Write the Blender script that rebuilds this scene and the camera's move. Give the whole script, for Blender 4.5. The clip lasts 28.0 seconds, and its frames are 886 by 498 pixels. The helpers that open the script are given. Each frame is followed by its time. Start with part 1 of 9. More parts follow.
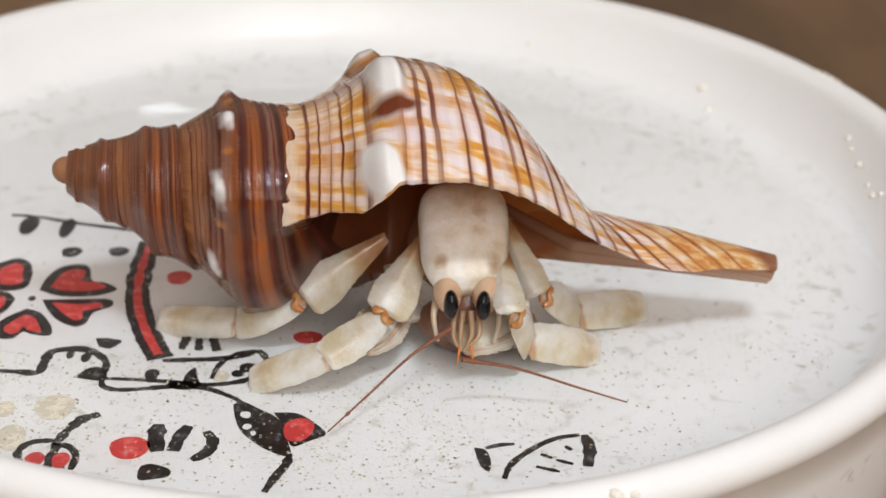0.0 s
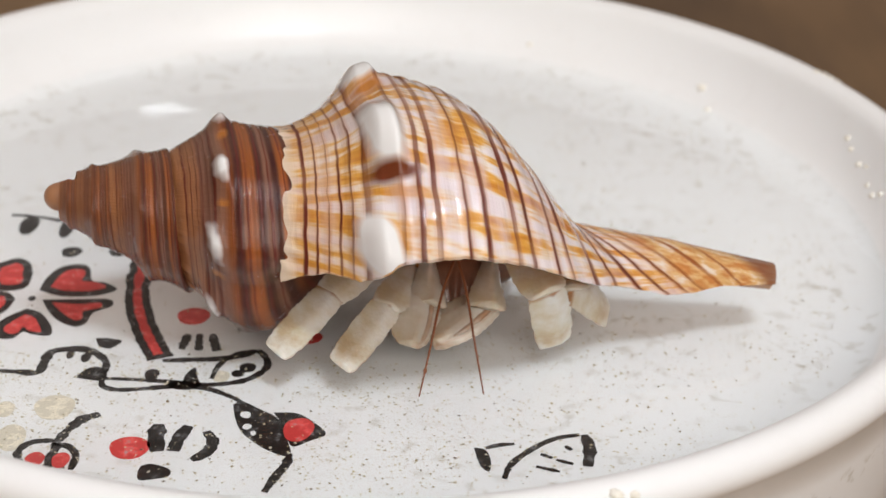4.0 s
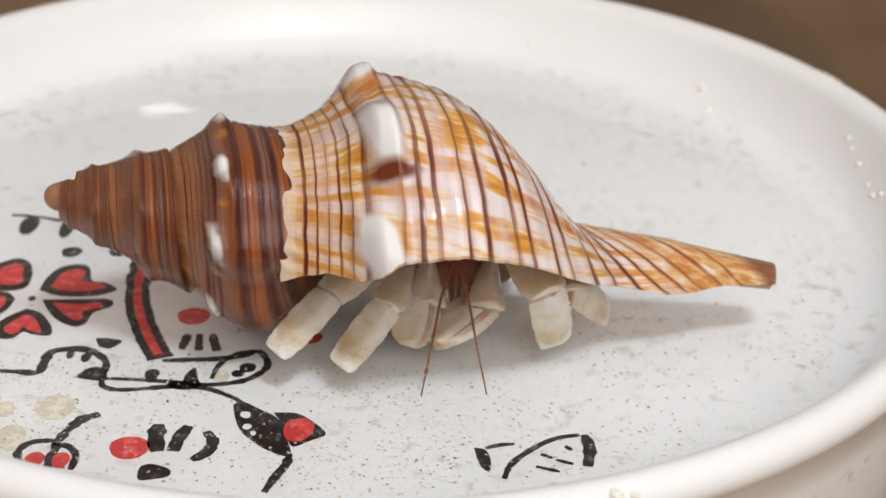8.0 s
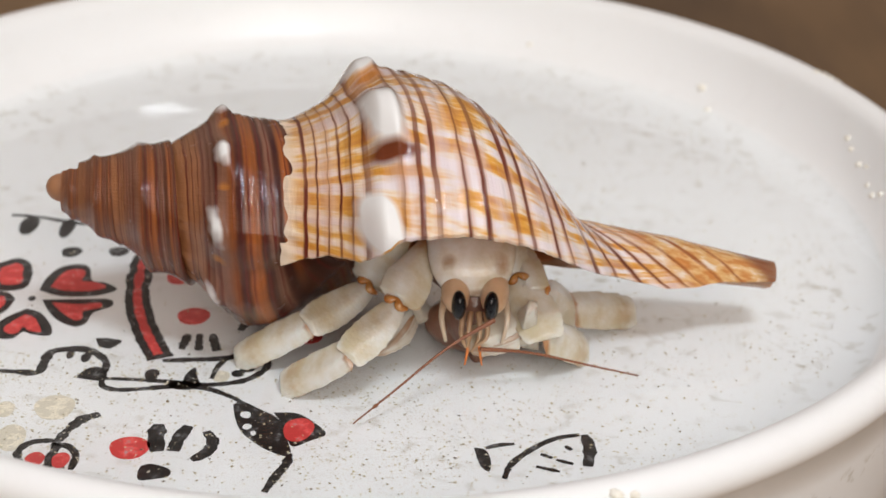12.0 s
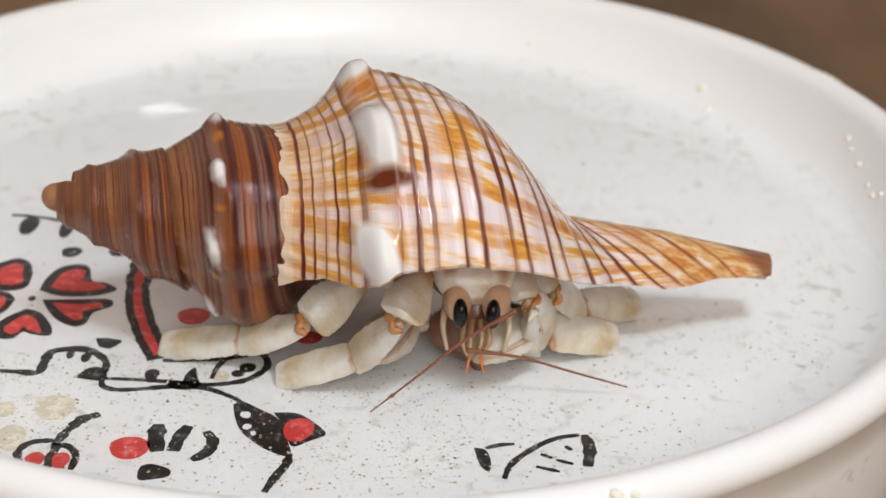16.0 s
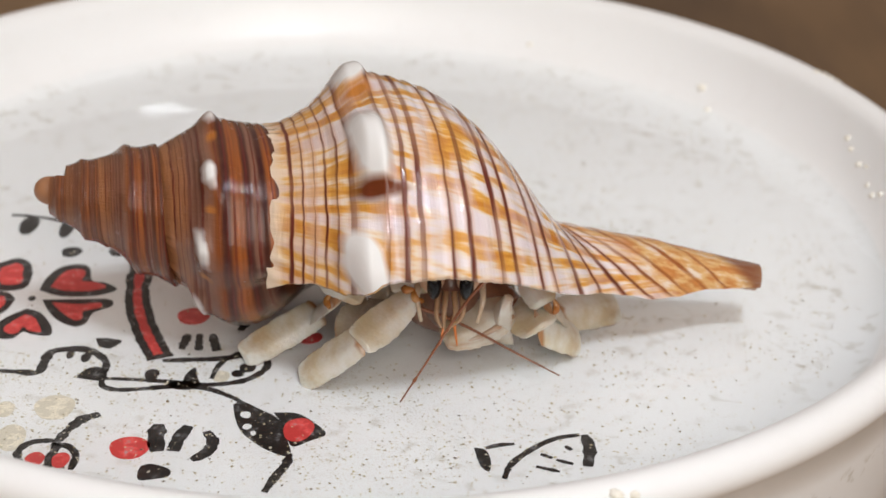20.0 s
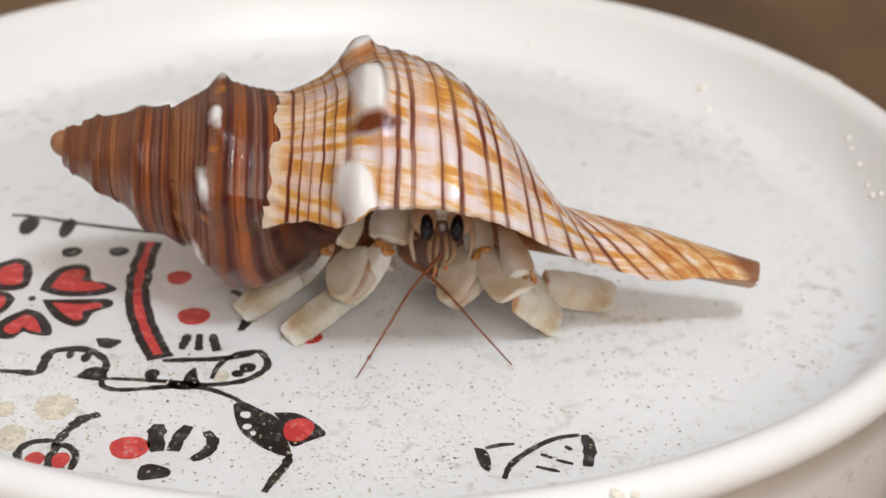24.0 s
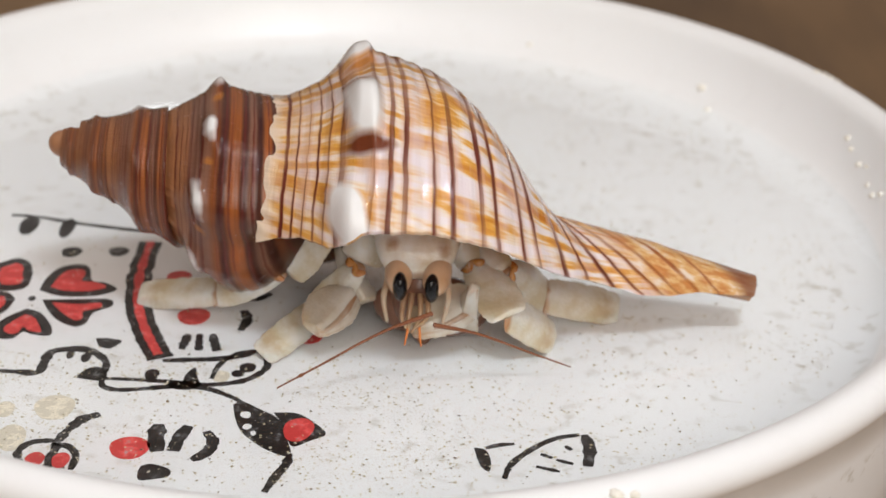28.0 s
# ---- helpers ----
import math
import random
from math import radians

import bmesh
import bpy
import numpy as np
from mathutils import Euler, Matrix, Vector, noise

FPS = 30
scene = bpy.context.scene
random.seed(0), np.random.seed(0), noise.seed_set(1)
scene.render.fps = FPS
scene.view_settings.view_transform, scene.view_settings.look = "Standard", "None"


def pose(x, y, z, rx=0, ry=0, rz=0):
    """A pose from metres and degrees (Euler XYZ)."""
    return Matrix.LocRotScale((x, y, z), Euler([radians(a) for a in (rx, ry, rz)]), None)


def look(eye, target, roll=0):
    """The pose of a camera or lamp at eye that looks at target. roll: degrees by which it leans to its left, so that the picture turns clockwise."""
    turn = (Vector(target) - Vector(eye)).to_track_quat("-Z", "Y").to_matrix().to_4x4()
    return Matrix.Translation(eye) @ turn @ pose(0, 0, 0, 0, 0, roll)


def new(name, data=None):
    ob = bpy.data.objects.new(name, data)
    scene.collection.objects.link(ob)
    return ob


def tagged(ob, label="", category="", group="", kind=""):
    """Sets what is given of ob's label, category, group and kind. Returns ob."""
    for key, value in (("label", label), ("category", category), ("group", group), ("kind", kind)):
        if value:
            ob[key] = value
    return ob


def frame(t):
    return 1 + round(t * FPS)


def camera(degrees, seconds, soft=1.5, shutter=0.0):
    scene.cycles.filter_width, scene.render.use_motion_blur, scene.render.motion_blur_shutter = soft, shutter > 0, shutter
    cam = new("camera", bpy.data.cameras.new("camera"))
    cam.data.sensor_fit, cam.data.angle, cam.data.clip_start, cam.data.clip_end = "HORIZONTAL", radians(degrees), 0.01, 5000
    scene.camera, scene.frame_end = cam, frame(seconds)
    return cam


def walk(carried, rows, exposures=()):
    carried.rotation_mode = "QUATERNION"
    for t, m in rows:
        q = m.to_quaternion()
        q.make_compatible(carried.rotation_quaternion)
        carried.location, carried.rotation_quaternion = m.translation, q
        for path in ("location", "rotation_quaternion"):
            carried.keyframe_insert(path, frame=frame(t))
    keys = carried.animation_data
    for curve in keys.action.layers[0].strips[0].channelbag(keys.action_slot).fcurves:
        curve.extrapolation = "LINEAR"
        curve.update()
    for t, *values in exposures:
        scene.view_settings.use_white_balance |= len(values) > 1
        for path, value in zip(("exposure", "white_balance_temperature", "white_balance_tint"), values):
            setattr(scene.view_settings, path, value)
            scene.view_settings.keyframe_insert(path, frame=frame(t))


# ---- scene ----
MM = 0.001

# ---- camera: stands still on a low stand in front of the dish ----
cam = camera(30.0, 28.0, soft=1.6)
EYE = (8.8 * MM, -144.451 * MM, 72.953 * MM)
AIM = (8.8 * MM, -2.5 * MM, 0.0)
walk(cam, [(0.0, look(EYE, AIM, 1.8)), (28.0, look(EYE, AIM, 1.8))], exposures=[(0.0, -0.05), (28.0, -0.05)])
cam.data.dof.use_dof = True
cam.data.dof.focus_distance = 0.129
cam.data.dof.aperture_fstop = 46.0

# ---- light: a dim warm room, a lamp of six small cells overhead, a window behind, an added unseen fill in front ----
world = bpy.data.worlds.new("room_light")
world.use_nodes = True
scene.world = world
bg = world.node_tree.nodes["Background"]
wn, wl = world.node_tree.nodes, world.node_tree.links
w_tc, w_sep, w_ramp = wn.new("ShaderNodeTexCoord"), wn.new("ShaderNodeSeparateXYZ"), wn.new("ShaderNodeValToRGB")
wl.new(w_tc.outputs["Generated"], w_sep.inputs[0])
wl.new(w_sep.outputs[2], w_ramp.inputs[0])
wl.new(w_ramp.outputs[0], bg.inputs["Color"])
w_ramp.color_ramp.elements[0].color, w_ramp.color_ramp.elements[0].position = (0.27, 0.19, 0.13, 1), 0.0
w_ramp.color_ramp.elements[1].color, w_ramp.color_ramp.elements[1].position = (0.78, 0.655, 0.58, 1), 0.75
bg.inputs["Strength"].default_value = 0.64


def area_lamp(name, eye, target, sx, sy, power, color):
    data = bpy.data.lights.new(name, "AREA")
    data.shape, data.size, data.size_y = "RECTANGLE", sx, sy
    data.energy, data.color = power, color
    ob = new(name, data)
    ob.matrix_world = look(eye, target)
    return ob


LAMP_AT, LAMP_AIM = Vector((0.070, -0.160, 0.290)), Vector((0.0, -0.015, 0.0))
for i in range(6):
    cell = look(LAMP_AT, LAMP_AIM) @ Vector(((i % 3 - 1) * 0.022, (i // 3 - 0.5) * 0.022, 0))
    area_lamp("lamp_cell", cell, LAMP_AIM, 0.011, 0.011, 0.078, (0.82, 0.915, 1.0))
area_lamp("window_light", (-0.1557, 0.7650, 0.2970), (-0.0234, 0.0337, 0.0008), 0.034, 0.010, 0.0055, (0.9, 0.96, 1.0))
# Added soft fill from the camera side lifts crab and shadows; its source is unseen.
area_lamp("front_fill", (0.16, -0.58, 0.36), (0.005, -0.02, 0.005), 0.44, 0.32, 2.15, (1.0, 0.945, 0.88))


# ---- materials ----
def material(name, base=(0.8, 0.8, 0.8), rough=0.5, metal=0.0, spec=0.5, coat=0.0):
    m = bpy.data.materials.new(name)
    m.use_nodes = True
    b = m.node_tree.nodes["Principled BSDF"]
    b.inputs["Base Color"].default_value = (*base, 1)
    b.inputs["Roughness"].default_value = rough
    b.inputs["Metallic"].default_value = metal
    b.inputs["Specular IOR Level"].default_value = spec
    b.inputs["Coat Weight"].default_value = coat
    b.inputs["Coat Roughness"].default_value = 0.08
    return m, m.node_tree.nodes, m.node_tree.links, b


def node(ns, kind, **values):
    n = ns.new(kind)
    for key, v in values.items():
        n.inputs[key].default_value = v
    return n


def ramp(ns, stops, mode="LINEAR"):
    n = ns.new("ShaderNodeValToRGB")
    n.color_ramp.interpolation = mode
    els = n.color_ramp.elements
    while len(els) < len(stops):
        els.new(0.5)
    for e, (p, c) in zip(els, stops):
        e.position, e.color = p, (*c, 1) if len(c) == 3 else c
    return n


def mix(ns, ls, fac, a, b, blend="MIX"):
    n = ns.new("ShaderNodeMix")
    n.data_type, n.blend_type = "RGBA", blend
    for sock, v in ((n.inputs[0], fac), (n.inputs[6], a), (n.inputs[7], b)):
        if isinstance(v, (int, float)):
            sock.default_value = v
        elif isinstance(v, tuple):
            sock.default_value = (*v, 1)
        else:
            ls.new(v, sock)
    return n.outputs[2]


def math_node(ns, ls, op, a, b=0.0, c=0.0, clamp=False):
    n = ns.new("ShaderNodeMath")
    n.operation, n.use_clamp = op, clamp
    for sock, v in zip(n.inputs, (a, b, c)):
        if isinstance(v, (int, float)):
            sock.default_value = v
        else:
            ls.new(v, sock)
    return n.outputs[0]


def bump(ns, ls, b, height, strength, distance, wet=False):
    n = node(ns, "ShaderNodeBump", Strength=strength, Distance=distance)
    ls.new(height, n.inputs["Height"])
    ls.new(n.outputs[0], b.inputs["Normal"])
    if wet:
        ls.new(n.outputs[0], b.inputs["Coat Normal"])
    return n


def object_noise(ns, ls, scale, detail=4.0, rough=0.55, stretch=None):
    tc = ns.new("ShaderNodeTexCoord")
    src = tc.outputs["Object"]
    if stretch:
        mp = ns.new("ShaderNodeMapping")
        mp.inputs["Scale"].default_value = stretch
        ls.new(src, mp.inputs["Vector"])
        src = mp.outputs[0]
    n = node(ns, "ShaderNodeTexNoise", Scale=scale, Detail=detail, Roughness=rough)
    ls.new(src, n.inputs["Vector"])
    return n.outputs["Fac"]


def ceramic_material():
    m, ns, ls, b = material("white_glazed_ceramic", (0.84, 0.83, 0.81), 0.26, coat=0.08)
    a = object_noise(ns, ls, 70.0, 3)
    fine = object_noise(ns, ls, 330.0, 5, 0.7, (1.0, 1.3, 1.0))
    dirt = ramp(ns, [(0.0, (0, 0, 0)), (0.56, (0, 0, 0)), (0.78, (1, 1, 1))])
    ls.new(fine, dirt.inputs[0])
    tint = ramp(ns, [(0.3, (0.89, 0.89, 0.89)), (0.75, (0.875, 0.87, 0.862))])
    ls.new(a, tint.inputs[0])
    col = mix(ns, ls, math_node(ns, ls, "MULTIPLY", dirt.outputs[0], 0.08), tint.outputs[0], (0.58, 0.54, 0.48))
    smear = ramp(ns, [(0.0, (0, 0, 0)), (0.55, (0, 0, 0)), (0.66, (1, 1, 1))])
    ls.new(object_noise(ns, ls, 620.0, 3, 0.6, (0.8, 0.9, 1.0)), smear.inputs[0])
    zone = ramp(ns, [(0.40, (0, 0, 0)), (0.62, (1, 1, 1))])
    ls.new(object_noise(ns, ls, 60.0, 3, 0.6), zone.inputs[0])
    tc = ns.new("ShaderNodeTexCoord")
    height = ns.new("ShaderNodeSeparateXYZ")
    ls.new(tc.outputs["Object"], height.inputs[0])
    settled = ns.new("ShaderNodeMapRange")
    settled.inputs["From Min"].default_value, settled.inputs["From Max"].default_value = 0.0012, 0.0002
    ls.new(height.outputs[2], settled.inputs["Value"])
    inside = math_node(ns, ls, "GREATER_THAN", height.outputs[2], -0.001)
    spots = math_node(ns, ls, "MULTIPLY", math_node(ns, ls, "MULTIPLY", settled.outputs[0], inside), math_node(ns, ls, "MULTIPLY", smear.outputs[0], math_node(ns, ls, "MULTIPLY", zone.outputs[0], 0.42)))
    col = mix(ns, ls, spots, col, (0.38, 0.32, 0.21))
    ls.new(col, b.inputs["Base Color"])
    rr = ramp(ns, [(0.3, (0.30, 0.30, 0.30)), (0.8, (0.46, 0.46, 0.46))])
    ls.new(fine, rr.inputs[0])
    ls.new(rr.outputs[0], b.inputs["Roughness"])
    bump(ns, ls, b, a, 0.06, 0.0004)
    return m


def ink_material(name, base):
    m, ns, ls, b = material(name, base, 0.45, spec=0.3)
    n = object_noise(ns, ls, 900.0, 5, 0.7)
    worn = ramp(ns, [(0.0, base), (0.50, base), (0.58, tuple(min(1, c * 1.3 + 0.03) for c in base)), (0.66, tuple(0.5 * c + 0.22 for c in base)), (0.76, (0.72, 0.70, 0.64))])
    ls.new(n, worn.inputs[0])
    ls.new(worn.outputs[0], b.inputs["Base Color"])
    return m


def table_material():
    m, ns, ls, b = material("brown_wood", (0.2, 0.13, 0.08), 0.55)
    n = object_noise(ns, ls, 14.0, 5, 0.6, (1.0, 0.25, 1.0))
    g = object_noise(ns, ls, 160.0, 4, 0.6, (1.0, 0.06, 1.0))
    c1 = ramp(ns, [(0.30, (0.035, 0.018, 0.008)), (0.48, (0.19, 0.11, 0.048)), (0.70, (0.30, 0.19, 0.095))])
    ls.new(n, c1.inputs[0])
    col = mix(ns, ls, math_node(ns, ls, "MULTIPLY", g, 0.5), c1.outputs[0], (0.10, 0.06, 0.035))
    ls.new(col, b.inputs["Base Color"])
    bump(ns, ls, b, g, 0.2, 0.0005)
    return m


def water_material():
    m = bpy.data.materials.new("clear_water")
    m.use_nodes = True
    ns, ls = m.node_tree.nodes, m.node_tree.links
    ns.clear()
    out = ns.new("ShaderNodeOutputMaterial")
    tr = ns.new("ShaderNodeBsdfTransparent")
    tr.inputs["Color"].default_value = (0.985, 0.99, 0.985, 1)
    gl = ns.new("ShaderNodeBsdfGlossy")
    gl.inputs["Roughness"].default_value = 0.015
    fr = ns.new("ShaderNodeFresnel")
    fr.inputs["IOR"].default_value = 1.33
    bp = node(ns, "ShaderNodeBump", Strength=0.12, Distance=0.0006)
    ls.new(object_noise(ns, ls, 110.0, 2, 0.4, (0.6, 1.4, 1.0)), bp.inputs["Height"])
    ls.new(bp.outputs[0], gl.inputs["Normal"])
    ls.new(bp.outputs[0], fr.inputs["Normal"])
    mx = ns.new("ShaderNodeMixShader")
    for a, c in ((fr.outputs[0], mx.inputs[0]), (tr.outputs[0], mx.inputs[1]), (gl.outputs[0], mx.inputs[2]), (mx.outputs[0], out.inputs[0])):
        ls.new(a, c)
    return m


LINES = (22.4, 23.2, 24.0, 24.9, 25.6, 26.6, 28.9, 30.2, 31.3, 33.4, 34.8, 37.3, 38.5, 40.8, 42.0, 44.4, 46.2, 47.8, 49.2, 50.8, 52.6, 54.8, 57.2)


def let_light_through(m, ns, ls, b, share, tint):
    """Thin shell: a share of the light passes and scatters on the far side."""
    tr = ns.new("ShaderNodeBsdfTranslucent")
    tr.inputs["Color"].default_value = (*tint, 1)
    mx = ns.new("ShaderNodeMixShader")
    mx.inputs[0].default_value = share
    ls.new(b.outputs[0], mx.inputs[1])
    ls.new(tr.outputs[0], mx.inputs[2])
    ls.new(mx.outputs[0], ns["Material Output"].inputs["Surface"])


def shell_material():
    """Spiral lines run at fixed places of the generating curve (u); growth bands cross them (v)."""
    m, ns, ls, b = material("banded_glossy_shell", (0.8, 0.7, 0.6), 0.16, spec=0.18, coat=1.0)
    b.inputs["Coat IOR"].default_value = 1.33
    b.inputs["Coat Roughness"].default_value = 0.03
    uv = ns.new("ShaderNodeUVMap")
    uv.uv_map = "growth"
    sep = ns.new("ShaderNodeSeparateXYZ")
    ls.new(uv.outputs[0], sep.inputs[0])
    u, v = sep.outputs[0], sep.outputs[1]

    def uv_noise(su, sv, detail=3.0, rough=0.55):
        mp = ns.new("ShaderNodeMapping")
        mp.inputs["Scale"].default_value = (su, sv, 1)
        ls.new(uv.outputs[0], mp.inputs["Vector"])
        n = node(ns, "ShaderNodeTexNoise", Scale=1.0, Detail=detail, Roughness=rough)
        ls.new(mp.outputs[0], n.inputs["Vector"])
        return n.outputs["Fac"]

    wob = uv_noise(18, 22, 2)
    tilt = ramp(ns, [(0.66, (0, 0, 0)), (0.74, (1, 1, 1))])
    ls.new(u, tilt.inputs[0])
    lean = math_node(ns, ls, "MULTIPLY", math_node(ns, ls, "MULTIPLY", math_node(ns, ls, "SUBTRACT", v, 0.33), -0.11), tilt.outputs[0])
    uw = math_node(ns, ls, "ADD", math_node(ns, ls, "ADD", u, lean), math_node(ns, ls, "MULTIPLY", math_node(ns, ls, "SUBTRACT", wob, 0.5), 0.006))
    raw = None
    for group in (LINES[:8], LINES[8:16], LINES[16:]):
        stops = []
        for k, a in enumerate(group):
            lo = min(0.75, 0.47 * (a - group[k - 1])) if k else 0.6
            hi = min(0.75, 0.47 * (group[k + 1] - a)) if k < len(group) - 1 else 0.6
            stops += [((a - lo) / 70, (0, 0, 0)), (a / 70, (1, 1, 1)), ((a + hi) / 70, (0, 0, 0))]
        r = ramp(ns, stops)
        ls.new(uw, r.inputs[0])
        raw = r.outputs[0] if raw is None else math_node(ns, ls, "MAXIMUM", raw, r.outputs[0])
    strength = ramp(ns, [(0.25, (0.4, 0.4, 0.4)), (0.5, (1, 1, 1))])
    ls.new(uv_noise(60, 9, 2), strength.inputs[0])
    thick = math_node(ns, ls, "MULTIPLY_ADD", uv_noise(45, 5, 2), 2.8, -4.35)
    mask = math_node(ns, ls, "MULTIPLY", math_node(ns, ls, "MULTIPLY_ADD", raw, 4.6, thick, clamp=True), strength.outputs[0])
    halo = math_node(ns, ls, "MULTIPLY", math_node(ns, ls, "MULTIPLY_ADD", raw, 1.6, -0.35, clamp=True), strength.outputs[0])

    # last whorl: cream and lilac ground with orange growth bands
    patch = ramp(ns, [(0.42, (0.93, 0.89, 0.91)), (0.485, (0.91, 0.80, 0.62)), (0.54, (0.83, 0.45, 0.085)), (0.66, (0.60, 0.21, 0.02))])
    ls.new(uv_noise(9, 50, 3, 0.55), patch.inputs[0])
    lilac = ramp(ns, [(0.45, (0, 0, 0)), (0.65, (1, 1, 1))])
    ls.new(uv_noise(34, 12, 3), lilac.inputs[0])
    cream = mix(ns, ls, math_node(ns, ls, "MULTIPLY", lilac.outputs[0], 0.5), patch.outputs[0], (0.78, 0.70, 0.76))
    near_suture = ramp(ns, [(0.285, (1, 1, 1)), (0.40, (0, 0, 0))])
    ls.new(u, near_suture.inputs[0])
    ochre = ramp(ns, [(0.30, (0.84, 0.70, 0.48)), (0.43, (0.74, 0.42, 0.11)), (0.62, (0.52, 0.20, 0.03))])
    ls.new(uv_noise(10, 44, 3, 0.6), ochre.inputs[0])
    cream = mix(ns, ls, math_node(ns, ls, "MULTIPLY", near_suture.outputs[0], 0.75), cream, ochre.outputs[0])
    bead = ramp(ns, [(0.298, (1, 1, 1)), (0.314, (0, 0, 0))])
    ls.new(u, bead.inputs[0])
    cream = mix(ns, ls, math_node(ns, ls, "MULTIPLY", bead.outputs[0], 0.85), cream, (0.80, 0.70, 0.55))
    canal = ramp(ns, [(0.70, (0, 0, 0)), (0.76, (1, 1, 1))])
    ls.new(u, canal.inputs[0])
    tipcol = ramp(ns, [(0.36, (0.86, 0.78, 0.66)), (0.47, (0.78, 0.52, 0.22)), (0.60, (0.60, 0.24, 0.06))])
    ls.new(uv_noise(34, 16, 3, 0.6), tipcol.inputs[0])
    cream = mix(ns, ls, canal.outputs[0], cream, tipcol.outputs[0])
    worn_tip = ramp(ns, [(0.848, (0, 0, 0)), (0.866, (1, 1, 1))])
    ls.new(uw, worn_tip.inputs[0])
    cream = mix(ns, ls, math_node(ns, ls, "MULTIPLY", worn_tip.outputs[0], 0.85), cream, (0.17, 0.05, 0.03))
    # spire: brown bands
    def at(a, c):
        return a / 70.0, c
    tan, grey, rust, dark = (0.52, 0.31, 0.16), (0.36, 0.25, 0.21), (0.50, 0.20, 0.05), (0.075, 0.018, 0.024)
    bandcol = ramp(ns, [at(20.4, tan), at(22.3, tan), at(22.6, (0.30, 0.17, 0.11)), at(22.9, tan), at(24.3, (0.42, 0.26, 0.17)), at(24.7, (0.15, 0.07, 0.07)), at(25.1, grey), at(25.6, (0.20, 0.11, 0.10)),
                        at(26.0, grey), at(26.4, (0.14, 0.06, 0.07)), at(26.9, grey), at(27.9, (0.34, 0.22, 0.18)), at(28.8, rust), at(29.6, dark), at(30.5, dark), at(31.1, rust), at(32.6, rust),
                        at(33.1, dark), at(33.8, dark), at(34.3, grey), at(35.0, grey), at(35.4, dark), at(36.1, dark), at(36.7, rust), at(37.4, rust), at(37.9, dark), at(39.0, dark)])
    ls.new(uw, bandcol.inputs[0])
    fine = ramp(ns, [(0.38, (0.20, 0.14, 0.16)), (0.47, (0.7, 0.62, 0.6)), (0.54, (1.0, 0.95, 0.9)), (0.68, (1.2, 1.0, 0.75))])
    ls.new(uv_noise(48, 2.0, 3, 0.55), fine.inputs[0])
    brown = mix(ns, ls, 1.0, mix(ns, ls, 0.42, bandcol.outputs[0], fine.outputs[0], "MULTIPLY"), (0.74, 0.54, 0.42), "MULTIPLY")
    grime = ramp(ns, [(0.42, (0, 0, 0)), (0.68, (1, 1, 1))])
    ls.new(uv_noise(16, 26, 4, 0.6), grime.inputs[0])
    brown = mix(ns, ls, math_node(ns, ls, "MULTIPLY", grime.outputs[0], 0.3), brown, (0.17, 0.075, 0.035))
    apex = ns.new("ShaderNodeMapRange")
    apex.inputs["From Min"].default_value, apex.inputs["From Max"].default_value = -2.2, -1.0
    ls.new(v, apex.inputs["Value"])
    brown = mix(ns, ls, math_node(ns, ls, "MULTIPLY_ADD", apex.outputs[0], -0.55, 0.55), brown, (0.20, 0.075, 0.03))
    age = ns.new("ShaderNodeMapRange")
    age.inputs["From Min"].default_value, age.inputs["From Max"].default_value = -0.32, 0.02
    ls.new(v, age.inputs["Value"])
    ground = mix(ns, ls, age.outputs[0], brown, cream)
    dark_u = ramp(ns, [(0.530, (0, 0, 0)), (0.555, (1, 1, 1))])
    ls.new(math_node(ns, ls, "ADD", u, math_node(ns, ls, "MULTIPLY", math_node(ns, ls, "ADD", v, 0.55), 0.15)), dark_u.inputs[0])
    dark_v = ns.new("ShaderNodeMapRange")
    dark_v.inputs["From Min"].default_value, dark_v.inputs["From Max"].default_value = -0.55, -0.49
    ls.new(v, dark_v.inputs["Value"])
    young = ns.new("ShaderNodeMapRange")
    young.inputs["From Min"].default_value, young.inputs["From Max"].default_value = -0.12, -0.22
    ls.new(v, young.inputs["Value"])
    glaze = math_node(ns, ls, "MULTIPLY", math_node(ns, ls, "MULTIPLY", dark_u.outputs[0], dark_v.outputs[0]), young.outputs[0])
    pink = ramp(ns, [(0.60, (0.055, 0.018, 0.011)), (0.70, (0.34, 0.16, 0.09)), (0.85, (0.55, 0.33, 0.20))])
    ls.new(u, pink.inputs[0])
    ground = mix(ns, ls, math_node(ns, ls, "MULTIPLY", glaze, 0.85), ground, pink.outputs[0])
    linecol = mix(ns, ls, uv_noise(30, 20), (0.06, 0.008, 0.014), (0.19, 0.028, 0.012))
    linecol = mix(ns, ls, canal.outputs[0], linecol, (0.34, 0.10, 0.025))
    col = mix(ns, ls, math_node(ns, ls, "MULTIPLY", math_node(ns, ls, "MULTIPLY", halo, age.outputs[0]), 0.5), ground, (0.62, 0.27, 0.07))
    col = mix(ns, ls, mask, col, linecol)
    col = mix(ns, ls, 1.0, col, (0.97, 0.92, 0.91), "MULTIPLY")
    for name, tint in (("knob", (0.94, 0.94, 0.93)), ("stain", (0.16, 0.034, 0.010)), ("rust", (0.62, 0.22, 0.03))):
        at = ns.new("ShaderNodeAttribute")
        at.attribute_name = name
        rr = ramp(ns, [(0.24, (0, 0, 0)), (0.58 if name == "knob" else 0.80, (1, 1, 1))])
        ls.new(math_node(ns, ls, "ADD", at.outputs["Fac"], math_node(ns, ls, "MULTIPLY", math_node(ns, ls, "SUBTRACT", wob, 0.5), 0.7)), rr.inputs[0])
        col = mix(ns, ls, rr.outputs[0], col, tint)
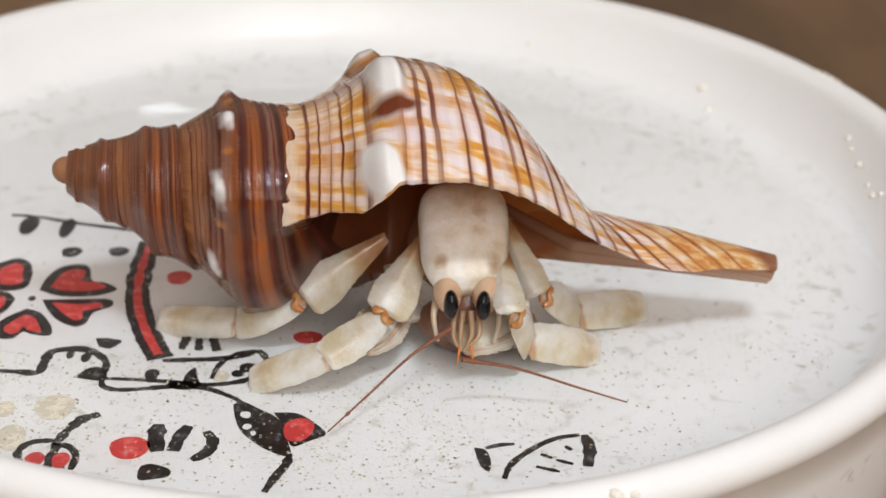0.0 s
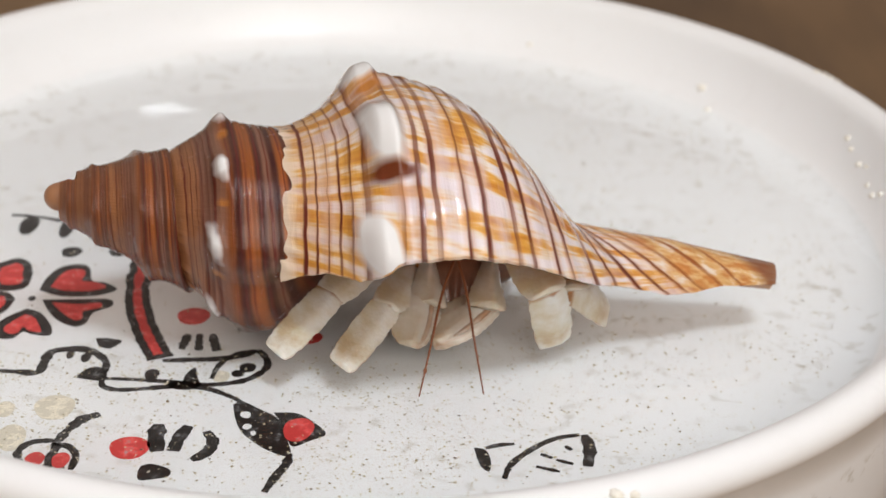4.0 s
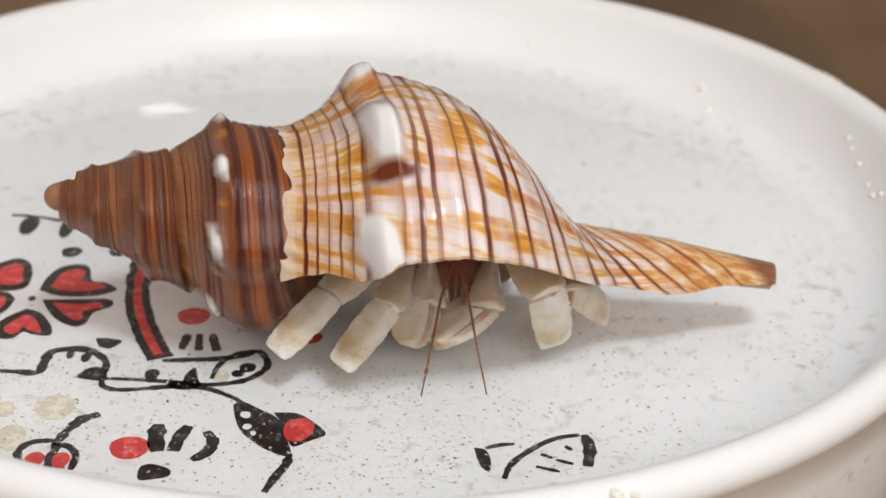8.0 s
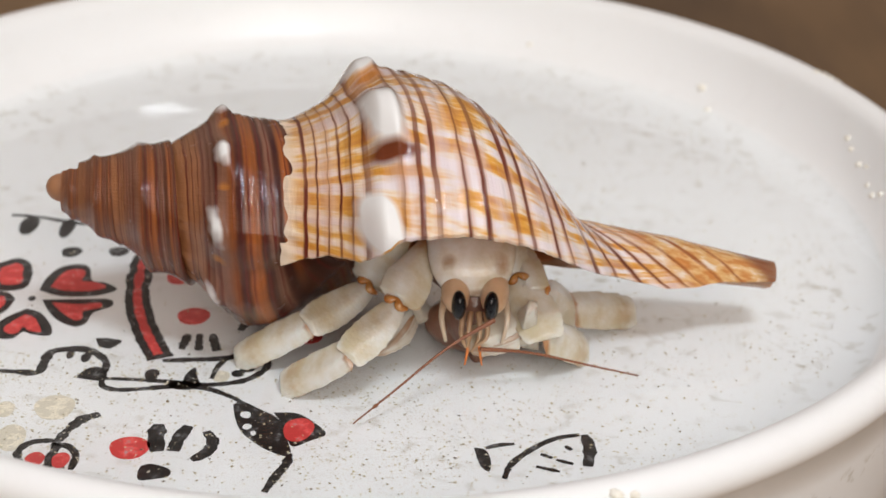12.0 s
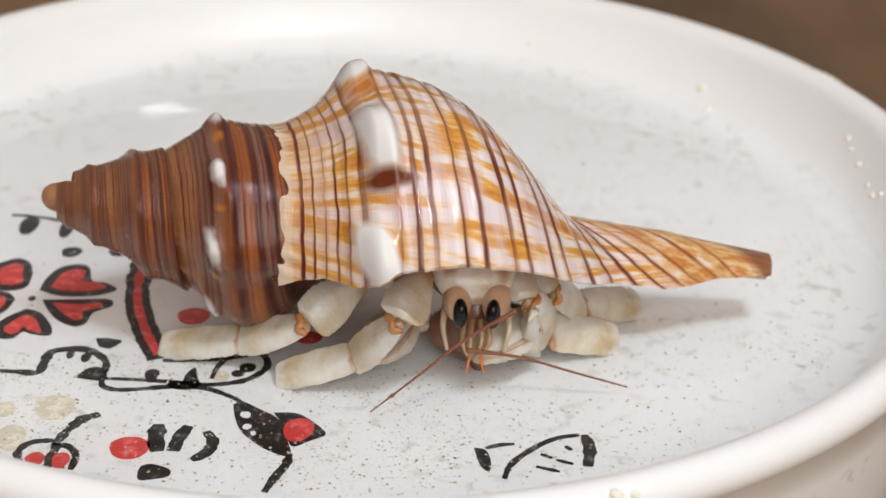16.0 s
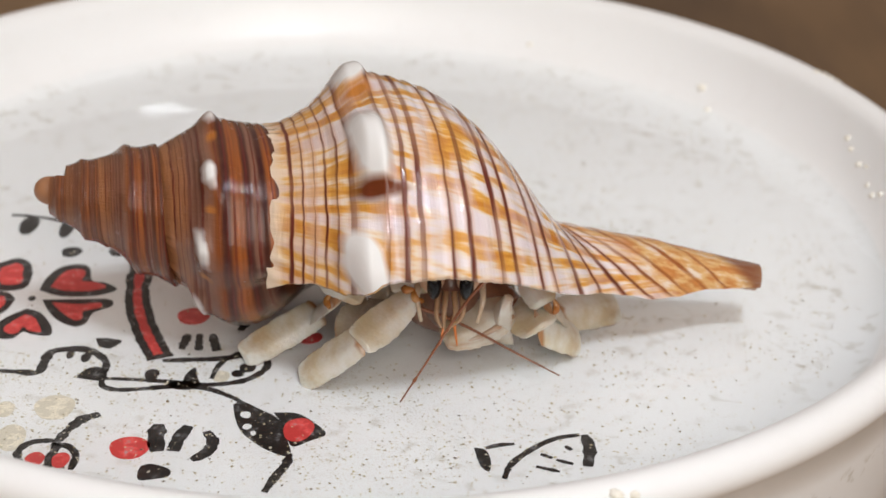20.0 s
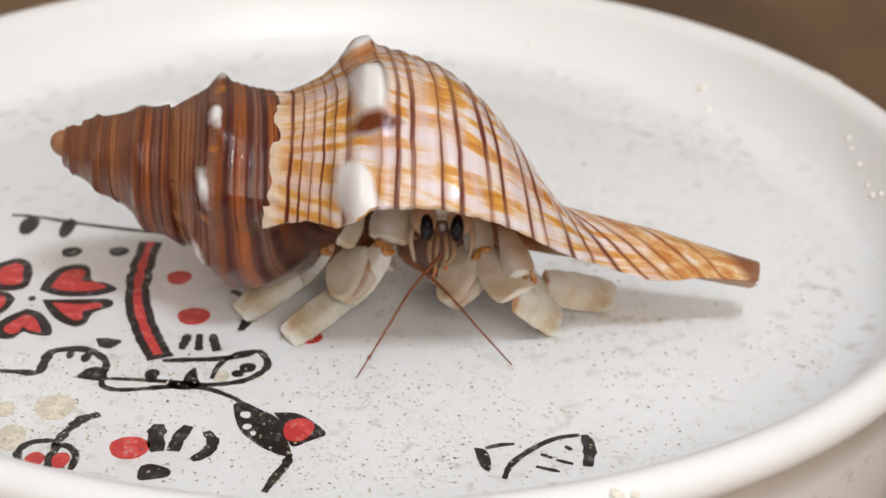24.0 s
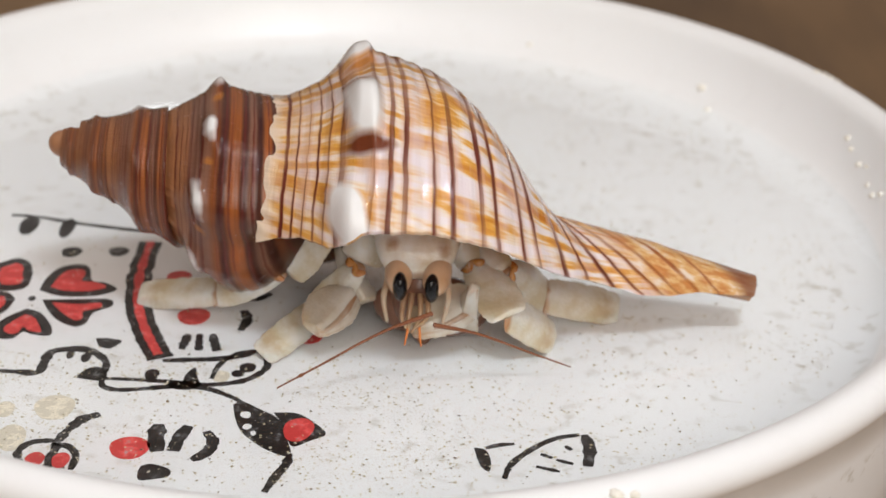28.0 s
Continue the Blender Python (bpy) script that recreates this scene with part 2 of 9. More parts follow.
        if name == "knob":
            knob_mask = rr.outputs[0]
    ls.new(col, b.inputs["Base Color"])
    rough = ramp(ns, [(0.3, (0.12, 0.12, 0.12)), (0.75, (0.32, 0.32, 0.32))])
    ls.new(uv_noise(40, 40, 4), rough.inputs[0])
    ls.new(rough.outputs[0], b.inputs["Roughness"])
    relief = math_node(ns, ls, "ADD", math_node(ns, ls, "MULTIPLY", uv_noise(160, 14, 3), 0.6),
                       math_node(ns, ls, "ADD", math_node(ns, ls, "MULTIPLY", uv_noise(20, 120, 3), 0.5), math_node(ns, ls, "MULTIPLY", mask, -0.25)))
    relief = math_node(ns, ls, "MULTIPLY", relief, math_node(ns, ls, "MULTIPLY_ADD", knob_mask, -0.9, 1.0))
    bump(ns, ls, b, relief, 0.55, 0.00035)
    wet = node(ns, "ShaderNodeBump", Strength=0.24, Distance=0.0002)
    ls.new(uv_noise(230, 150, 2), wet.inputs["Height"])
    ls.new(wet.outputs[0], b.inputs["Coat Normal"])
    let_light_through(m, ns, ls, b, 0.15, (0.95, 0.62, 0.38))
    return m


def shell_inside_material():
    m, ns, ls, b = material("brown_shell_lining", (0.3, 0.12, 0.05), 0.42, coat=0.08)
    uv = ns.new("ShaderNodeUVMap")
    uv.uv_map = "growth"
    sep = ns.new("ShaderNodeSeparateXYZ")
    ls.new(uv.outputs[0], sep.inputs[0])
    # Brown lining, with dim depths and the lit lip and canal end painted in.
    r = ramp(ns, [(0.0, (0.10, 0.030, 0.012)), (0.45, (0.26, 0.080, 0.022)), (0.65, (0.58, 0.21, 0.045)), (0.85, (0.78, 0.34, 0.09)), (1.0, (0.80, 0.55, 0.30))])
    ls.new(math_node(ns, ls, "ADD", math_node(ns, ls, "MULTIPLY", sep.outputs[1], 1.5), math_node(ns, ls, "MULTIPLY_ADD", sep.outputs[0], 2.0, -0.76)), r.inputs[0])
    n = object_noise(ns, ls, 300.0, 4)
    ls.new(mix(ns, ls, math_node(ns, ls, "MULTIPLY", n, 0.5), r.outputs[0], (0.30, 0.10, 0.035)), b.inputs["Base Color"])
    bump(ns, ls, b, n, 0.2, 0.0003)
    let_light_through(m, ns, ls, b, 0.30, (0.92, 0.48, 0.22))
    return m


def chitin_material(name, pale, tan, orange_ends=0.0, rough=0.32, spots=0.55, grain=260.0, coat=0.5):
    """Pale crab skin; orange_ends tints the start of a limb along its own x axis, and painted end shade."""
    m, ns, ls, b = material(name, pale, rough, coat=coat)
    b.inputs["Coat Roughness"].default_value = 0.05
    n = object_noise(ns, ls, grain, 5, 0.6)
    f = object_noise(ns, ls, 1500.0, 4, 0.6)
    c = ramp(ns, [(0.35, pale), (spots, tuple(0.5 * p + 0.5 * q for p, q in zip(pale, tan))), (spots + 0.13, tan)])
    ls.new(n, c.inputs[0])
    col = mix(ns, ls, math_node(ns, ls, "MULTIPLY", f, 0.25), c.outputs[0], tuple(0.75 * p for p in pale))
    if orange_ends:
        at = ns.new("ShaderNodeAttribute")
        at.attribute_name = "joint"
        r = ramp(ns, [(0.30, (0, 0, 0)), (0.80, (1, 1, 1))])
        ls.new(math_node(ns, ls, "ADD", at.outputs["Fac"], math_node(ns, ls, "MULTIPLY", math_node(ns, ls, "SUBTRACT", n, 0.5), 1.2)), r.inputs[0])
        col = mix(ns, ls, math_node(ns, ls, "MULTIPLY", r.outputs[0], orange_ends), col, (0.34, 0.15, 0.05))
    ls.new(col, b.inputs["Base Color"])
    b.inputs["Subsurface Weight"].default_value = 0.22
    b.inputs["Subsurface Radius"].default_value = (1.0, 0.7, 0.5)
    b.inputs["Subsurface Scale"].default_value = 0.0014
    cells = node(ns, "ShaderNodeTexVoronoi", Scale=3300.0)
    tc = ns.new("ShaderNodeTexCoord")
    ls.new(tc.outputs["Object"], cells.inputs["Vector"])
    grains = math_node(ns, ls, "MULTIPLY", cells.outputs["Distance"], -0.2)
    bump(ns, ls, b, math_node(ns, ls, "ADD", math_node(ns, ls, "ADD", n, grains), math_node(ns, ls, "MULTIPLY", f, 0.4)), 0.45, 0.0002, True)
    return m


CERAMIC = ceramic_material()
INK = ink_material("black_print", (0.012, 0.009, 0.008))
RED = ink_material("red_print", (0.62, 0.055, 0.05))
SAND_STAIN = ink_material("beige_print", (0.70, 0.64, 0.52))
TABLE = table_material()
WATER = water_material()
SHELL = shell_material()
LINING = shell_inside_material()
LEG = chitin_material("pale_leg_skin", (0.73, 0.73, 0.70), (0.54, 0.45, 0.28), 0.9, 0.30, 0.51, 280.0)
CLAW = chitin_material("grey_beige_claw_skin", (0.65, 0.63, 0.58), (0.46, 0.37, 0.24), 0.9, 0.3, 0.54)
SHIELD = chitin_material("mottled_carapace", (0.90, 0.88, 0.84), (0.62, 0.50, 0.32), 0.62, 0.28, 0.54, 330.0, 0.5)
STALK = chitin_material("peach_eyestalk", (0.74, 0.53, 0.36), (0.52, 0.30, 0.16))
BODY = chitin_material("red_brown_soft_body", (0.26, 0.12, 0.07), (0.11, 0.035, 0.02), 0.0, 0.35)
MOUTH = chitin_material("striped_mouth", (0.46, 0.30, 0.17), (0.20, 0.09, 0.04))
PEDUNCLE = chitin_material("beige_feeler_stalk", (0.60, 0.51, 0.40), (0.42, 0.28, 0.17))
KNEE = chitin_material("orange_joint_skin", (0.60, 0.33, 0.12), (0.42, 0.15, 0.03), 0.0, 0.22, 0.46, 900.0)
FEELER = material("rust_brown_feeler", (0.22, 0.075, 0.03), 0.45)[0]
ORANGE = material("orange_feeler", (0.66, 0.20, 0.04), 0.35)[0]
SHELL_TIP = material("worn_brown_tip", (0.33, 0.15, 0.07), 0.4)[0]
EYE_BLACK = material("black_eye", (0.006, 0.006, 0.008), 0.15, spec=0.35)[0]


# ---- building helpers (shapes in millimetres) ----
def mesh_of(name, verts, faces, mat, smooth=True):
    me = bpy.data.meshes.new(name)
    me.from_pydata([tuple(p) for p in (np.asarray(verts, float) * MM)], [], faces)
    me.materials.append(mat)
    if smooth:
        me.shade_smooth()
    return me


def part(name, mesh, parent, label="", m=None):
    ob = new(name, mesh)
    ob.parent = parent
    if m is not None:
        ob.matrix_basis = m
    if label:
        tagged(ob, label)
    return ob


def thing(name, label, category, m=None, kind="", group=""):
    ob = new(name)
    ob.empty_display_size = 0.005
    if m is not None:
        ob.matrix_basis = m
    return tagged(ob, label, category, group, kind)


def grid_faces(nu, nv, close_v=False, flip=False):
    faces = []
    for i in range(nu - 1):
        for j in range(nv if close_v else nv - 1):
            k = (j + 1) % nv
            q = (i * nv + j, i * nv + k, (i + 1) * nv + k, (i + 1) * nv + j)
            faces.append(q[::-1] if flip else q)
    return faces


def lathe(profile, n=160):
    """Faces of a profile of (radius, height) turned round z."""
    th = np.linspace(0, 2 * math.pi, n, endpoint=False)
    verts = [(r * math.cos(t), r * math.sin(t), z) for r, z in profile for t in th]
    return verts, grid_faces(len(profile), n, True)


def smooth_path(points, steps=10):
    """A Catmull-Rom curve through a few points."""
    p = [np.array(q, float) for q in points]
    p = [2 * p[0] - p[1]] + p + [2 * p[-1] - p[-2]]
    out = []
    for a, b, c, d in zip(p, p[1:], p[2:], p[3:]):
        for t in np.linspace(0, 1, steps, endpoint=False):
            out.append(0.5 * (2 * b + (c - a) * t + (2 * a - 5 * b + 4 * c - d) * t * t + (3 * b - a - 3 * c + d) * t ** 3))
    out.append(p[-2])
    return np.array(out)


def tube(points, radii, n=10, flat=1.0, up=(0, 0, 1)):
    """A closed tube along points with radius radii; flat squeezes it along up."""
    pts = np.asarray(points, float)
    tan = np.gradient(pts, axis=0)
    tan /= np.linalg.norm(tan, axis=1)[:, None]
    verts = []
    for p, t, r in zip(pts, tan, radii):
        s = np.cross(up, t)
        s /= np.linalg.norm(s)
        w = np.cross(t, s)
        for a in np.linspace(0, 2 * math.pi, n, endpoint=False):
            verts.append(p + r * (s * math.cos(a) + w * math.sin(a) * flat))
    faces = grid_faces(len(pts), n, True)
    faces += [tuple(range(n))[::-1], tuple(range((len(pts) - 1) * n, len(pts) * n))]
    return verts, faces


def ellipsoid(name, rx, ry, rz, mat, nu=22, nv=28, shape=None):
    verts = []
    for i in range(nu):
        b = math.pi * (i + 0.02) / (nu - 0.96)
        for j in range(nv):
            a = 2 * math.pi * j / nv
            p = [math.sin(b) * math.cos(a), math.cos(b), math.sin(b) * math.sin(a)]
            if shape:
                p = shape(p)
            verts.append((p[0] * rx, p[1] * ry, p[2] * rz))
    faces = grid_faces(nu, nv, True, False)
    faces += [tuple(range(nv))[::-1], tuple(range((nu - 1) * nv, nu * nv))]
    return mesh_of(name, verts, faces, mat)


# ---- the support: a wooden table top ----
TOP = -13.0
corner = [(-800, -420), (800, -420), (800, 780), (-800, 780)]
v = [(x, y, z) for z, g in ((TOP - 28, 0), (TOP - 3, 0), (TOP, -3)) for x, y in [(a + math.copysign(g, a), b + math.copysign(g, b)) for a, b in corner]]
f = [(3, 2, 1, 0), (8, 9, 10, 11)] + [(4 * k + i, 4 * k + (i + 1) % 4, 4 * k + 4 + (i + 1) % 4, 4 * k + 4 + i) for k in (0, 1) for i in range(4)]
table = new("table_top", mesh_of("table_top", v, f, TABLE, False))
tagged(table, "brown wooden table top under the dish", "table top", kind="structure")

# ---- the dish: shallow white ceramic saucer with a thick rolled rim ----
RIM_R, RIM_Z, RIM_T, FLOOR_R = 56.0, 6.6, 1.75, 48.5
profile = [(0.01, 0.0)] + [(r, 0.0) for r in (6, 12, 18, 24, 30, 36, 42, 46)]
profile += [(FLOOR_R + 0.4, 0.05), (FLOOR_R + 1.4, 0.25), (FLOOR_R + 2.8, 0.95), (FLOOR_R + 4.1, 2.4), (FLOOR_R + 5.0, 4.2), (FLOOR_R + 5.5, 5.6)]
profile += [(RIM_R + RIM_T * math.cos(a), RIM_Z + RIM_T * math.sin(a)) for a in np.radians(np.arange(170, -61, -15))]
profile += [(RIM_R + 0.5, 4.6), (RIM_R + 0.2, 1.2), (RIM_R - 0.2, -4.0), (RIM_R - 0.8, -9.0), (RIM_R - 2.0, -12.4), (RIM_R - 4.0, -13.0), (0.01, -13.0)]
dish = thing("dish", "shallow white ceramic dish with thick rim and printed floor", "dish")
v, f = lathe(profile, 200)
part("bowl", mesh_of("bowl", v, [q[::-1] for q in f], CERAMIC), dish)


# prints on the glazed floor: painted strokes, hearts and dots
PRINT_Z = 0.05


def stroke(points, width, mat=None, name="printed_line", taper=0.35, label="", z=PRINT_Z):
    path = smooth_path([(x, y, 0) for x, y in points], 14)
    d = np.gradient(path, axis=0)
    d /= np.linalg.norm(d, axis=1)[:, None]
    side = np.stack([-d[:, 1], d[:, 0], 0 * d[:, 0]], 1)
    k = np.linspace(0, 1, len(path))
    rng = np.random.RandomState(int(abs(points[0][0] * 31 + points[0][1] * 17)) % 9999)
    w = 1.30 * width * (1 - taper * np.abs(2 * k - 1) ** 3) / 2 * (1 + min(0.26, 0.2 / width) * np.convolve(rng.randn(len(path)), np.ones(5) / 5, "same")) + 0.025 * rng.randn(len(path))
    verts = []
    for p, s, ww in zip(path, side, w):
        verts += [p + s * ww + (0, 0, z - 0.04), p + s * ww + (0, 0, z), p - s * ww + (0, 0, z), p - s * ww + (0, 0, z - 0.04)]
    return part(name, mesh_of(name, verts, grid_faces(len(path), 4, False, True), mat or INK, False), dish, label)


def blot(outline, mat, name, z=PRINT_Z, label=""):
    path = smooth_path([(x, y, 0) for x, y in outline] + [(*outline[0], 0)], 6)[:-1]
    c = path.mean(0)
    n = len(path)
    verts = [p + (0, 0, z) for p in path] + [p + (0, 0, z - 0.04) for p in path] + [c + (0, 0, z)]
    faces = [(i, (i + 1) % n, 2 * n) for i in range(n)] + [(i + n, (i + 1) % n + n, (i + 1) % n, i) for i in range(n)]
    return part(name, mesh_of(name, verts, faces, mat, False), dish, label)


def oval(cx, cy, rx, ry, mat, name="printed_dot", turn=0.0, z=PRINT_Z, label=""):
    t = math.radians(turn)
    pts = []
    for k in range(14):
        a = 2 * math.pi * k / 14
        x, y = rx * math.cos(a) * (1 + 0.06 * math.sin(3 * a)), ry * math.sin(a)
        pts.append((cx + x * math.cos(t) - y * math.sin(t), cy + x * math.sin(t) + y * math.cos(t)))
    return blot(pts, mat, name, z, label)


def heart(outline):
    """A red heart with a broad dark edge."""
    pts = np.array(outline)
    c = pts.mean(0)
    blot([tuple(p) for p in c + (pts - c) * 1.06], INK, "heart_edge", PRINT_Z)
    d = pts - c
    inner = c + d * (1 - 0.85 / np.linalg.norm(d, axis=1))[:, None]
    blot([tuple(p) for p in inner], RED, "printed_heart", PRINT_Z + 0.03, "red printed heart with dark edge")


# a clover of five hearts
heart([(-27.5, -13.1), (-27.4, -11.0), (-26.6, -8.9), (-24.9, -8.2), (-24.0, -9.0), (-23.4, -11.1), (-22.1, -11.5), (-21.0, -12.6), (-22.7, -13.8), (-25.5, -14.0)])
heart([(-26.8, -15.1), (-23.6, -14.8), (-21.2, -14.7), (-20.8, -15.8), (-22.1, -17.0), (-22.4, -18.8), (-23.2, -19.4), (-24.6, -18.6), (-25.8, -17.1)])
heart([(-28.0, -16.9), (-26.6, -17.6), (-25.3, -19.7), (-25.1, -21.1), (-26.4, -21.1), (-27.4, -20.7), (-28.0, -21.8), (-29.1, -21.8), (-30.0, -20.5), (-29.4, -18.6)])
heart([(-29.1, -10.2), (-29.8, -8.2), (-31.0, -7.4), (-32.0, -8.0), (-32.9, -9.3), (-31.9, -12.8), (-30.4, -13.3), (-29.1, -12.5)])
heart([(-29.5, -15.0), (-30.5, -13.9), (-31.7, -14.2), (-30.8, -17.9), (-29.8, -17.0)])
oval(-28.0, -14.8, 0.35, 0.41, INK, "printed_dot", 0)
# the band with its red stripe
stroke([(-19.3, -3.0), (-19.3, -7.1), (-19.1, -10.8), (-18.6, -14.3), (-17.7, -17.6), (-16.5, -20.8), (-15.6, -22.8), (-14.8, -24.5)], 1.75, INK, "printed_band", 0.05)
stroke([(-19.3, -3.0), (-19.3, -7.1), (-19.1, -10.8), (-18.6, -14.3), (-17.7, -17.6), (-16.5, -20.8), (-15.6, -22.8), (-15.1, -23.9)], 0.62, RED, "red_band", 0.1, "red printed band with black border", PRINT_Z + 0.03)
# outlines of the drawn figures
stroke([(-14.6, -24.8), (-12.1, -24.5), (-10.4, -24.3), (-8.1, -23.7), (-7.0, -22.9)], 0.52)
stroke([(-28.7, -27.2), (-26.3, -27.3), (-24.6, -27.3), (-24.4, -25.7), (-24.2, -24.0), (-22.8, -23.4), (-21.4, -23.4), (-20.0, -24.3), (-19.2, -25.6), (-19.1, -27.4)], 0.62)
blot([(-21.4, -27.9), (-20.4, -26.3), (-19.1, -26.5), (-18.8, -28.2), (-20.0, -28.2)], INK, "printed_wedge")
oval(-22.5, -24.3, 0.33, 0.64, INK, "printed_dot", 0)
oval(-21.1, -24.7, 0.43, 0.73, INK, "printed_dot", 0)
stroke([(-19.0, -27.9), (-15.5, -28.0), (-12.7, -28.2), (-10.3, -28.4), (-7.6, -27.7), (-6.1, -26.2), (-5.7, -24.8), (-6.3, -23.2), (-7.0, -22.8), (-8.4, -23.3), (-9.7, -25.1), (-10.1, -27.5)], 0.47)
stroke([(-19.1, -27.9), (-18.8, -29.1), (-17.5, -29.6), (-15.3, -29.3), (-12.6, -28.7), (-10.3, -29.0), (-8.5, -29.9), (-7.0, -31.0)], 0.46)
oval(-12.2, -28.6, 1.39, 0.69, INK, "printed_dot", 0)
oval(-15.1, -27.1, 0.61, 0.88, INK, "printed_dot", 0)
blot([(-12.4, -28.2), (-12.3, -26.9), (-11.7, -25.8), (-11.3, -27.2), (-11.0, -28.5)], INK, "printed_wedge")
oval(-7.3, -25.5, 0.71, 0.72, INK, "printed_dot", 15)
oval(-8.0, -26.5, 0.56, 0.53, INK, "printed_dot", 10)
oval(-9.4, -27.0, 0.79, 0.88, SAND_STAIN, "worn_patch", 10, PRINT_Z - 0.01)
blot([(-7.8, -31.3), (-7.1, -30.8), (-5.4, -32.0), (-4.2, -32.9), (-3.5, -34.2), (-2.9, -36.2), (-2.5, -38.3), (-3.9, -37.9), (-5.4, -36.7), (-6.7, -35.1), (-7.4, -33.2)], INK, "printed_leaf")
blot([(-4.4, -32.3), (-2.6, -32.3), (-1.1, -33.5), (-0.0, -35.1), (-1.1, -36.1), (-2.4, -37.0), (-3.0, -35.8), (-3.7, -33.7)], INK, "printed_leaf")
oval(-2.2, -34.7, 1.20, 1.68, RED, "printed_dot", -8, PRINT_Z + 0.03, "red printed dot")
oval(-6.6, -32.8, 0.41, 0.49, CERAMIC, "print_gap", 30, PRINT_Z + 0.03)
oval(-6.3, -34.5, 0.36, 0.40, CERAMIC, "print_gap", -20, PRINT_Z + 0.03)
oval(-5.7, -35.4, 0.22, 0.32, CERAMIC, "print_gap", 0, PRINT_Z + 0.03)
stroke([(-2.6, -38.0), (-2.7, -39.4), (-3.3, -41.0), (-4.0, -43.2)], 0.55)
oval(-15.0, -37.9, 1.56, 1.53, RED, "printed_dot", 0, PRINT_Z, "red printed dot")
stroke([(-13.3, -34.5), (-13.2, -36.4), (-12.8, -38.3)], 1.10)
stroke([(-10.9, -34.6), (-11.4, -36.3), (-11.6, -38.2)], 0.88)
stroke([(-9.4, -35.3), (-8.7, -36.7), (-9.0, -38.2), (-10.0, -39.3)], 0.82)
blot([(-13.7, -40.3), (-12.9, -40.0), (-11.5, -40.6), (-11.4, -41.5), (-12.4, -41.9), (-13.5, -42.1), (-13.8, -41.2)], INK, "printed_wedge")
stroke([(-20.8, -37.7), (-20.2, -35.6), (-19.4, -34.1), (-18.2, -33.3)], 0.71)
stroke([(-21.0, -37.2), (-22.7, -37.6), (-23.4, -39.0), (-22.7, -40.7)], 0.47)
stroke([(-21.1, -37.7), (-19.7, -38.0), (-18.9, -39.2), (-18.9, -41.1)], 0.47)
stroke([(-20.6, -37.6), (-20.7, -39.2), (-20.7, -40.9)], 0.64)
oval(-21.9, -39.9, 0.73, 0.97, RED, "printed_dot", 0, PRINT_Z + 0.03, "red printed dot")
oval(-19.9, -39.9, 0.68, 1.04, RED, "printed_dot", 0, PRINT_Z + 0.03, "red printed dot")
stroke([(-13.1, -20.3), (-13.2, -21.5), (-13.3, -22.9)], 0.58)
stroke([(-12.1, -20.2), (-12.0, -21.4), (-11.8, -23.0)], 0.58)
stroke([(-11.0, -20.1), (-10.7, -21.4), (-10.2, -23.0)], 0.63)
blot([(-20.9, -21.5), (-19.8, -21.4), (-18.6, -21.8), (-19.0, -22.6), (-19.5, -23.1), (-20.4, -22.7)], INK, "printed_wedge")
oval(-13.1, -17.1, 1.44, 1.50, RED, "printed_dot", 0, PRINT_Z, "red printed dot")
oval(-15.5, -10.0, 1.14, 1.31, RED, "printed_dot", 0, PRINT_Z, "red printed dot")
stroke([(-8.8, -15.8), (-8.3, -17.4), (-8.7, -19.4)], 0.75)
oval(-2.7, -20.2, 1.27, 1.06, RED, "printed_dot", 0, PRINT_Z, "red printed dot")
stroke([(-10.4, -12.2), (-8.1, -13.6), (-6.7, -12.5)], 0.61)
oval(-10.1, -10.5, 0.72, 0.87, INK, "printed_dot", 0)
# a twig with hanging leaves
stroke([(-33.9, 1.9), (-31.1, 1.6), (-27.1, 0.5), (-21.8, -0.5), (-17.8, -1.2)], 0.44)
oval(-31.7, -0.3, 0.92, 1.94, INK, "printed_dot", 0)
oval(-27.9, -0.6, 0.71, 2.06, INK, "printed_dot", 0)
oval(-26.4, -5.6, 0.95, 1.03, INK, "printed_dot", -8)
oval(-22.0, -5.2, 0.96, 0.92, INK, "printed_dot", 0)
# the fish by the rim
stroke([(14.0, -40.5), (14.6, -38.5), (16.2, -36.4), (18.1, -34.8), (20.1, -34.1)], 0.40)
stroke([(20.5, -34.1), (20.8, -36.0), (20.5, -38.5)], 0.76)
stroke([(16.9, -37.0), (17.3, -37.2), (17.8, -37.5)], 0.26)
stroke([(16.5, -38.7), (17.4, -39.0), (18.3, -39.3)], 0.26)
stroke([(18.9, -35.8), (19.1, -36.0), (19.4, -36.3)], 0.27)
stroke([(18.1, -37.7), (18.8, -38.0), (19.4, -38.2)], 0.26)
blot([(11.7, -36.4), (12.6, -36.7), (13.0, -38.0), (12.9, -39.5), (12.2, -38.8)], INK, "printed_wedge")
stroke([(12.6, -36.4), (13.8, -35.9), (14.9, -35.7)], 0.36)
oval(-22.0, -32.5, 1.62, 1.81, SAND_STAIN, "worn_patch", 10, PRINT_Z - 0.01)
oval(-25.9, -33.0, 0.80, 1.14, SAND_STAIN, "worn_patch", 10, PRINT_Z - 0.01)
oval(-24.4, -37.0, 1.13, 1.86, SAND_STAIN, "worn_patch", 10, PRINT_Z - 0.01)

# ---- water: a thin clear layer in the dish ----
WATER_Z = 0.8
v, f = lathe([(0.01, WATER_Z)] + [(r, WATER_Z) for r in (10, 20, 30, 40, 48)] + [(FLOOR_R + 2.55, WATER_Z)], 120)
water = new("water", mesh_of("water", v, [q[::-1] for q in f], WATER))
tagged(water, "thin layer of clear still water in the dish", "water", kind="structure")
water.visible_shadow = False

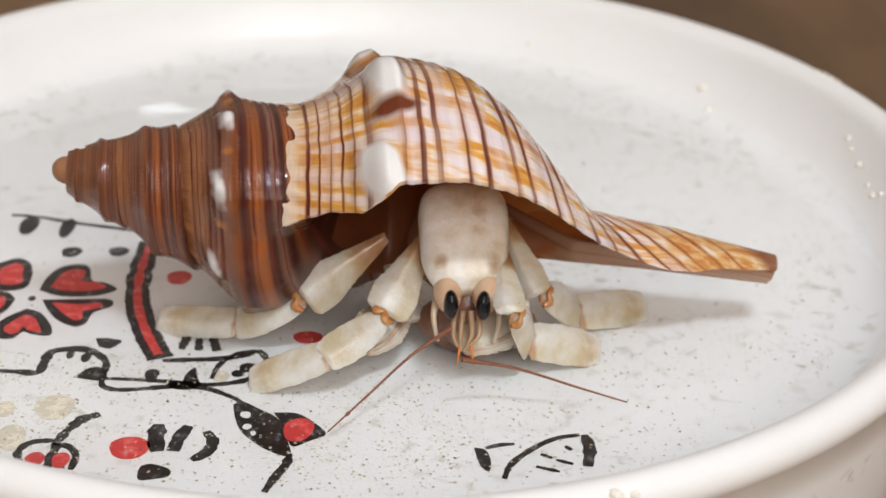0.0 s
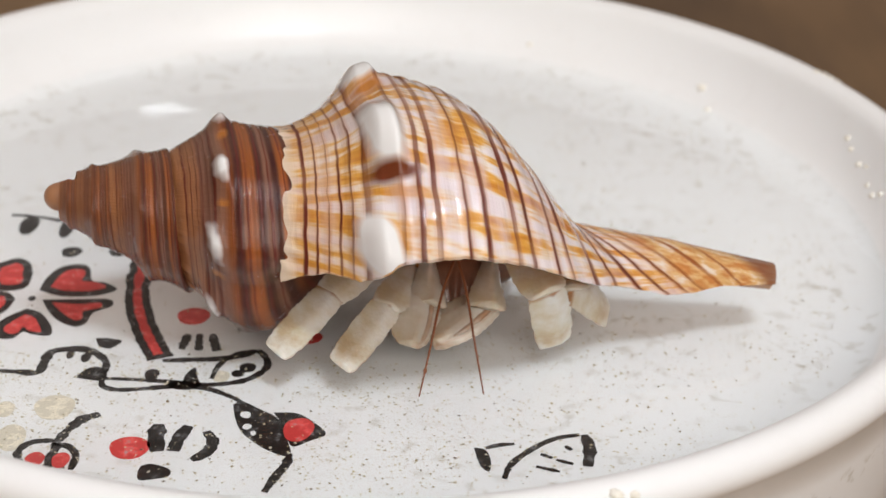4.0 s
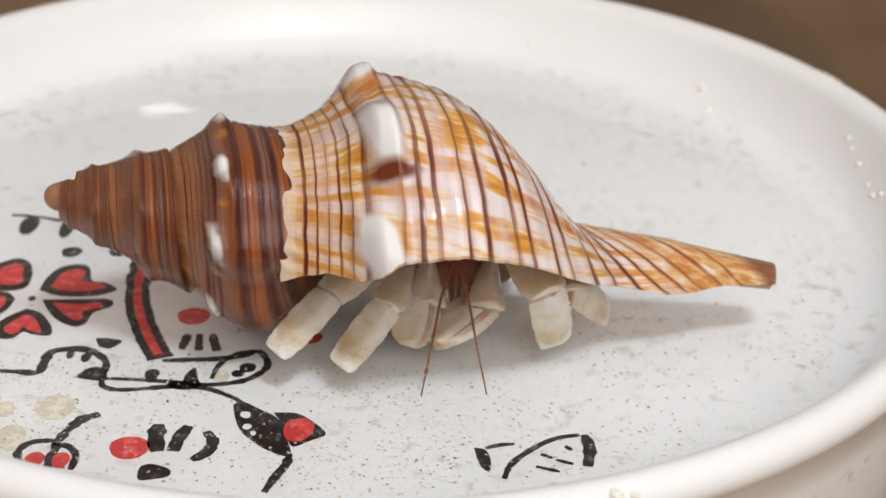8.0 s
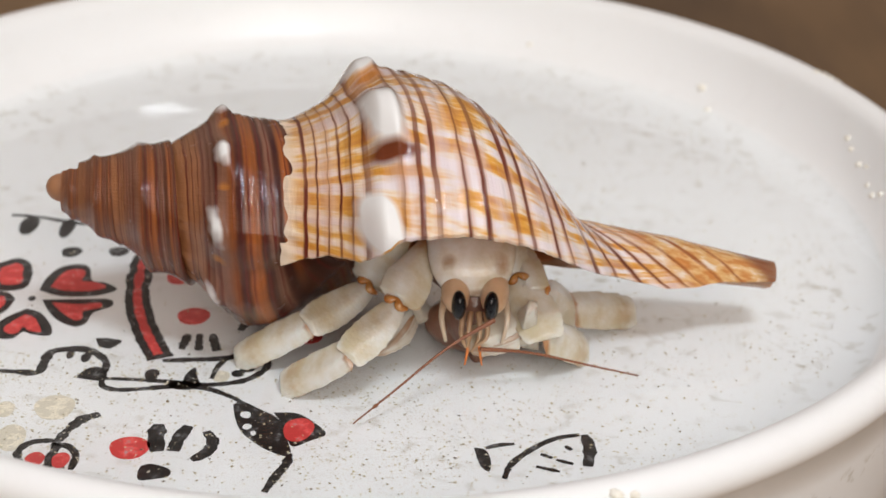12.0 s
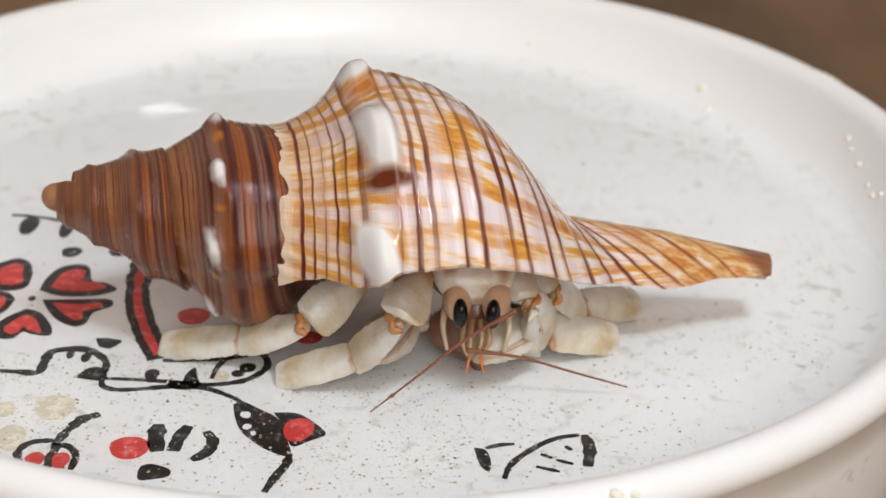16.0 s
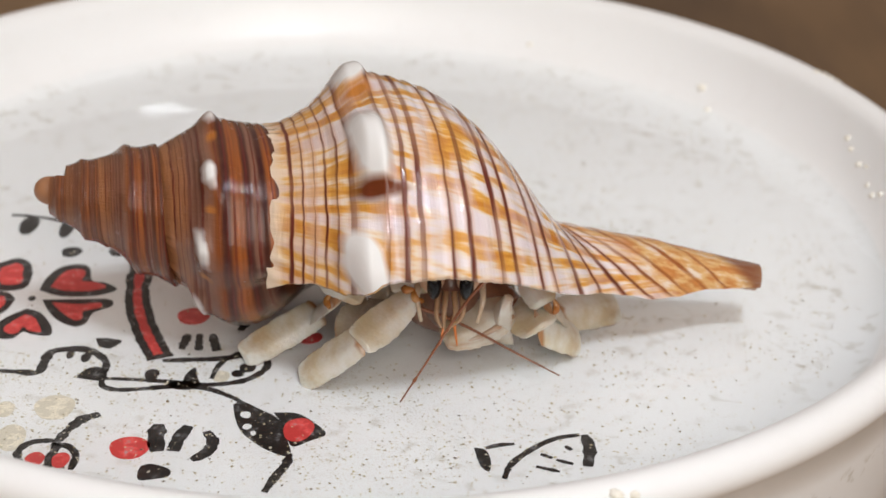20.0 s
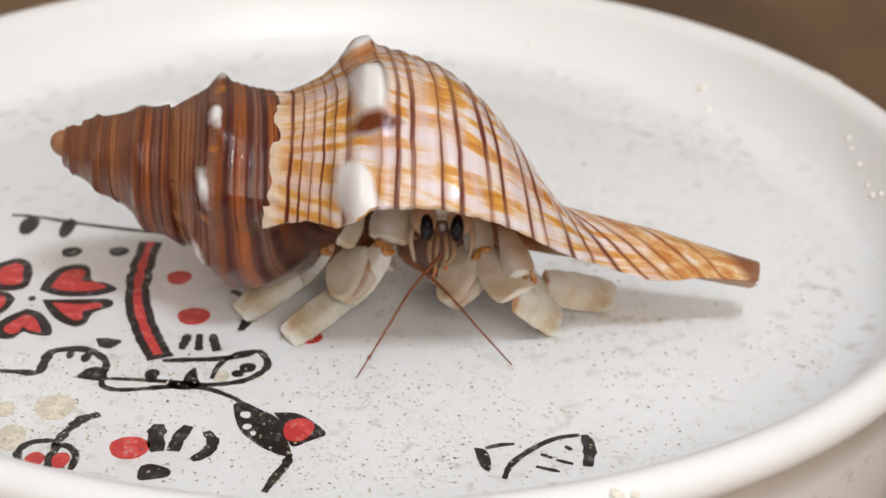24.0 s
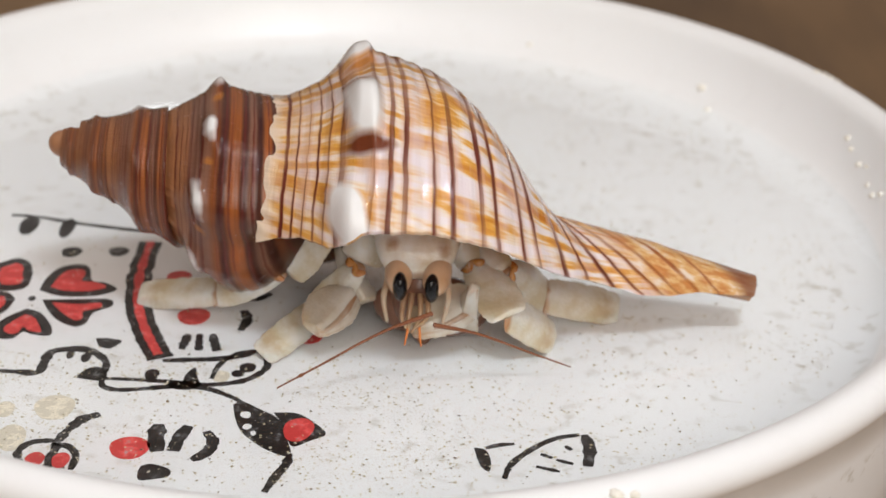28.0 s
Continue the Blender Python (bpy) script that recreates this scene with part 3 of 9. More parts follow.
# ---- the shell ----
SHELL_AT = Vector((-0.121, -21.950, 11.165))
AX = Vector((0.98531, 0.07670, -0.15258)).normalized()
AY = (Vector((0, 1, 0)) - AX * AX.y).normalized()
AZ = AX.cross(AY)
SHELL_M = Matrix((AX, AY, AZ)).transposed().to_4x4()
SHELL_M.translation = SHELL_AT * MM
WHORL = 1.87
SHELL_SCALE = 1.02
BODY_P = np.array([(20.4, 8.9), (21.5, 9.2), (22.5, 9.7), (24.5, 11.0), (26.4, 12.7), (27.6, 14.1), (28.8, 15.0), (30.3, 15.4), (32.3, 15.5), (35.4, 15.1),
                   (37.6, 14.1), (39.8, 12.7), (42.4, 10.3), (44.2, 8.3), (46.3, 5.9), (48.6, 4.2), (51.6, 3.4), (54.0, 2.8), (57.0, 2.2), (62.0, 1.55)])
BELLY_P = np.array([(20.4, 9.5), (23.0, 11.6), (26.0, 13.9), (28.0, 15.6), (29.5, 16.4), (31.0, 16.6), (32.5, 16.4), (34.0, 15.4), (35.6, 13.0), (37.2, 9.6), (38.8, 6.6), (40.0, 4.6), (42.0, 3.0), (44.0, 2.2), (47.0, 1.8), (50.0, 1.3), (62.0, 1.0)])
BELLY_P[:, 1] *= np.interp(BELLY_P[:, 0], [20.4, 27.0, 30.5, 34.0], [0.94, 0.94, 0.85, 0.79])
SPIRE_P = np.array([(20.4, 9.5), (23.0, 11.6), (26.0, 13.9), (28.0, 15.6), (29.5, 16.5), (31.0, 16.8), (34.0, 16.9), (37.0, 17.1), (38.6, 17.2), (40.0, 9.0), (42.0, 4.0), (47.0, 1.8), (62.0, 1.0)])
LIP = np.array([(20.4, 180.0), (22.0, 174.0), (24.0, 168.5), (25.2, 168.0), (26.2, 167.4), (27.0, 164.8), (27.6, 162.6), (28.0, 161.1), (28.5, 158.9), (29.0, 157.7), (30.0, 156.5), (31.0, 155.8), (32.0, 155.3), (34.0, 153.9), (36.0, 153.8), (38.0, 154.4),
                (40.0, 156.0), (42.0, 158.5), (44.0, 161.0), (46.0, 164.0), (48.0, 169.0), (50.0, 178.0), (53.0, 182.0), (58.0, 176.0), (62.0, 165.0)])


KNOB_PHI = np.array([154.5, 116.0, 66.0, 18.0, -30.0, -80.0, -148.0, -192.0, -234.0, -283.0] + [-331.0 - 48.0 * k for k in range(22)])
KNOB_A = np.array([27.3, 27.9, 27.8, 28.2, 28.5, 28.0, 25.0, 26.4, 27.8] + [28.6] * 23)
KNOB_W = np.array([9.5, 13.0, 13.0] + [12.0] * 29)


def shell_sheet(a1, phi, inset=0.0):
    """Arrays of positions on the shell for curve places a1 and growth angles phi (degrees; the lip ends near 160)."""
    k = WHORL ** ((phi - 158.0) / 360.0)
    old = np.clip((-48.0 - phi) / 46.0, 0, 1)
    old = old * old * (3 - 2 * old)
    cone = np.clip((-330.0 - phi) / 120.0, 0, 1)
    low = np.clip((phi + 194.0) / 30.0, 0, 1)
    low = low * low * (3 - 2 * low)
    spire_r = np.interp(a1, SPIRE_P[:, 0], SPIRE_P[:, 1])
    spire_r = spire_r * (1 - cone) + cone * np.where(a1 < 38.6, 0.47 * a1 + 1.6 * np.exp(-((a1 - 29.0) / 3.2) ** 2), spire_r)
    spire_r = spire_r * (1 - low) + np.interp(a1, BELLY_P[:, 0], BELLY_P[:, 1]) * low
    r1 = np.interp(a1, BODY_P[:, 0], BODY_P[:, 1]) * (1 - old) + spire_r * old
    c = np.clip((a1 - 48.0) / 8.0, 0, 1)
    a = np.where(a1 <= 50, a1 * k, 50 * k + (a1 - 50) * (61.6 - 50 * k) / 12.0)
    a = a * (1 - 0.06 * np.clip((phi - 63.0) / 95.0, 0, 1.2) * np.clip((34.0 - a1) / 12.0, 0, 1))
    bead = 0.55 * np.sin(np.radians(phi * 21) + 1.9 * np.sin(phi * 0.11)) + 0.45 * np.sin(np.radians(phi * 37) + 2.4 * np.sin(phi * 0.067))
    a = a + k * 0.13 * np.exp(-((a1 - 20.4) / 1.2) ** 2) * bead * np.clip((phi + 202.0) / 10.0, 0, 1)
    r = r1 * k ** (1 - c)
    # shoulder knobs, every 48.6 degrees
    n = np.abs(phi[..., None] - KNOB_PHI).argmin(-1)
    da = KNOB_PHI[n] - phi
    knob = np.exp(-np.abs(da / KNOB_W[n]) ** 2.5 - np.abs((a1 - KNOB_A[n] + 0.03 * da) / 1.35) ** 2.4)
    rib = np.exp(-((a1 - 28.0) / 5.0) ** 2) * (0.5 + 0.5 * np.cos(np.radians(da / 48.6 * 360)))
    white = knob * np.clip((phi + 330.0) / 40.0, 0, 1) * np.where(phi < -100, 0.52, 1.0)
    r = r + k * (1.6 * knob + 0.55 * rib) * (1 - 0.6 * cone)
    # beaded edge at the suture, fine waves
    r = r + k * (0.17 + 0.07 * np.sin(phi * 0.23)) * np.clip((phi + 202.0) / 10.0, 0, 1) * np.exp(-((a1 - 21.0) / 0.9) ** 2) * (1 + bead)
    r = r + k * 0.06 * np.sin(a1 * 4.2) * np.clip((a1 - 22) / 3, 0, 1) * (1 - c)
    r = np.maximum(r - inset * k, 0.25 * k)
    r = r + 1.15 * np.exp(-a / 17.0) * np.clip((-150.0 - phi) / 420.0, 0, 1)
    f = np.radians(phi)
    # the canal bends a little upwards; the pillar inside stands back from the mouth
    back = 6.5 * old * np.clip((a1 - 39.0) / 4.0, 0, 1) * np.clip((44.0 - a) / 12.0, 0, 1)
    pos = np.stack([a - 24.0, r * np.cos(f) + 0.4 * c + back, r * np.sin(f) + 0.8 * c + 0.6 * back], -1)
    pos *= SHELL_SCALE
    wedge = 1.4 + 4.2 * np.clip((31.2 - a1) / 4.5, 0, 1)
    stain = 0.95 * np.exp(-np.abs((a1 - 28.6) / 2.2) ** 3 - np.abs((phi - 129.5 - 0.55 * wedge) / wedge) ** 2.2)
    rust = 0.5 * np.exp(-((a1 - 28.8) / 2.8) ** 2 - ((phi - 139.0) / 5.0) ** 2) + np.exp(-((a1 - 28.2) / 1.6) ** 2 - ((phi - 85.0) / 6.5) ** 2) + 0.6 * np.exp(-((a1 - KNOB_A[n]) / 1.2) ** 2 - ((da + 19) / 5) ** 2) * (phi < -60) * (phi > -330)
    return pos, white, stain, rust


def build_shell():
    shell = thing("sea_shell", "glossy brown and cream sea shell with dark spiral lines", "shell", SHELL_M)

    def sheet(name, s_lo, s_hi, ns_, p_lo, p_hi, np_, mat, inset=0.0, lip=False, flip=False, label=""):
        s = np.linspace(s_lo, s_hi, ns_)
        q = np.linspace(0, 1, np_)
        A1 = np.repeat(s[None, :], np_, 0)
        end = np.interp(s, LIP[:, 0], LIP[:, 1]) + 0.35 * np.sin(s * 0.9 + 1.2 * np.sin(s * 0.4)) + 0.12 * np.sin(s * 4.1 + 1) + 0.09 * np.sin(s * 9.7) if lip else np.full(ns_, p_hi)
        PHI = p_lo + (end[None, :] - p_lo) * q[:, None]
        pos, knob, stain, rust = shell_sheet(A1, PHI, inset)
        me = mesh_of(name, pos.reshape(-1, 3), grid_faces(np_, ns_, False, flip), mat)
        uvs = me.uv_layers.new(name="growth")
        idx = np.empty(len(me.loops), np.int32)
        me.loops.foreach_get("vertex_index", idx)
        uvs.data.foreach_set("uv", np.stack([A1.ravel() / 70.0, PHI.ravel() / 360.0], 1)[idx].astype(np.float32).ravel())
        for key, val in (("knob", knob), ("stain", stain), ("rust", rust)):
            at = me.attributes.new(key, "FLOAT", "POINT")
            at.data.foreach_set("value", np.clip(val, 0, 1).astype(np.float32).ravel())
        return part(name, me, shell, label), pos

    sheet("last_whorl", 20.4, 62.0, 260, -194.0, 160.0, 420, SHELL, lip=True, label="cream shell whorl with orange bands and dark spiral lines")
    sheet("spire", 20.4, 39.4, 90, -1330.0, -194.0, 560, SHELL, label="brown pointed spire with dark bands")
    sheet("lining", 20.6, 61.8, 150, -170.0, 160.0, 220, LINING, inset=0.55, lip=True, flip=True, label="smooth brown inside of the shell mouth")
    # the lip joins outside and lining
    s = np.linspace(20.6, 61.8, 260)
    end = np.interp(s, LIP[:, 0], LIP[:, 1]) + 0.35 * np.sin(s * 0.9 + 1.2 * np.sin(s * 0.4)) + 0.12 * np.sin(s * 4.1 + 1) + 0.09 * np.sin(s * 9.7)
    rows = [shell_sheet(s, end - 0.1, 0.0)[0], shell_sheet(s, end + 0.9, 0.18)[0], shell_sheet(s, end + 0.9, 0.40)[0], shell_sheet(s, end - 0.1, 0.58)[0]]
    pos = np.stack(rows, 1)
    me = mesh_of("lip", pos.reshape(-1, 3), grid_faces(260, 4), SHELL)
    uvs = me.uv_layers.new(name="growth")
    idx = np.empty(len(me.loops), np.int32)
    me.loops.foreach_get("vertex_index", idx)
    uvs.data.foreach_set("uv", np.stack([(s / 70.0).repeat(4), (end / 360.0).repeat(4)], 1)[idx].astype(np.float32).ravel())
    part("apex", ellipsoid("apex", 1.35, 1.2, 1.2, SHELL_TIP, 14, 18), shell, "worn brown tip of the spire", pose(-0.0228, 0, 0))
    part("lip", me, shell, "thin cream and orange lip edge")
    return shell


shell = build_shell()


# ---- the hermit crab ----
def add_joint(me, values):
    at = me.attributes.new("joint", "FLOAT", "POINT")
    at.data.foreach_set("value", np.asarray(values, np.float32))
    return me


def limb(name, length, stations, thick, start_orange=1.0, streak=0.3, mat=None, seed=1, start_len=0.07, end_brown_shade=0.0, ridges=0.0, teeth=0.05):
    """A flat limb plate along +x, broad face towards +z: stations give (share of length, half width up, half width down).
    The upper face is a low roof with a soft keel, the edges carry small teeth."""
    n, m = 46, 28 if not ridges else 36
    st = np.array(stations, float)
    rng = np.random.RandomState(seed)
    verts, tint = [], []
    for i in range(n):
        t = 0.5 - 0.5 * math.cos(math.pi * i / (n - 1))
        up_w, low_w = np.interp(t, st[:, 0], st[:, 1]), np.interp(t, st[:, 0], st[:, 2])
        cap = min(1.0, 0.35 + t / 0.06, 0.35 + (1 - t) / 0.05)
        jag = 1 + rng.uniform(-1.0, 1.0) * teeth
        keel = 0.28 * up_w + 0.05 * math.sin(t * 9 + seed)
        for j in range(m):
            a = 2 * math.pi * j / m
            cy, sz = math.cos(a), math.sin(a)
            y = math.copysign(abs(cy) ** 0.9, cy) * (up_w if cy > 0 else low_w)
            if sz > 0:
                off = (y - keel) / (up_w - keel) if y > keel else (keel - y) / (low_w + keel)
                z = thick * 0.72 * (1 - min(1.0, off ** 1.2)) ** 0.95
                z *= 1 + 0.05 * math.sin(7 * t + 3 * y + seed)
            else:
                z = -abs(sz) ** 1.5 * thick * 0.38
            z = z * cap * (1 - 0.22 * t) + 0.10 * thick * math.sin(t * math.pi)
            if abs(cy) > 0.95:
                y *= jag
            ridge = ridges * (sz > 0.1) * (math.exp(-((y - 0.78 * up_w) / 0.22) ** 2) + 0.6 * math.exp(-((y - 0.42 * up_w) / 0.14) ** 2))
            z += 0.08 * ridge * cap
            verts.append((length * t + 0.10 * cy * (1 if t > 0.9 else 0), y, z))
            # far end: brown on leg tips, painted shade on upper segments
            tint.append(start_orange * max(0.0, 1 - t / start_len) + end_brown_shade * min(1.0, max(0.0, (t - 0.45) / 0.40)) + streak * (sz > 0) * math.exp(-((y - keel) / 0.3) ** 2) * max(0.0, 1 - t / 0.7)
                        + 0.35 * (teeth > 0) * (abs(cy) > 0.93) + 0.5 * ridge)
    faces = grid_faces(n, m, True, True)
    faces += [tuple(range(m)), tuple(range((n - 1) * m, n * m))[::-1]]
    return add_joint(mesh_of(name, verts, faces, mat or LEG), tint)


MERUS = ((0, 1.2, 1.2), (0.04, 1.75, 1.65), (0.2, 1.95, 1.75), (0.6, 1.2, 1.1), (1, 0.4, 0.4))
PROPODUS = ((0, 0.6, 0.6), (0.08, 1.05, 0.95), (0.3, 1.55, 1.25), (0.62, 1.85, 1.5), (0.9, 1.6, 1.4), (0.97, 1.45, 1.3), (1, 1.2, 1.1))
DACTYL = ((0, 1.0, 0.9), (0.03, 1.4, 1.3), (0.3, 1.6, 1.4), (0.72, 1.58, 1.35), (0.92, 1.4, 1.2), (0.98, 1.2, 1.05), (1, 0.95, 0.8))
ARM = ((0, 0.4, 0.4), (0.25, 0.8, 0.7), (0.6, 1.3, 1.15), (0.9, 1.85, 1.6), (0.97, 1.8, 1.55), (1, 1.6, 1.4))
PALM = ((0, 1.1, 1.1), (0.10, 1.8, 1.6), (0.45, 2.3, 2.2), (0.7, 2.1, 1.9), (0.92, 1.5, 1.2), (1, 1.0, 0.8))


def spine_tufts(name, points, length, count, spread, mat):
    """Short fine bristles, one mesh."""
    rng = np.random.RandomState(7)
    verts, faces = [], []
    for p in points:
        for _ in range(count):
            d = rng.randn(3) * spread + (0, -0.3, 0.6)
            d /= np.linalg.norm(d)
            q = np.array(p) + rng.randn(3) * 0.25
            s = np.cross(d, (0.3, 0.9, 0.2))
            s /= np.linalg.norm(s)
            k = len(verts)
            L = length * rng.uniform(0.5, 1.2)
            verts += [q - s * 0.02, q + s * 0.02, q + d * L]
            faces.append((k, k + 1, k + 2))
    return mesh_of(name, verts, faces, mat, False)


def build_crab():
    crab = thing("hermit_crab", "pale hermit crab with black eyes and orange-jointed legs", "crab")

    # carapace: a domed shield, widest behind, sloping up and back from the eyes
    def dome(p):
        x, y, z = p
        w = 1.0 + 0.13 * y - 0.06 * y * y
        x, y = math.copysign(abs(x) ** 0.55, x), math.copysign(abs(y) ** 0.62, y)
        return (x * w, y, z if z > 0 else z * 0.55)
    shield = ellipsoid("carapace", 3.75, 5.0, 2.0, SHIELD, 44, 56, dome)
    spots = []
    for vert in shield.vertices:
        x, y = vert.co.x / MM, vert.co.y / MM
        spots.append(sum(a * math.exp(-((x - cx) / rx) ** 2 - ((y - cy) / ry) ** 2) for cx, cy, rx, ry, a in
                         ((-2.0, -2.5, 0.8, 0.8, 0.75), (2.3, -2.9, 0.7, 0.9, 0.75), (1.4, 1.4, 1.2, 2.0, 0.42), (0.3, -0.4, 0.9, 0.7, 0.35), (0.0, -4.9, 3.0, 0.3, 0.6))))
    part("carapace", add_joint(shield, spots), crab, "pale shield with tan blotches", pose(-0.0004, 0.0050, 0.0030, 42, 0, 4))
    part("soft_body", ellipsoid("soft_body", 4.2, 5.2, 3.2, BODY, 20, 26), crab, "dark brown body behind the shield", pose(-0.001, 0.0085, 0.0008, 20, 0, 8))
    part("face", ellipsoid("face", 2.5, 2.6, 3.6, BODY, 16, 20), crab, "brown mouth region under the eyes", pose(0.0, 0.0036, -0.0028, -8, 0, 0))
    part("underside", ellipsoid("underside", 5.2, 2.4, 2.9, BODY, 16, 22), crab, "dark red-brown underside between the claws", pose(0.0010, 0.0050, -0.0049))
    mouth = part("mouth", ellipsoid("mouth", 2.2, 1.1, 3.6, BODY, 24, 30, lambda p: (p[0] * (0.95 + 0.5 * p[2]), p[1] * (1 + 0.12 * math.cos(11 * p[0])), p[2])), crab, "dark red-brown folded mouth between the claws", pose(0.0004, 0.0050, -0.0049))
    for side in (-1, 1):
        stalk = part("eyestalk", ellipsoid("eyestalk", 1.18, 2.4, 1.5, STALK, 20, 24, lambda p: (p[0] * (1 - 0.12 * p[1]), p[1], p[2])), crab, "beige rounded eyestalk", pose(side * 0.00165, 0.0016, 0, 10, 0, side * -6))
        part("eye", ellipsoid("eye", 0.62, 1.0, 1.34, EYE_BLACK, 16, 20), stalk, "glossy black oval eye", pose(-side * 0.0001, -0.00205, 0.0001, 0, 0, 0))
        for k, (x0, ln) in enumerate(((0.35, 3.9), (0.95, 3.5))):
            path = smooth_path([(side * x0, 0.2, -1.2), (side * (x0 + 0.1), -1.2, -2.6), (side * (x0 * 0.35) - 0.3, -1.7, -ln)], 8)
            v_, f_ = tube(path, np.linspace(0.28, 0.12, len(path)), 8, up=(1, 0, 0))
            part("mouth_palp", mesh_of("mouth_palp", v_, f_, MOUTH), crab)
        path = smooth_path([(side * 0.35, -1.0, -2.8), (side * 0.55, -1.9, -4.0), (side * 0.7, -2.1, -4.9)], 8)
        v_, f_ = tube(path, np.linspace(0.15, 0.06, len(path)), 8, up=(1, 0, 0))
        part("antennule", mesh_of("antennule", v_, f_, ORANGE), crab, "short orange feeler")
        path = smooth_path([(side * 2.5, 1.5, -0.6), (side * 2.7, -0.2, -1.6), (side * 2.3, -1.0, -3.4)], 8)
        v_, f_ = tube(path, np.linspace(0.34, 0.15, len(path)), 10, up=(1, 0, 0))
        part("antenna_base", mesh_of("antenna_base", v_, f_, PEDUNCLE), crab, "pale jointed stalk of the long feeler")
    part("bristles", spine_tufts("bristles", [(-3.6, 6.0, 1.0), (-3.7, 8.0, 1.4), (3.6, 6.0, 1.0), (3.7, 8.0, 1.4), (-4.0, 4.0, -0.6), (4.0, 4.0, -0.6)], 1.3, 16, 0.6, LEG), crab, "fine pale bristles beside the shield")

    pieces = {"mouth": mouth}
    for leg, size in (("LF", 1.0), ("LR", 1.06), ("RF", 0.98), ("RR", 1.0)):
        wide = 1.0 if leg[0] == "L" else 1.22
        upper = 1.12 if leg[0] == "L" else 0.74
        merus = tuple((t_, a_ * upper, b_ * upper) for t_, a_, b_ in MERUS)
        prop, dact = [tuple((t_, a_ * wide, b_ * wide) for t_, a_, b_ in st_) for st_ in (PROPODUS, DACTYL)]
        # Brown body end of the upper segment: shade inside the shell painted on.
        pieces[leg, 0] = part("leg_merus", limb("leg_merus", 8.2 * size, merus, 0.95, 0.3, 0.1, seed=2, end_brown_shade=0.85), crab, "pale upper leg segment")
        pieces[leg, 1] = part("leg_propodus", limb("leg_propodus", 6.8 * size, prop, 0.85, 0.8, 0.65, seed=3, start_len=0.10), crab, "pale flat leg segment with tan streak")
        pieces[leg, 2] = part("leg_dactyl", limb("leg_dactyl", 7.4 * size, dact, 0.70, 0.9, 0.35, seed=4, start_len=0.12, end_brown_shade=0.30), crab, "pale flat blunt leg tip")
        # the orange knee joint rides on the middle segment
        path = smooth_path([(0.15, -1.0, 0.20), (0.62, -0.60, 0.60), (0.28, -0.05, 0.78), (0.66, 0.52, 0.70), (0.16, 1.0, 0.25)], 6)
        v_, f_ = tube(path, 0.20 + 0.20 * np.abs(np.sin(np.linspace(0, 2 * math.pi, len(path)))) ** 1.5, 10, 0.75)
        part("knee_joint", mesh_of("knee_joint", v_, f_, KNEE), pieces[leg, 1], "glossy orange-brown joint")
    for side, size in (("L", 0.74), ("R", 0.86)):
        pieces["arm" + side] = part("claw_arm", limb("claw_arm", 7.4 * size, ARM, 1.4, 0.15, 0.1, CLAW, 5, 0.2, ridges=0.5), crab, "pale upper claw segment")
        palm = part("claw", limb("claw", 7.8 * size, PALM, 1.35, 0.5, 0.2, CLAW, 6, ridges=1.0), crab, "pale rounded claw with orange-brown ridge")
        pieces["palm" + side] = palm
        path = smooth_path([(0.5, 0.9, 0.45), (2.6, 1.35, 0.62), (5.0, 1.2, 0.45), (7.0 * size, 0.2, 0.15)], 8)
        v_, f_ = tube(path, np.linspace(0.34, 0.16, len(path)), 10, 0.8)
        part("claw_finger", add_joint(mesh_of("claw_finger", v_, f_, CLAW), np.linspace(0.9, 0.4, len(path)).repeat(10)), palm, "movable claw finger with orange edge")
    for side, s in (("L", -1), ("R", 1)):
        L = 13.8
        path = smooth_path([(-0.4, 0, 0), (L * 0.3, 0.35 * s, 0.25), (L * 0.7, 0.15 * s, 0.1), (L, 0, 0)], 30)
        rad = np.interp(np.linspace(0, 1, len(path)), [0, 0.12, 0.25, 1], [0.17, 0.15, 0.11, 0.05]) * (1 + 0.4 * (np.arange(len(path)) % 2))
        if side == "L":
            rad[72:75] *= 2.0
        v_, f_ = tube(path, rad, 7)
        pieces["antenna" + side] = part("antenna", mesh_of("antenna", v_, f_, FEELER), crab, "long thin rust-brown ringed antenna")
    return crab, pieces


crab, limbs = build_crab()


# ---- sand: loose grains on the floor and a few crumbs on the rim ----
def grain_cloud(name, places, sizes, mat, seed):
    rng = np.random.RandomState(seed)
    base = np.array([(1, 0, 0), (-1, 0, 0), (0, 1, 0), (0, -1, 0), (0, 0, 1), (0, 0, -1)], float)
    tri = [(0, 2, 4), (2, 1, 4), (1, 3, 4), (3, 0, 4), (2, 0, 5), (1, 2, 5), (3, 1, 5), (0, 3, 5)]
    verts, faces = [], []
    for p, s in zip(places, sizes):
        k = len(verts)
        for q in base * rng.uniform(0.55, 1.15, (6, 1)) * (1, 1, 0.6):
            a = rng.uniform(0, 0.4)
            verts.append((p[0] + s * (q[0] + a * q[1]), p[1] + s * (q[1] - a * q[0]), p[2] + s * q[2] * 0.8))
        faces += [tuple(k + i for i in t) for t in tri]
    return mesh_of(name, verts, faces, mat, False)


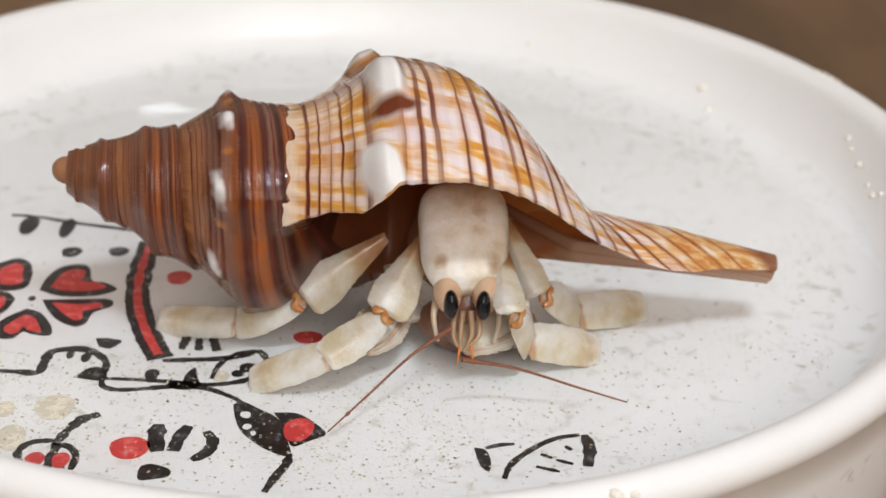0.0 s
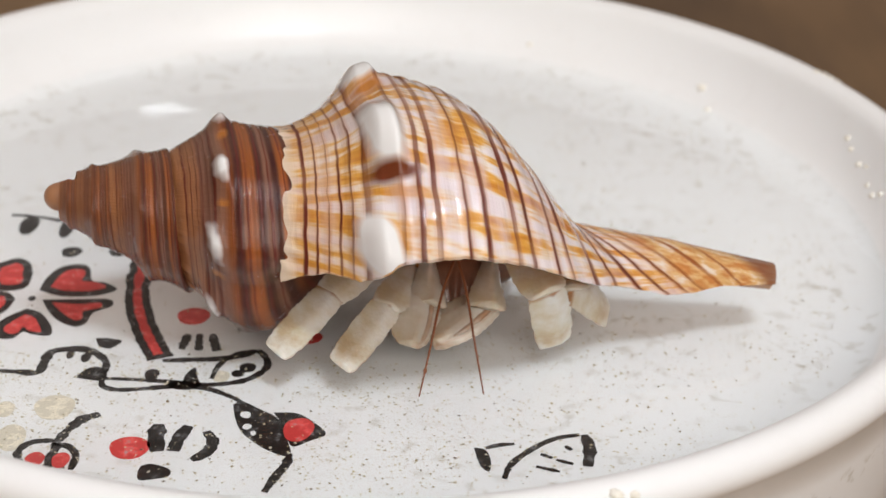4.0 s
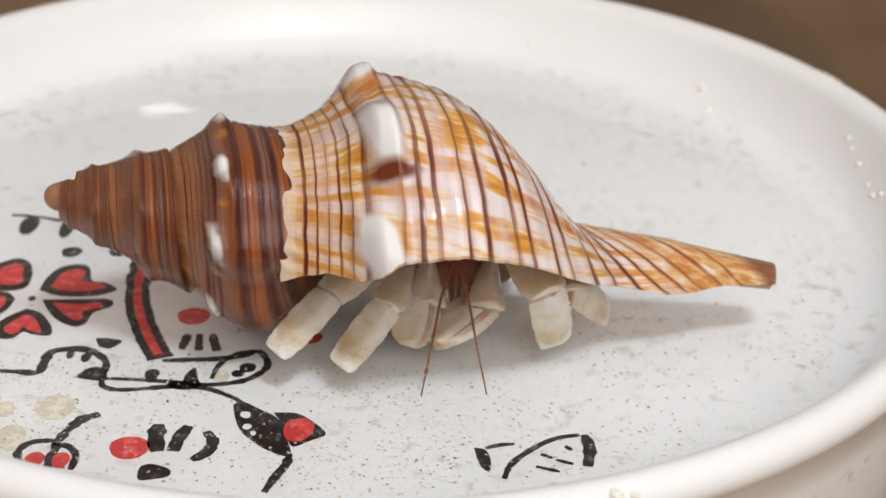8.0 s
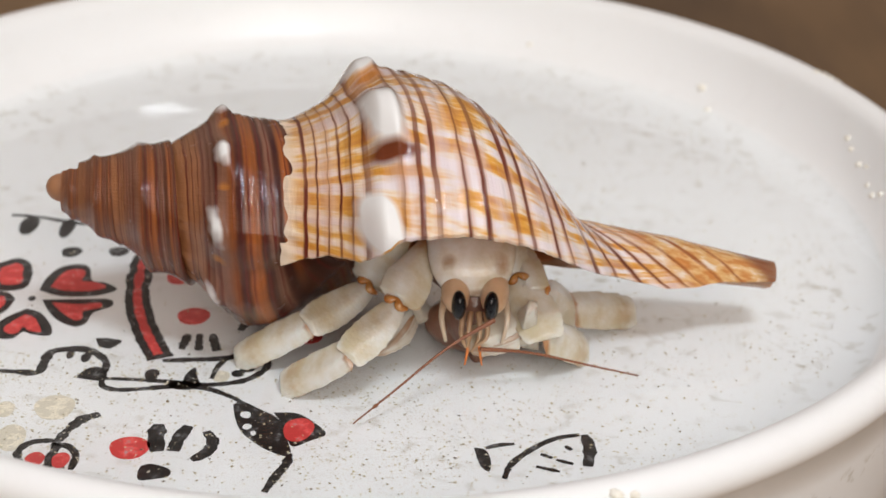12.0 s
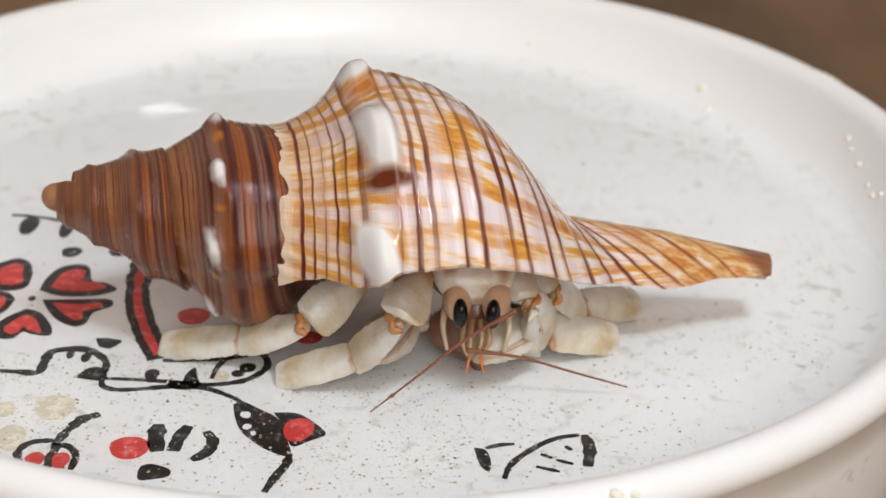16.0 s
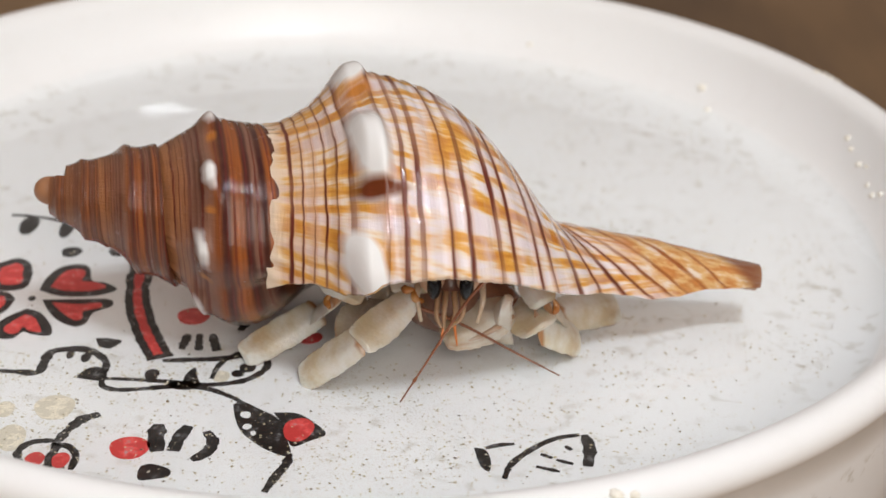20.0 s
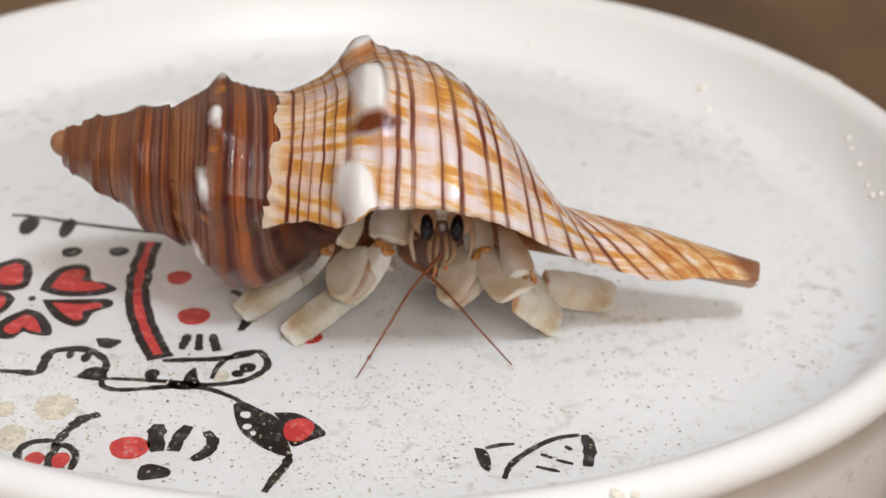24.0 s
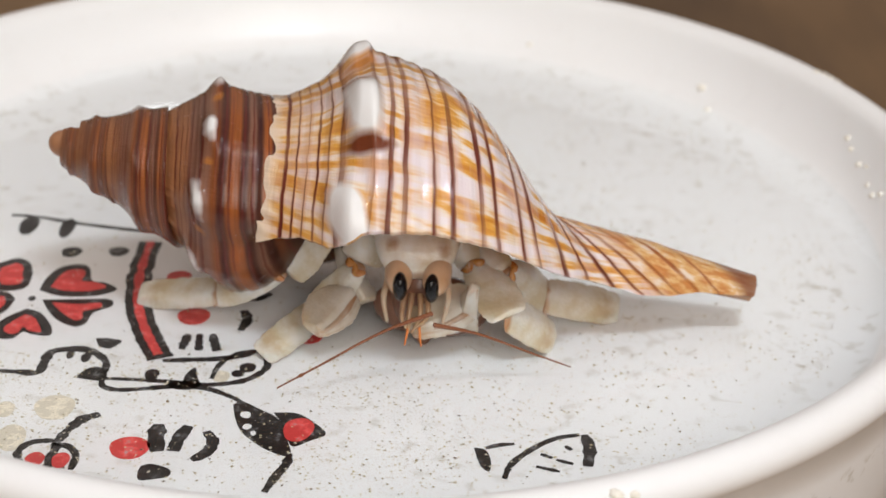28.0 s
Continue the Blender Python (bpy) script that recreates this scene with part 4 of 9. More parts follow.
def sand_material():
    m, ns, ls, b = material("mixed_sand", (0.5, 0.42, 0.3), 0.5)
    g = ns.new("ShaderNodeNewGeometry")
    c = ramp(ns, [(0.0, (0.08, 0.06, 0.04)), (0.06, (0.26, 0.20, 0.11)), (0.30, (0.47, 0.40, 0.25)), (0.55, (0.62, 0.54, 0.38)), (0.8, (0.75, 0.70, 0.60)), (1.0, (0.50, 0.43, 0.22))])
    ls.new(g.outputs["Random Per Island"], c.inputs[0])
    ls.new(c.outputs[0], b.inputs["Base Color"])
    return m


SAND = sand_material()
rng = np.random.RandomState(3)
spots, sizes = [], []
centres = [(rng.uniform(-30, 46), rng.uniform(-44, 42)) for _ in range(190)]
while len(spots) < 22000:
    if rng.rand() < 0.38:
        cx, cy = centres[rng.randint(len(centres))]
        x, y = cx + rng.randn() * 2.6, cy + rng.randn() * 2.0
    elif rng.rand() < 0.16:
        x, y = rng.uniform(-30, 12), rng.uniform(-46, -24)
    else:
        x, y = rng.uniform(-48, 48), rng.uniform(-47, 47)
    if math.hypot(x, y) > 47.8 or (x < -6 and y > -24 and rng.rand() < 0.6):
        continue
    s = 0.036 + 0.13 * rng.rand() ** 5
    spots.append((x, y, s * 0.45))
    sizes.append(s)
sand = new("sand_grains", grain_cloud("sand_grains", spots, sizes, SAND, 5))
tagged(sand, "scattered fine tan and dark sand grains on the dish floor", "sand", kind="stuff")

CRUMB = material("pale_crumb", (0.90, 0.86, 0.77), 0.25)[0]


def crumb(x, y, z, s, seed):
    """One lumpy grain."""
    def lumps(p):
        q = noise.noise(Vector(p) * 1.7 + Vector((seed * 3.1, 0, 0)))
        return tuple(c * (1 + 0.55 * q) for c in p)
    ob = new("sand_crumb", ellipsoid("sand_crumb", s * 0.75, s * 0.62, s * 0.55, CRUMB, 9, 12, lumps))
    ob.location = (x * MM, y * MM, z * MM)
    return tagged(ob, "small pale crumb of sand stuck to the dish", "sand crumb", group="crumbs on the dish")


def on_rim(angle, dr):
    """A place on the rolled rim: angle round the dish, dr across the rim."""
    a, r = math.radians(angle), RIM_R + dr
    if dr > -RIM_T:
        z = RIM_Z + math.sqrt(max(0.0, RIM_T ** 2 - dr ** 2)) - 0.05
    else:
        z = np.interp(r, [FLOOR_R + 1.4, FLOOR_R + 2.8, FLOOR_R + 4.1, FLOOR_R + 5.0, FLOOR_R + 5.5, RIM_R - RIM_T], [0.25, 0.95, 2.4, 4.2, 5.6, RIM_Z])
    return r * math.cos(a), r * math.sin(a), float(z)


for n, (angle, dr, s) in enumerate(((69.1, -3.5, 0.34), (43.1, -3.4, 0.52), (40.5, -4.9, 0.34), (28.4, 0.0, 0.34), (27.6, 0.5, 0.3), (26.4, 0.35, 0.34), (25.4, 0.6, 0.24), (17.9, -2.25, 0.36), (16.5, -2.5, 0.34),
                                    (13.7, -2.8, 0.36), (12.3, -2.65, 0.26), (10.1, -3.2, 0.30), (8.2, -3.35, 0.36), (6.8, -3.0, 0.36), (-68.5, 1.1, 0.5), (-67.2, 1.3, 0.34))):
    crumb(*on_rim(angle, dr), s * 1.5, 20 + n)


def motions():
    """The shell rolls and rises as the crab comes out; legs, claws and feelers follow."""
    walk(shell, [
        (0, pose(-0.00031, -0.01789, 0.01104, -15.5, 9.0, 1.9)), (0.3, pose(-0.00031, -0.01789, 0.01104, -15.5, 9.0, 1.9)), (0.5, pose(-0.00010, -0.02095, 0.00995, 6.1, 8.6, 7.2)),
        (1, pose(-0.00007, -0.02098, 0.01003, 6.8, 8.2, 7.3)), (1.5, pose(-0.00007, -0.02109, 0.01005, 6.0, 8.4, 7.0)),
        (2, pose(-0.00013, -0.02088, 0.00995, 5.6, 8.3, 6.9)), (2.5, pose(-0.00035, -0.01922, 0.01041, -5.0, 9.2, 3.5)), (2.7, pose(-0.00035, -0.01922, 0.01041, -5.0, 9.2, 3.5)),
        (3, pose(-0.00034, -0.02007, 0.01021, 0.9, 8.9, 4.9)), (3.4, pose(-0.00034, -0.02007, 0.01021, 0.9, 8.9, 4.9)),
        (5, pose(-0.00034, -0.02007, 0.01021, 0.9, 8.9, 4.9)), (8, pose(-0.00034, -0.02007, 0.01021, 0.9, 8.9, 4.9)),
        (11, pose(-0.00034, -0.02008, 0.01021, 1.0, 8.9, 4.9)), (11.2, pose(-0.00034, -0.02008, 0.01021, 1.0, 8.9, 4.9)),
        (11.5, pose(-0.00033, -0.02010, 0.01016, 1.5, 8.9, 5.0)), (12, pose(-0.00035, -0.01946, 0.01050, -3.7, 9.1, 3.9)),
        (12.5, pose(-0.00043, -0.01834, 0.01072, -9.4, 9.3, 2.3)), (13, pose(-0.00043, -0.01834, 0.01072, -9.4, 9.3, 2.3)),
        (14, pose(-0.00024, -0.02100, 0.01006, 11.1, 8.6, 9.2)), (14.5, pose(-0.00024, -0.02100, 0.01006, 11.1, 8.6, 9.2)),
        (15, pose(-0.00034, -0.02076, 0.01013, 6.5, 8.4, 8.1)), (15.5, pose(-0.00061, -0.01970, 0.01017, 6.5, 8.4, 6.3)),
        (16, pose(-0.00061, -0.01954, 0.01027, 4.9, 8.4, 5.7)), (16.5, pose(-0.00064, -0.01834, 0.01079, -2.0, 9.2, 4.2)),
        (17, pose(-0.00065, -0.01851, 0.01082, -1.2, 9.1, 4.3)), (17.5, pose(-0.00087, -0.01933, 0.01011, 4.1, 9.2, 5.4)),
        (18, pose(-0.00085, -0.01955, 0.01021, 6.2, 8.8, 5.7)), (18.5, pose(-0.00087, -0.01824, 0.01087, -3.4, 9.8, 3.5)), (18.8, pose(-0.00078, -0.01604, 0.01144, -14.6, 10.5, 0.3)),
        (19, pose(-0.00078, -0.01604, 0.01144, -14.6, 10.5, 0.3)), (19.5, pose(-0.00125, -0.02031, 0.00978, 15.7, 9.4, 7.3)),
        (20, pose(-0.00138, -0.01927, 0.01009, 7.3, 9.6, 4.9)), (20.5, pose(-0.00140, -0.01795, 0.01060, 0.0, 10.4, 3.1)),
        (21, pose(-0.00110, -0.01472, 0.01146, -19.1, 11.2, -0.8)), (21.1, pose(-0.00110, -0.01472, 0.01146, -19.1, 11.2, -0.8)), (21.35, pose(-0.00154, -0.01906, 0.00991, 14.8, 9.8, 4.9)), (21.5, pose(-0.00154, -0.01906, 0.00991, 14.8, 9.8, 4.9)),
        (22.3, pose(-0.00154, -0.01906, 0.00991, 14.8, 9.8, 4.9)), (23, pose(-0.00144, -0.01456, 0.01084, -5.9, 10.5, -1.7)),
        (23.5, pose(-0.00144, -0.01456, 0.01084, -5.9, 10.5, -1.7)), (24, pose(-0.00149, -0.01488, 0.01093, -4.9, 10.6, -1.5)),
        (24.5, pose(-0.00146, -0.01525, 0.01102, -3.7, 10.3, -1.5)), (25, pose(-0.00143, -0.01200, 0.01114, -20.0, 11.5, -7.3)), (25.1, pose(-0.00143, -0.01200, 0.01114, -20.0, 11.5, -7.3)), (25.35, pose(-0.00200, -0.01630, 0.01008, 7.0, 10.8, -0.7)),
        (25.5, pose(-0.00200, -0.01630, 0.01008, 7.0, 10.8, -0.7)), (26, pose(-0.00195, -0.01660, 0.01016, 6.8, 10.8, -1.0)),
        (26.5, pose(-0.00192, -0.01664, 0.01024, 7.1, 10.6, -1.0)), (27, pose(-0.00196, -0.01655, 0.01027, 6.4, 10.8, -1.1)),
        (27.5, pose(-0.00201, -0.01672, 0.01006, 8.1, 10.7, -0.5)), (28, pose(-0.00173, -0.01516, 0.01055, 0.2, 11.4, -2.4)),
    ])
    walk(crab, [
        (0, pose(0.01091, -0.02623, 0.00760, 0.0, -0.0, 0.0)), (0.3, pose(0.01091, -0.02623, 0.00760, 0.0, -0.0, 0.0)), (0.5, pose(0.01064, -0.01670, 0.00820, 0.0, 0.0, 0.0)),
        (1, pose(0.01092, -0.01673, 0.00820, 0.0, 0.0, 0.0)), (1.5, pose(0.01170, -0.02615, 0.00900, 0.0, -0.0, 0.0)),
        (2, pose(0.01318, -0.02935, 0.00760, 0.0, -0.0, 8.0)), (2.5, pose(0.01268, -0.02993, 0.00760, 0.0, -0.0, 8.0)), (2.7, pose(0.01268, -0.02993, 0.00760, 0.0, -0.0, 8.0)),
        (3, pose(0.00980, -0.01600, 0.00820, 0.0, 0.0, 0.0)), (3.5, pose(0.00980, -0.01600, 0.00820, 0.0, 0.0, 0.0)),
        (5, pose(0.00980, -0.01600, 0.00820, 0.0, 0.0, 0.0)), (7, pose(0.00980, -0.01600, 0.00820, 0.0, 0.0, 0.0)),
        (9, pose(0.00980, -0.01600, 0.00820, 0.0, 0.0, 0.0)), (11, pose(0.00980, -0.01601, 0.00820, 0.0, 0.0, 0.0)),
        (11.5, pose(0.01149, -0.02226, 0.00900, 0.0, -0.0, 0.0)), (12, pose(0.01156, -0.02629, 0.00760, 0.0, -0.0, 0.0)),
        (12.5, pose(0.01068, -0.02634, 0.00760, 0.0, -0.0, 0.0)), (13.2, pose(0.01068, -0.02634, 0.00760, 0.0, -0.0, 0.0)),
        (14.5, pose(0.00948, -0.01724, 0.00540, 0.0, 0.0, 0.0)), (15, pose(0.01250, -0.02166, 0.00830, 0.0, -0.0, 0.0)),
        (15.5, pose(0.01197, -0.02702, 0.00760, 0.0, -0.0, 0.0)), (16, pose(0.01169, -0.02760, 0.00760, 0.0, -0.0, 0.0)),
        (16.5, pose(0.01074, -0.02877, 0.00760, 0.0, -0.0, 0.0)), (17, pose(0.01048, -0.03256, 0.00760, 0.0, -0.0, 0.0)),
        (17.5, pose(0.01056, -0.02622, 0.00900, 0.0, -0.0, 0.0)), (18, pose(0.01142, -0.02734, 0.00760, 0.0, -0.0, 0.0)),
        (18.5, pose(0.01082, -0.02709, 0.00760, 0.0, -0.0, 0.0)), (18.8, pose(0.01082, -0.02709, 0.00760, 0.0, -0.0, 0.0)), (19, pose(0.00883, -0.00878, 0.00780, 0.0, 0.0, 0.0)),
        (19.5, pose(0.00739, -0.01669, 0.00540, 0.0, 0.0, 0.0)), (20, pose(0.00950, -0.02553, 0.00900, 0.0, -0.0, 0.0)),
        (20.5, pose(0.00967, -0.02679, 0.00760, 0.0, -0.0, 0.0)), (21, pose(0.00729, -0.02732, 0.00760, 0.0, -0.0, -4.0)), (21.1, pose(0.00729, -0.02732, 0.00760, 0.0, -0.0, -4.0)), (21.35, pose(0.00492, -0.01569, 0.00540, 0.0, 0.0, 0.0)),
        (21.5, pose(0.00492, -0.01569, 0.00540, 0.0, 0.0, 0.0)), (22.2, pose(0.00529, -0.01569, 0.00540, 0.0, 0.0, 0.0)),
        (23.5, pose(0.00798, -0.00759, 0.00780, 0.0, 0.0, 0.0)), (24, pose(0.00865, -0.01511, 0.00900, 0.0, -0.0, 0.0)),
        (24.5, pose(0.00763, -0.02373, 0.00760, 0.0, -0.0, -4.0)), (25, pose(0.00593, -0.02502, 0.00760, 0.0, -0.0, -4.0)), (25.1, pose(0.00593, -0.02502, 0.00760, 0.0, -0.0, -4.0)), (25.35, pose(0.00549, -0.01298, 0.00820, 0.0, 0.0, 0.0)),
        (25.5, pose(0.00549, -0.01298, 0.00820, 0.0, 0.0, 0.0)), (26, pose(0.00563, -0.01322, 0.00820, 0.0, 0.0, 0.0)),
        (27, pose(0.00591, -0.01318, 0.00820, 0.0, 0.0, 0.0)), (27.5, pose(0.00659, -0.02358, 0.00900, 0.0, -0.0, 0.0)),
        (28, pose(0.00668, -0.02350, 0.00760, 0.0, -0.0, -4.0)),
    ])
    walk(limbs["mouth"], [
        (0, pose(0.00040, 0.00500, -0.00490, -35.0, 0.0, 0.0)), (0.3, pose(0.00040, 0.00500, -0.00490, -35.0, 0.0, 0.0)),
        (0.5, pose(0.00017, -0.00310, -0.00330, -35.0, 0.0, 0.0)), (1, pose(0.00017, -0.00310, -0.00330, -35.0, 0.0, 0.0)),
        (1.5, pose(0.00040, 0.00500, -0.00490, -35.0, 0.0, 0.0)), (2.7, pose(0.00040, 0.00500, -0.00490, -35.0, 0.0, 0.0)),
        (3, pose(0.00017, -0.00310, -0.00330, -35.0, 0.0, 0.0)), (7, pose(0.00017, -0.00310, -0.00330, -35.0, 0.0, 0.0)),
        (11, pose(0.00017, -0.00310, -0.00330, -35.0, 0.0, 0.0)), (11.5, pose(0.00040, 0.00500, -0.00490, -35.0, 0.0, 0.0)),
        (14.5, pose(0.00040, 0.00500, -0.00490, -35.0, 0.0, 0.0)), (15, pose(0.00059, 0.00367, -0.00541, -35.0, 0.0, 0.0)), (15.5, pose(0.00040, 0.00500, -0.00490, -35.0, 0.0, 0.0)), (18.8, pose(0.00040, 0.00500, -0.00490, -35.0, 0.0, 0.0)),
        (19, pose(-0.00055, -0.00560, 0.00102, -35.0, 0.0, 0.0)), (19.5, pose(0.00040, 0.00500, -0.00490, -35.0, 0.0, 0.0)),
        (22.2, pose(0.00040, 0.00500, -0.00490, -35.0, 0.0, 0.0)), (23.5, pose(0.00017, -0.00310, -0.00330, -35.0, 0.0, 0.0)),
        (24, pose(0.00040, 0.00500, -0.00490, -35.0, 0.0, 0.0)), (25.1, pose(0.00040, 0.00500, -0.00490, -35.0, 0.0, 0.0)),
        (25.35, pose(0.00017, -0.00095, -0.00480, -35.0, 0.0, 0.0)), (27, pose(0.00017, -0.00095, -0.00480, -35.0, 0.0, 0.0)),
        (27.5, pose(0.00040, 0.00500, -0.00490, -35.0, 0.0, 0.0)), (28, pose(0.00040, 0.00500, -0.00490, -35.0, 0.0, 0.0)),
    ])
    walk(limbs["LF", 0], [
        (0, pose(-0.00669, 0.00133, -0.00240, 32.2, -41.5, 55.7)), (0.3, pose(-0.00669, 0.00133, -0.00240, 32.2, -41.5, 55.7)), (0.5, pose(-0.00396, -0.01109, 0.00120, -0.4, -3.2, 90.2)),
        (1, pose(-0.00423, -0.01164, 0.00100, 2.3, -4.6, 88.7)), (1.5, pose(-0.00505, 0.00130, -0.00280, 17.1, -47.5, 71.7)),
        (2, pose(-0.00612, 0.00251, -0.00270, 31.1, -45.3, 48.3)), (2.5, pose(-0.00536, 0.00381, -0.00270, 34.2, -54.5, 43.8)), (2.7, pose(-0.00536, 0.00381, -0.00270, 34.2, -54.5, 43.8)),
        (3, pose(-0.00334, -0.00221, -0.00180, -68.1, -79.7, 162.3)), (3.5, pose(-0.00334, -0.00221, -0.00180, -68.1, -79.7, 162.3)),
        (5, pose(-0.00334, -0.00221, -0.00180, -68.1, -79.7, 162.3)), (7, pose(-0.00334, -0.00221, -0.00180, -68.1, -79.7, 162.3)),
        (9, pose(-0.00334, -0.00220, -0.00180, -68.1, -79.7, 162.3)), (11, pose(-0.00334, -0.00220, -0.00180, -68.1, -79.7, 162.3)),
        (11.5, pose(-0.00468, -0.00031, -0.00190, 11.0, -35.0, 79.4)), (12, pose(-0.00629, 0.00057, -0.00070, 28.7, -28.4, 62.8)),
        (12.5, pose(-0.00624, 0.00150, -0.00240, 29.3, -43.5, 58.7)), (13.2, pose(-0.00624, 0.00150, -0.00240, 29.3, -43.5, 58.7)),
        (14.5, pose(-0.00072, -0.00388, -0.00120, -20.0, -60.0, 112.2)), (14.75, pose(-0.00181, 0.00294, -0.00230, -42.8, -26.3, -161.1)), (15, pose(-0.00289, 0.00977, -0.00339, -14.6, -0.9, -97.8)),
        (15.167, pose(-0.00370, 0.00755, -0.00326, -36.9, -24.3, -143.9)), (15.333, pose(-0.00450, 0.00532, -0.00313, -32.1, -55.9, 161.7)), (15.5, pose(-0.00531, 0.00310, -0.00300, 28.7, -58.6, 58.0)), (16, pose(-0.00603, -0.00284, 0.00040, 22.1, -13.5, 74.0)),
        (16.5, pose(-0.00774, -0.00204, 0.00000, 34.0, -16.0, 62.2)), (17, pose(-0.00881, 0.00150, -0.00120, 46.7, -28.6, 40.3)),
        (17.5, pose(-0.00457, 0.00038, -0.00280, 10.5, -43.3, 79.2)), (18, pose(-0.00476, 0.00254, -0.00170, 18.6, -49.4, 70.0)),
        (18.5, pose(-0.00781, 0.00496, -0.00250, 63.6, -49.0, 13.5)), (18.8, pose(-0.00781, 0.00496, -0.00250, 63.6, -49.0, 13.5)), (18.867, pose(-0.00600, 0.00233, -0.00104, -43.4, -76.5, 154.1)), (18.933, pose(-0.00419, -0.00029, 0.00041, -61.4, -30.8, -151.7)), (19, pose(-0.00238, -0.00292, 0.00187, -37.9, 9.8, -117.8)),
        (19.25, pose(-0.00225, -0.00895, 0.00194, -26.7, -15.1, 168.6)), (19.5, pose(-0.00212, -0.01497, 0.00200, 0.8, -9.9, 89.5)), (20, pose(-0.00287, 0.00080, -0.00180, -6.9, -40.0, 96.9)),
        (20.5, pose(-0.00528, -0.00185, -0.00070, 15.4, -22.3, 77.2)), (21, pose(-0.00654, 0.00298, -0.00160, 42.3, -47.7, 46.4)), (21.1, pose(-0.00654, 0.00298, -0.00160, 42.3, -47.7, 46.4)), (21.35, pose(-0.00008, -0.01627, 0.00190, -12.0, -10.5, 97.8)),
        (21.5, pose(-0.00008, -0.01627, 0.00190, -12.0, -10.5, 97.8)), (22.2, pose(-0.00046, -0.01627, 0.00190, -9.7, -10.6, 96.3)),
        (23.5, pose(-0.00363, -0.01393, 0.00240, -9.3, -10.0, 96.0)), (24, pose(-0.00455, 0.00045, -0.00230, 10.6, -40.9, 79.3)),
        (24.5, pose(-0.00484, 0.00214, -0.00080, 17.8, -42.5, 75.6)), (25, pose(-0.00761, 0.00371, -0.00230, 55.6, -49.3, 28.8)), (25.1, pose(-0.00761, 0.00371, -0.00230, 55.6, -49.3, 28.8)), (25.35, pose(-0.00345, -0.00908, -0.00100, -8.1, -35.0, 97.8)),
        (25.5, pose(-0.00345, -0.00908, -0.00100, -8.1, -35.0, 97.8)), (26, pose(-0.00359, -0.00884, -0.00100, -6.0, -35.9, 95.8)),
        (27, pose(-0.00310, -0.00996, -0.00040, -11.5, -25.3, 99.9)), (27.5, pose(-0.00423, 0.00443, -0.00280, 22.8, -72.2, 65.0)),
        (28, pose(-0.00520, 0.00477, -0.00100, 50.6, -65.9, 37.0)),
    ])
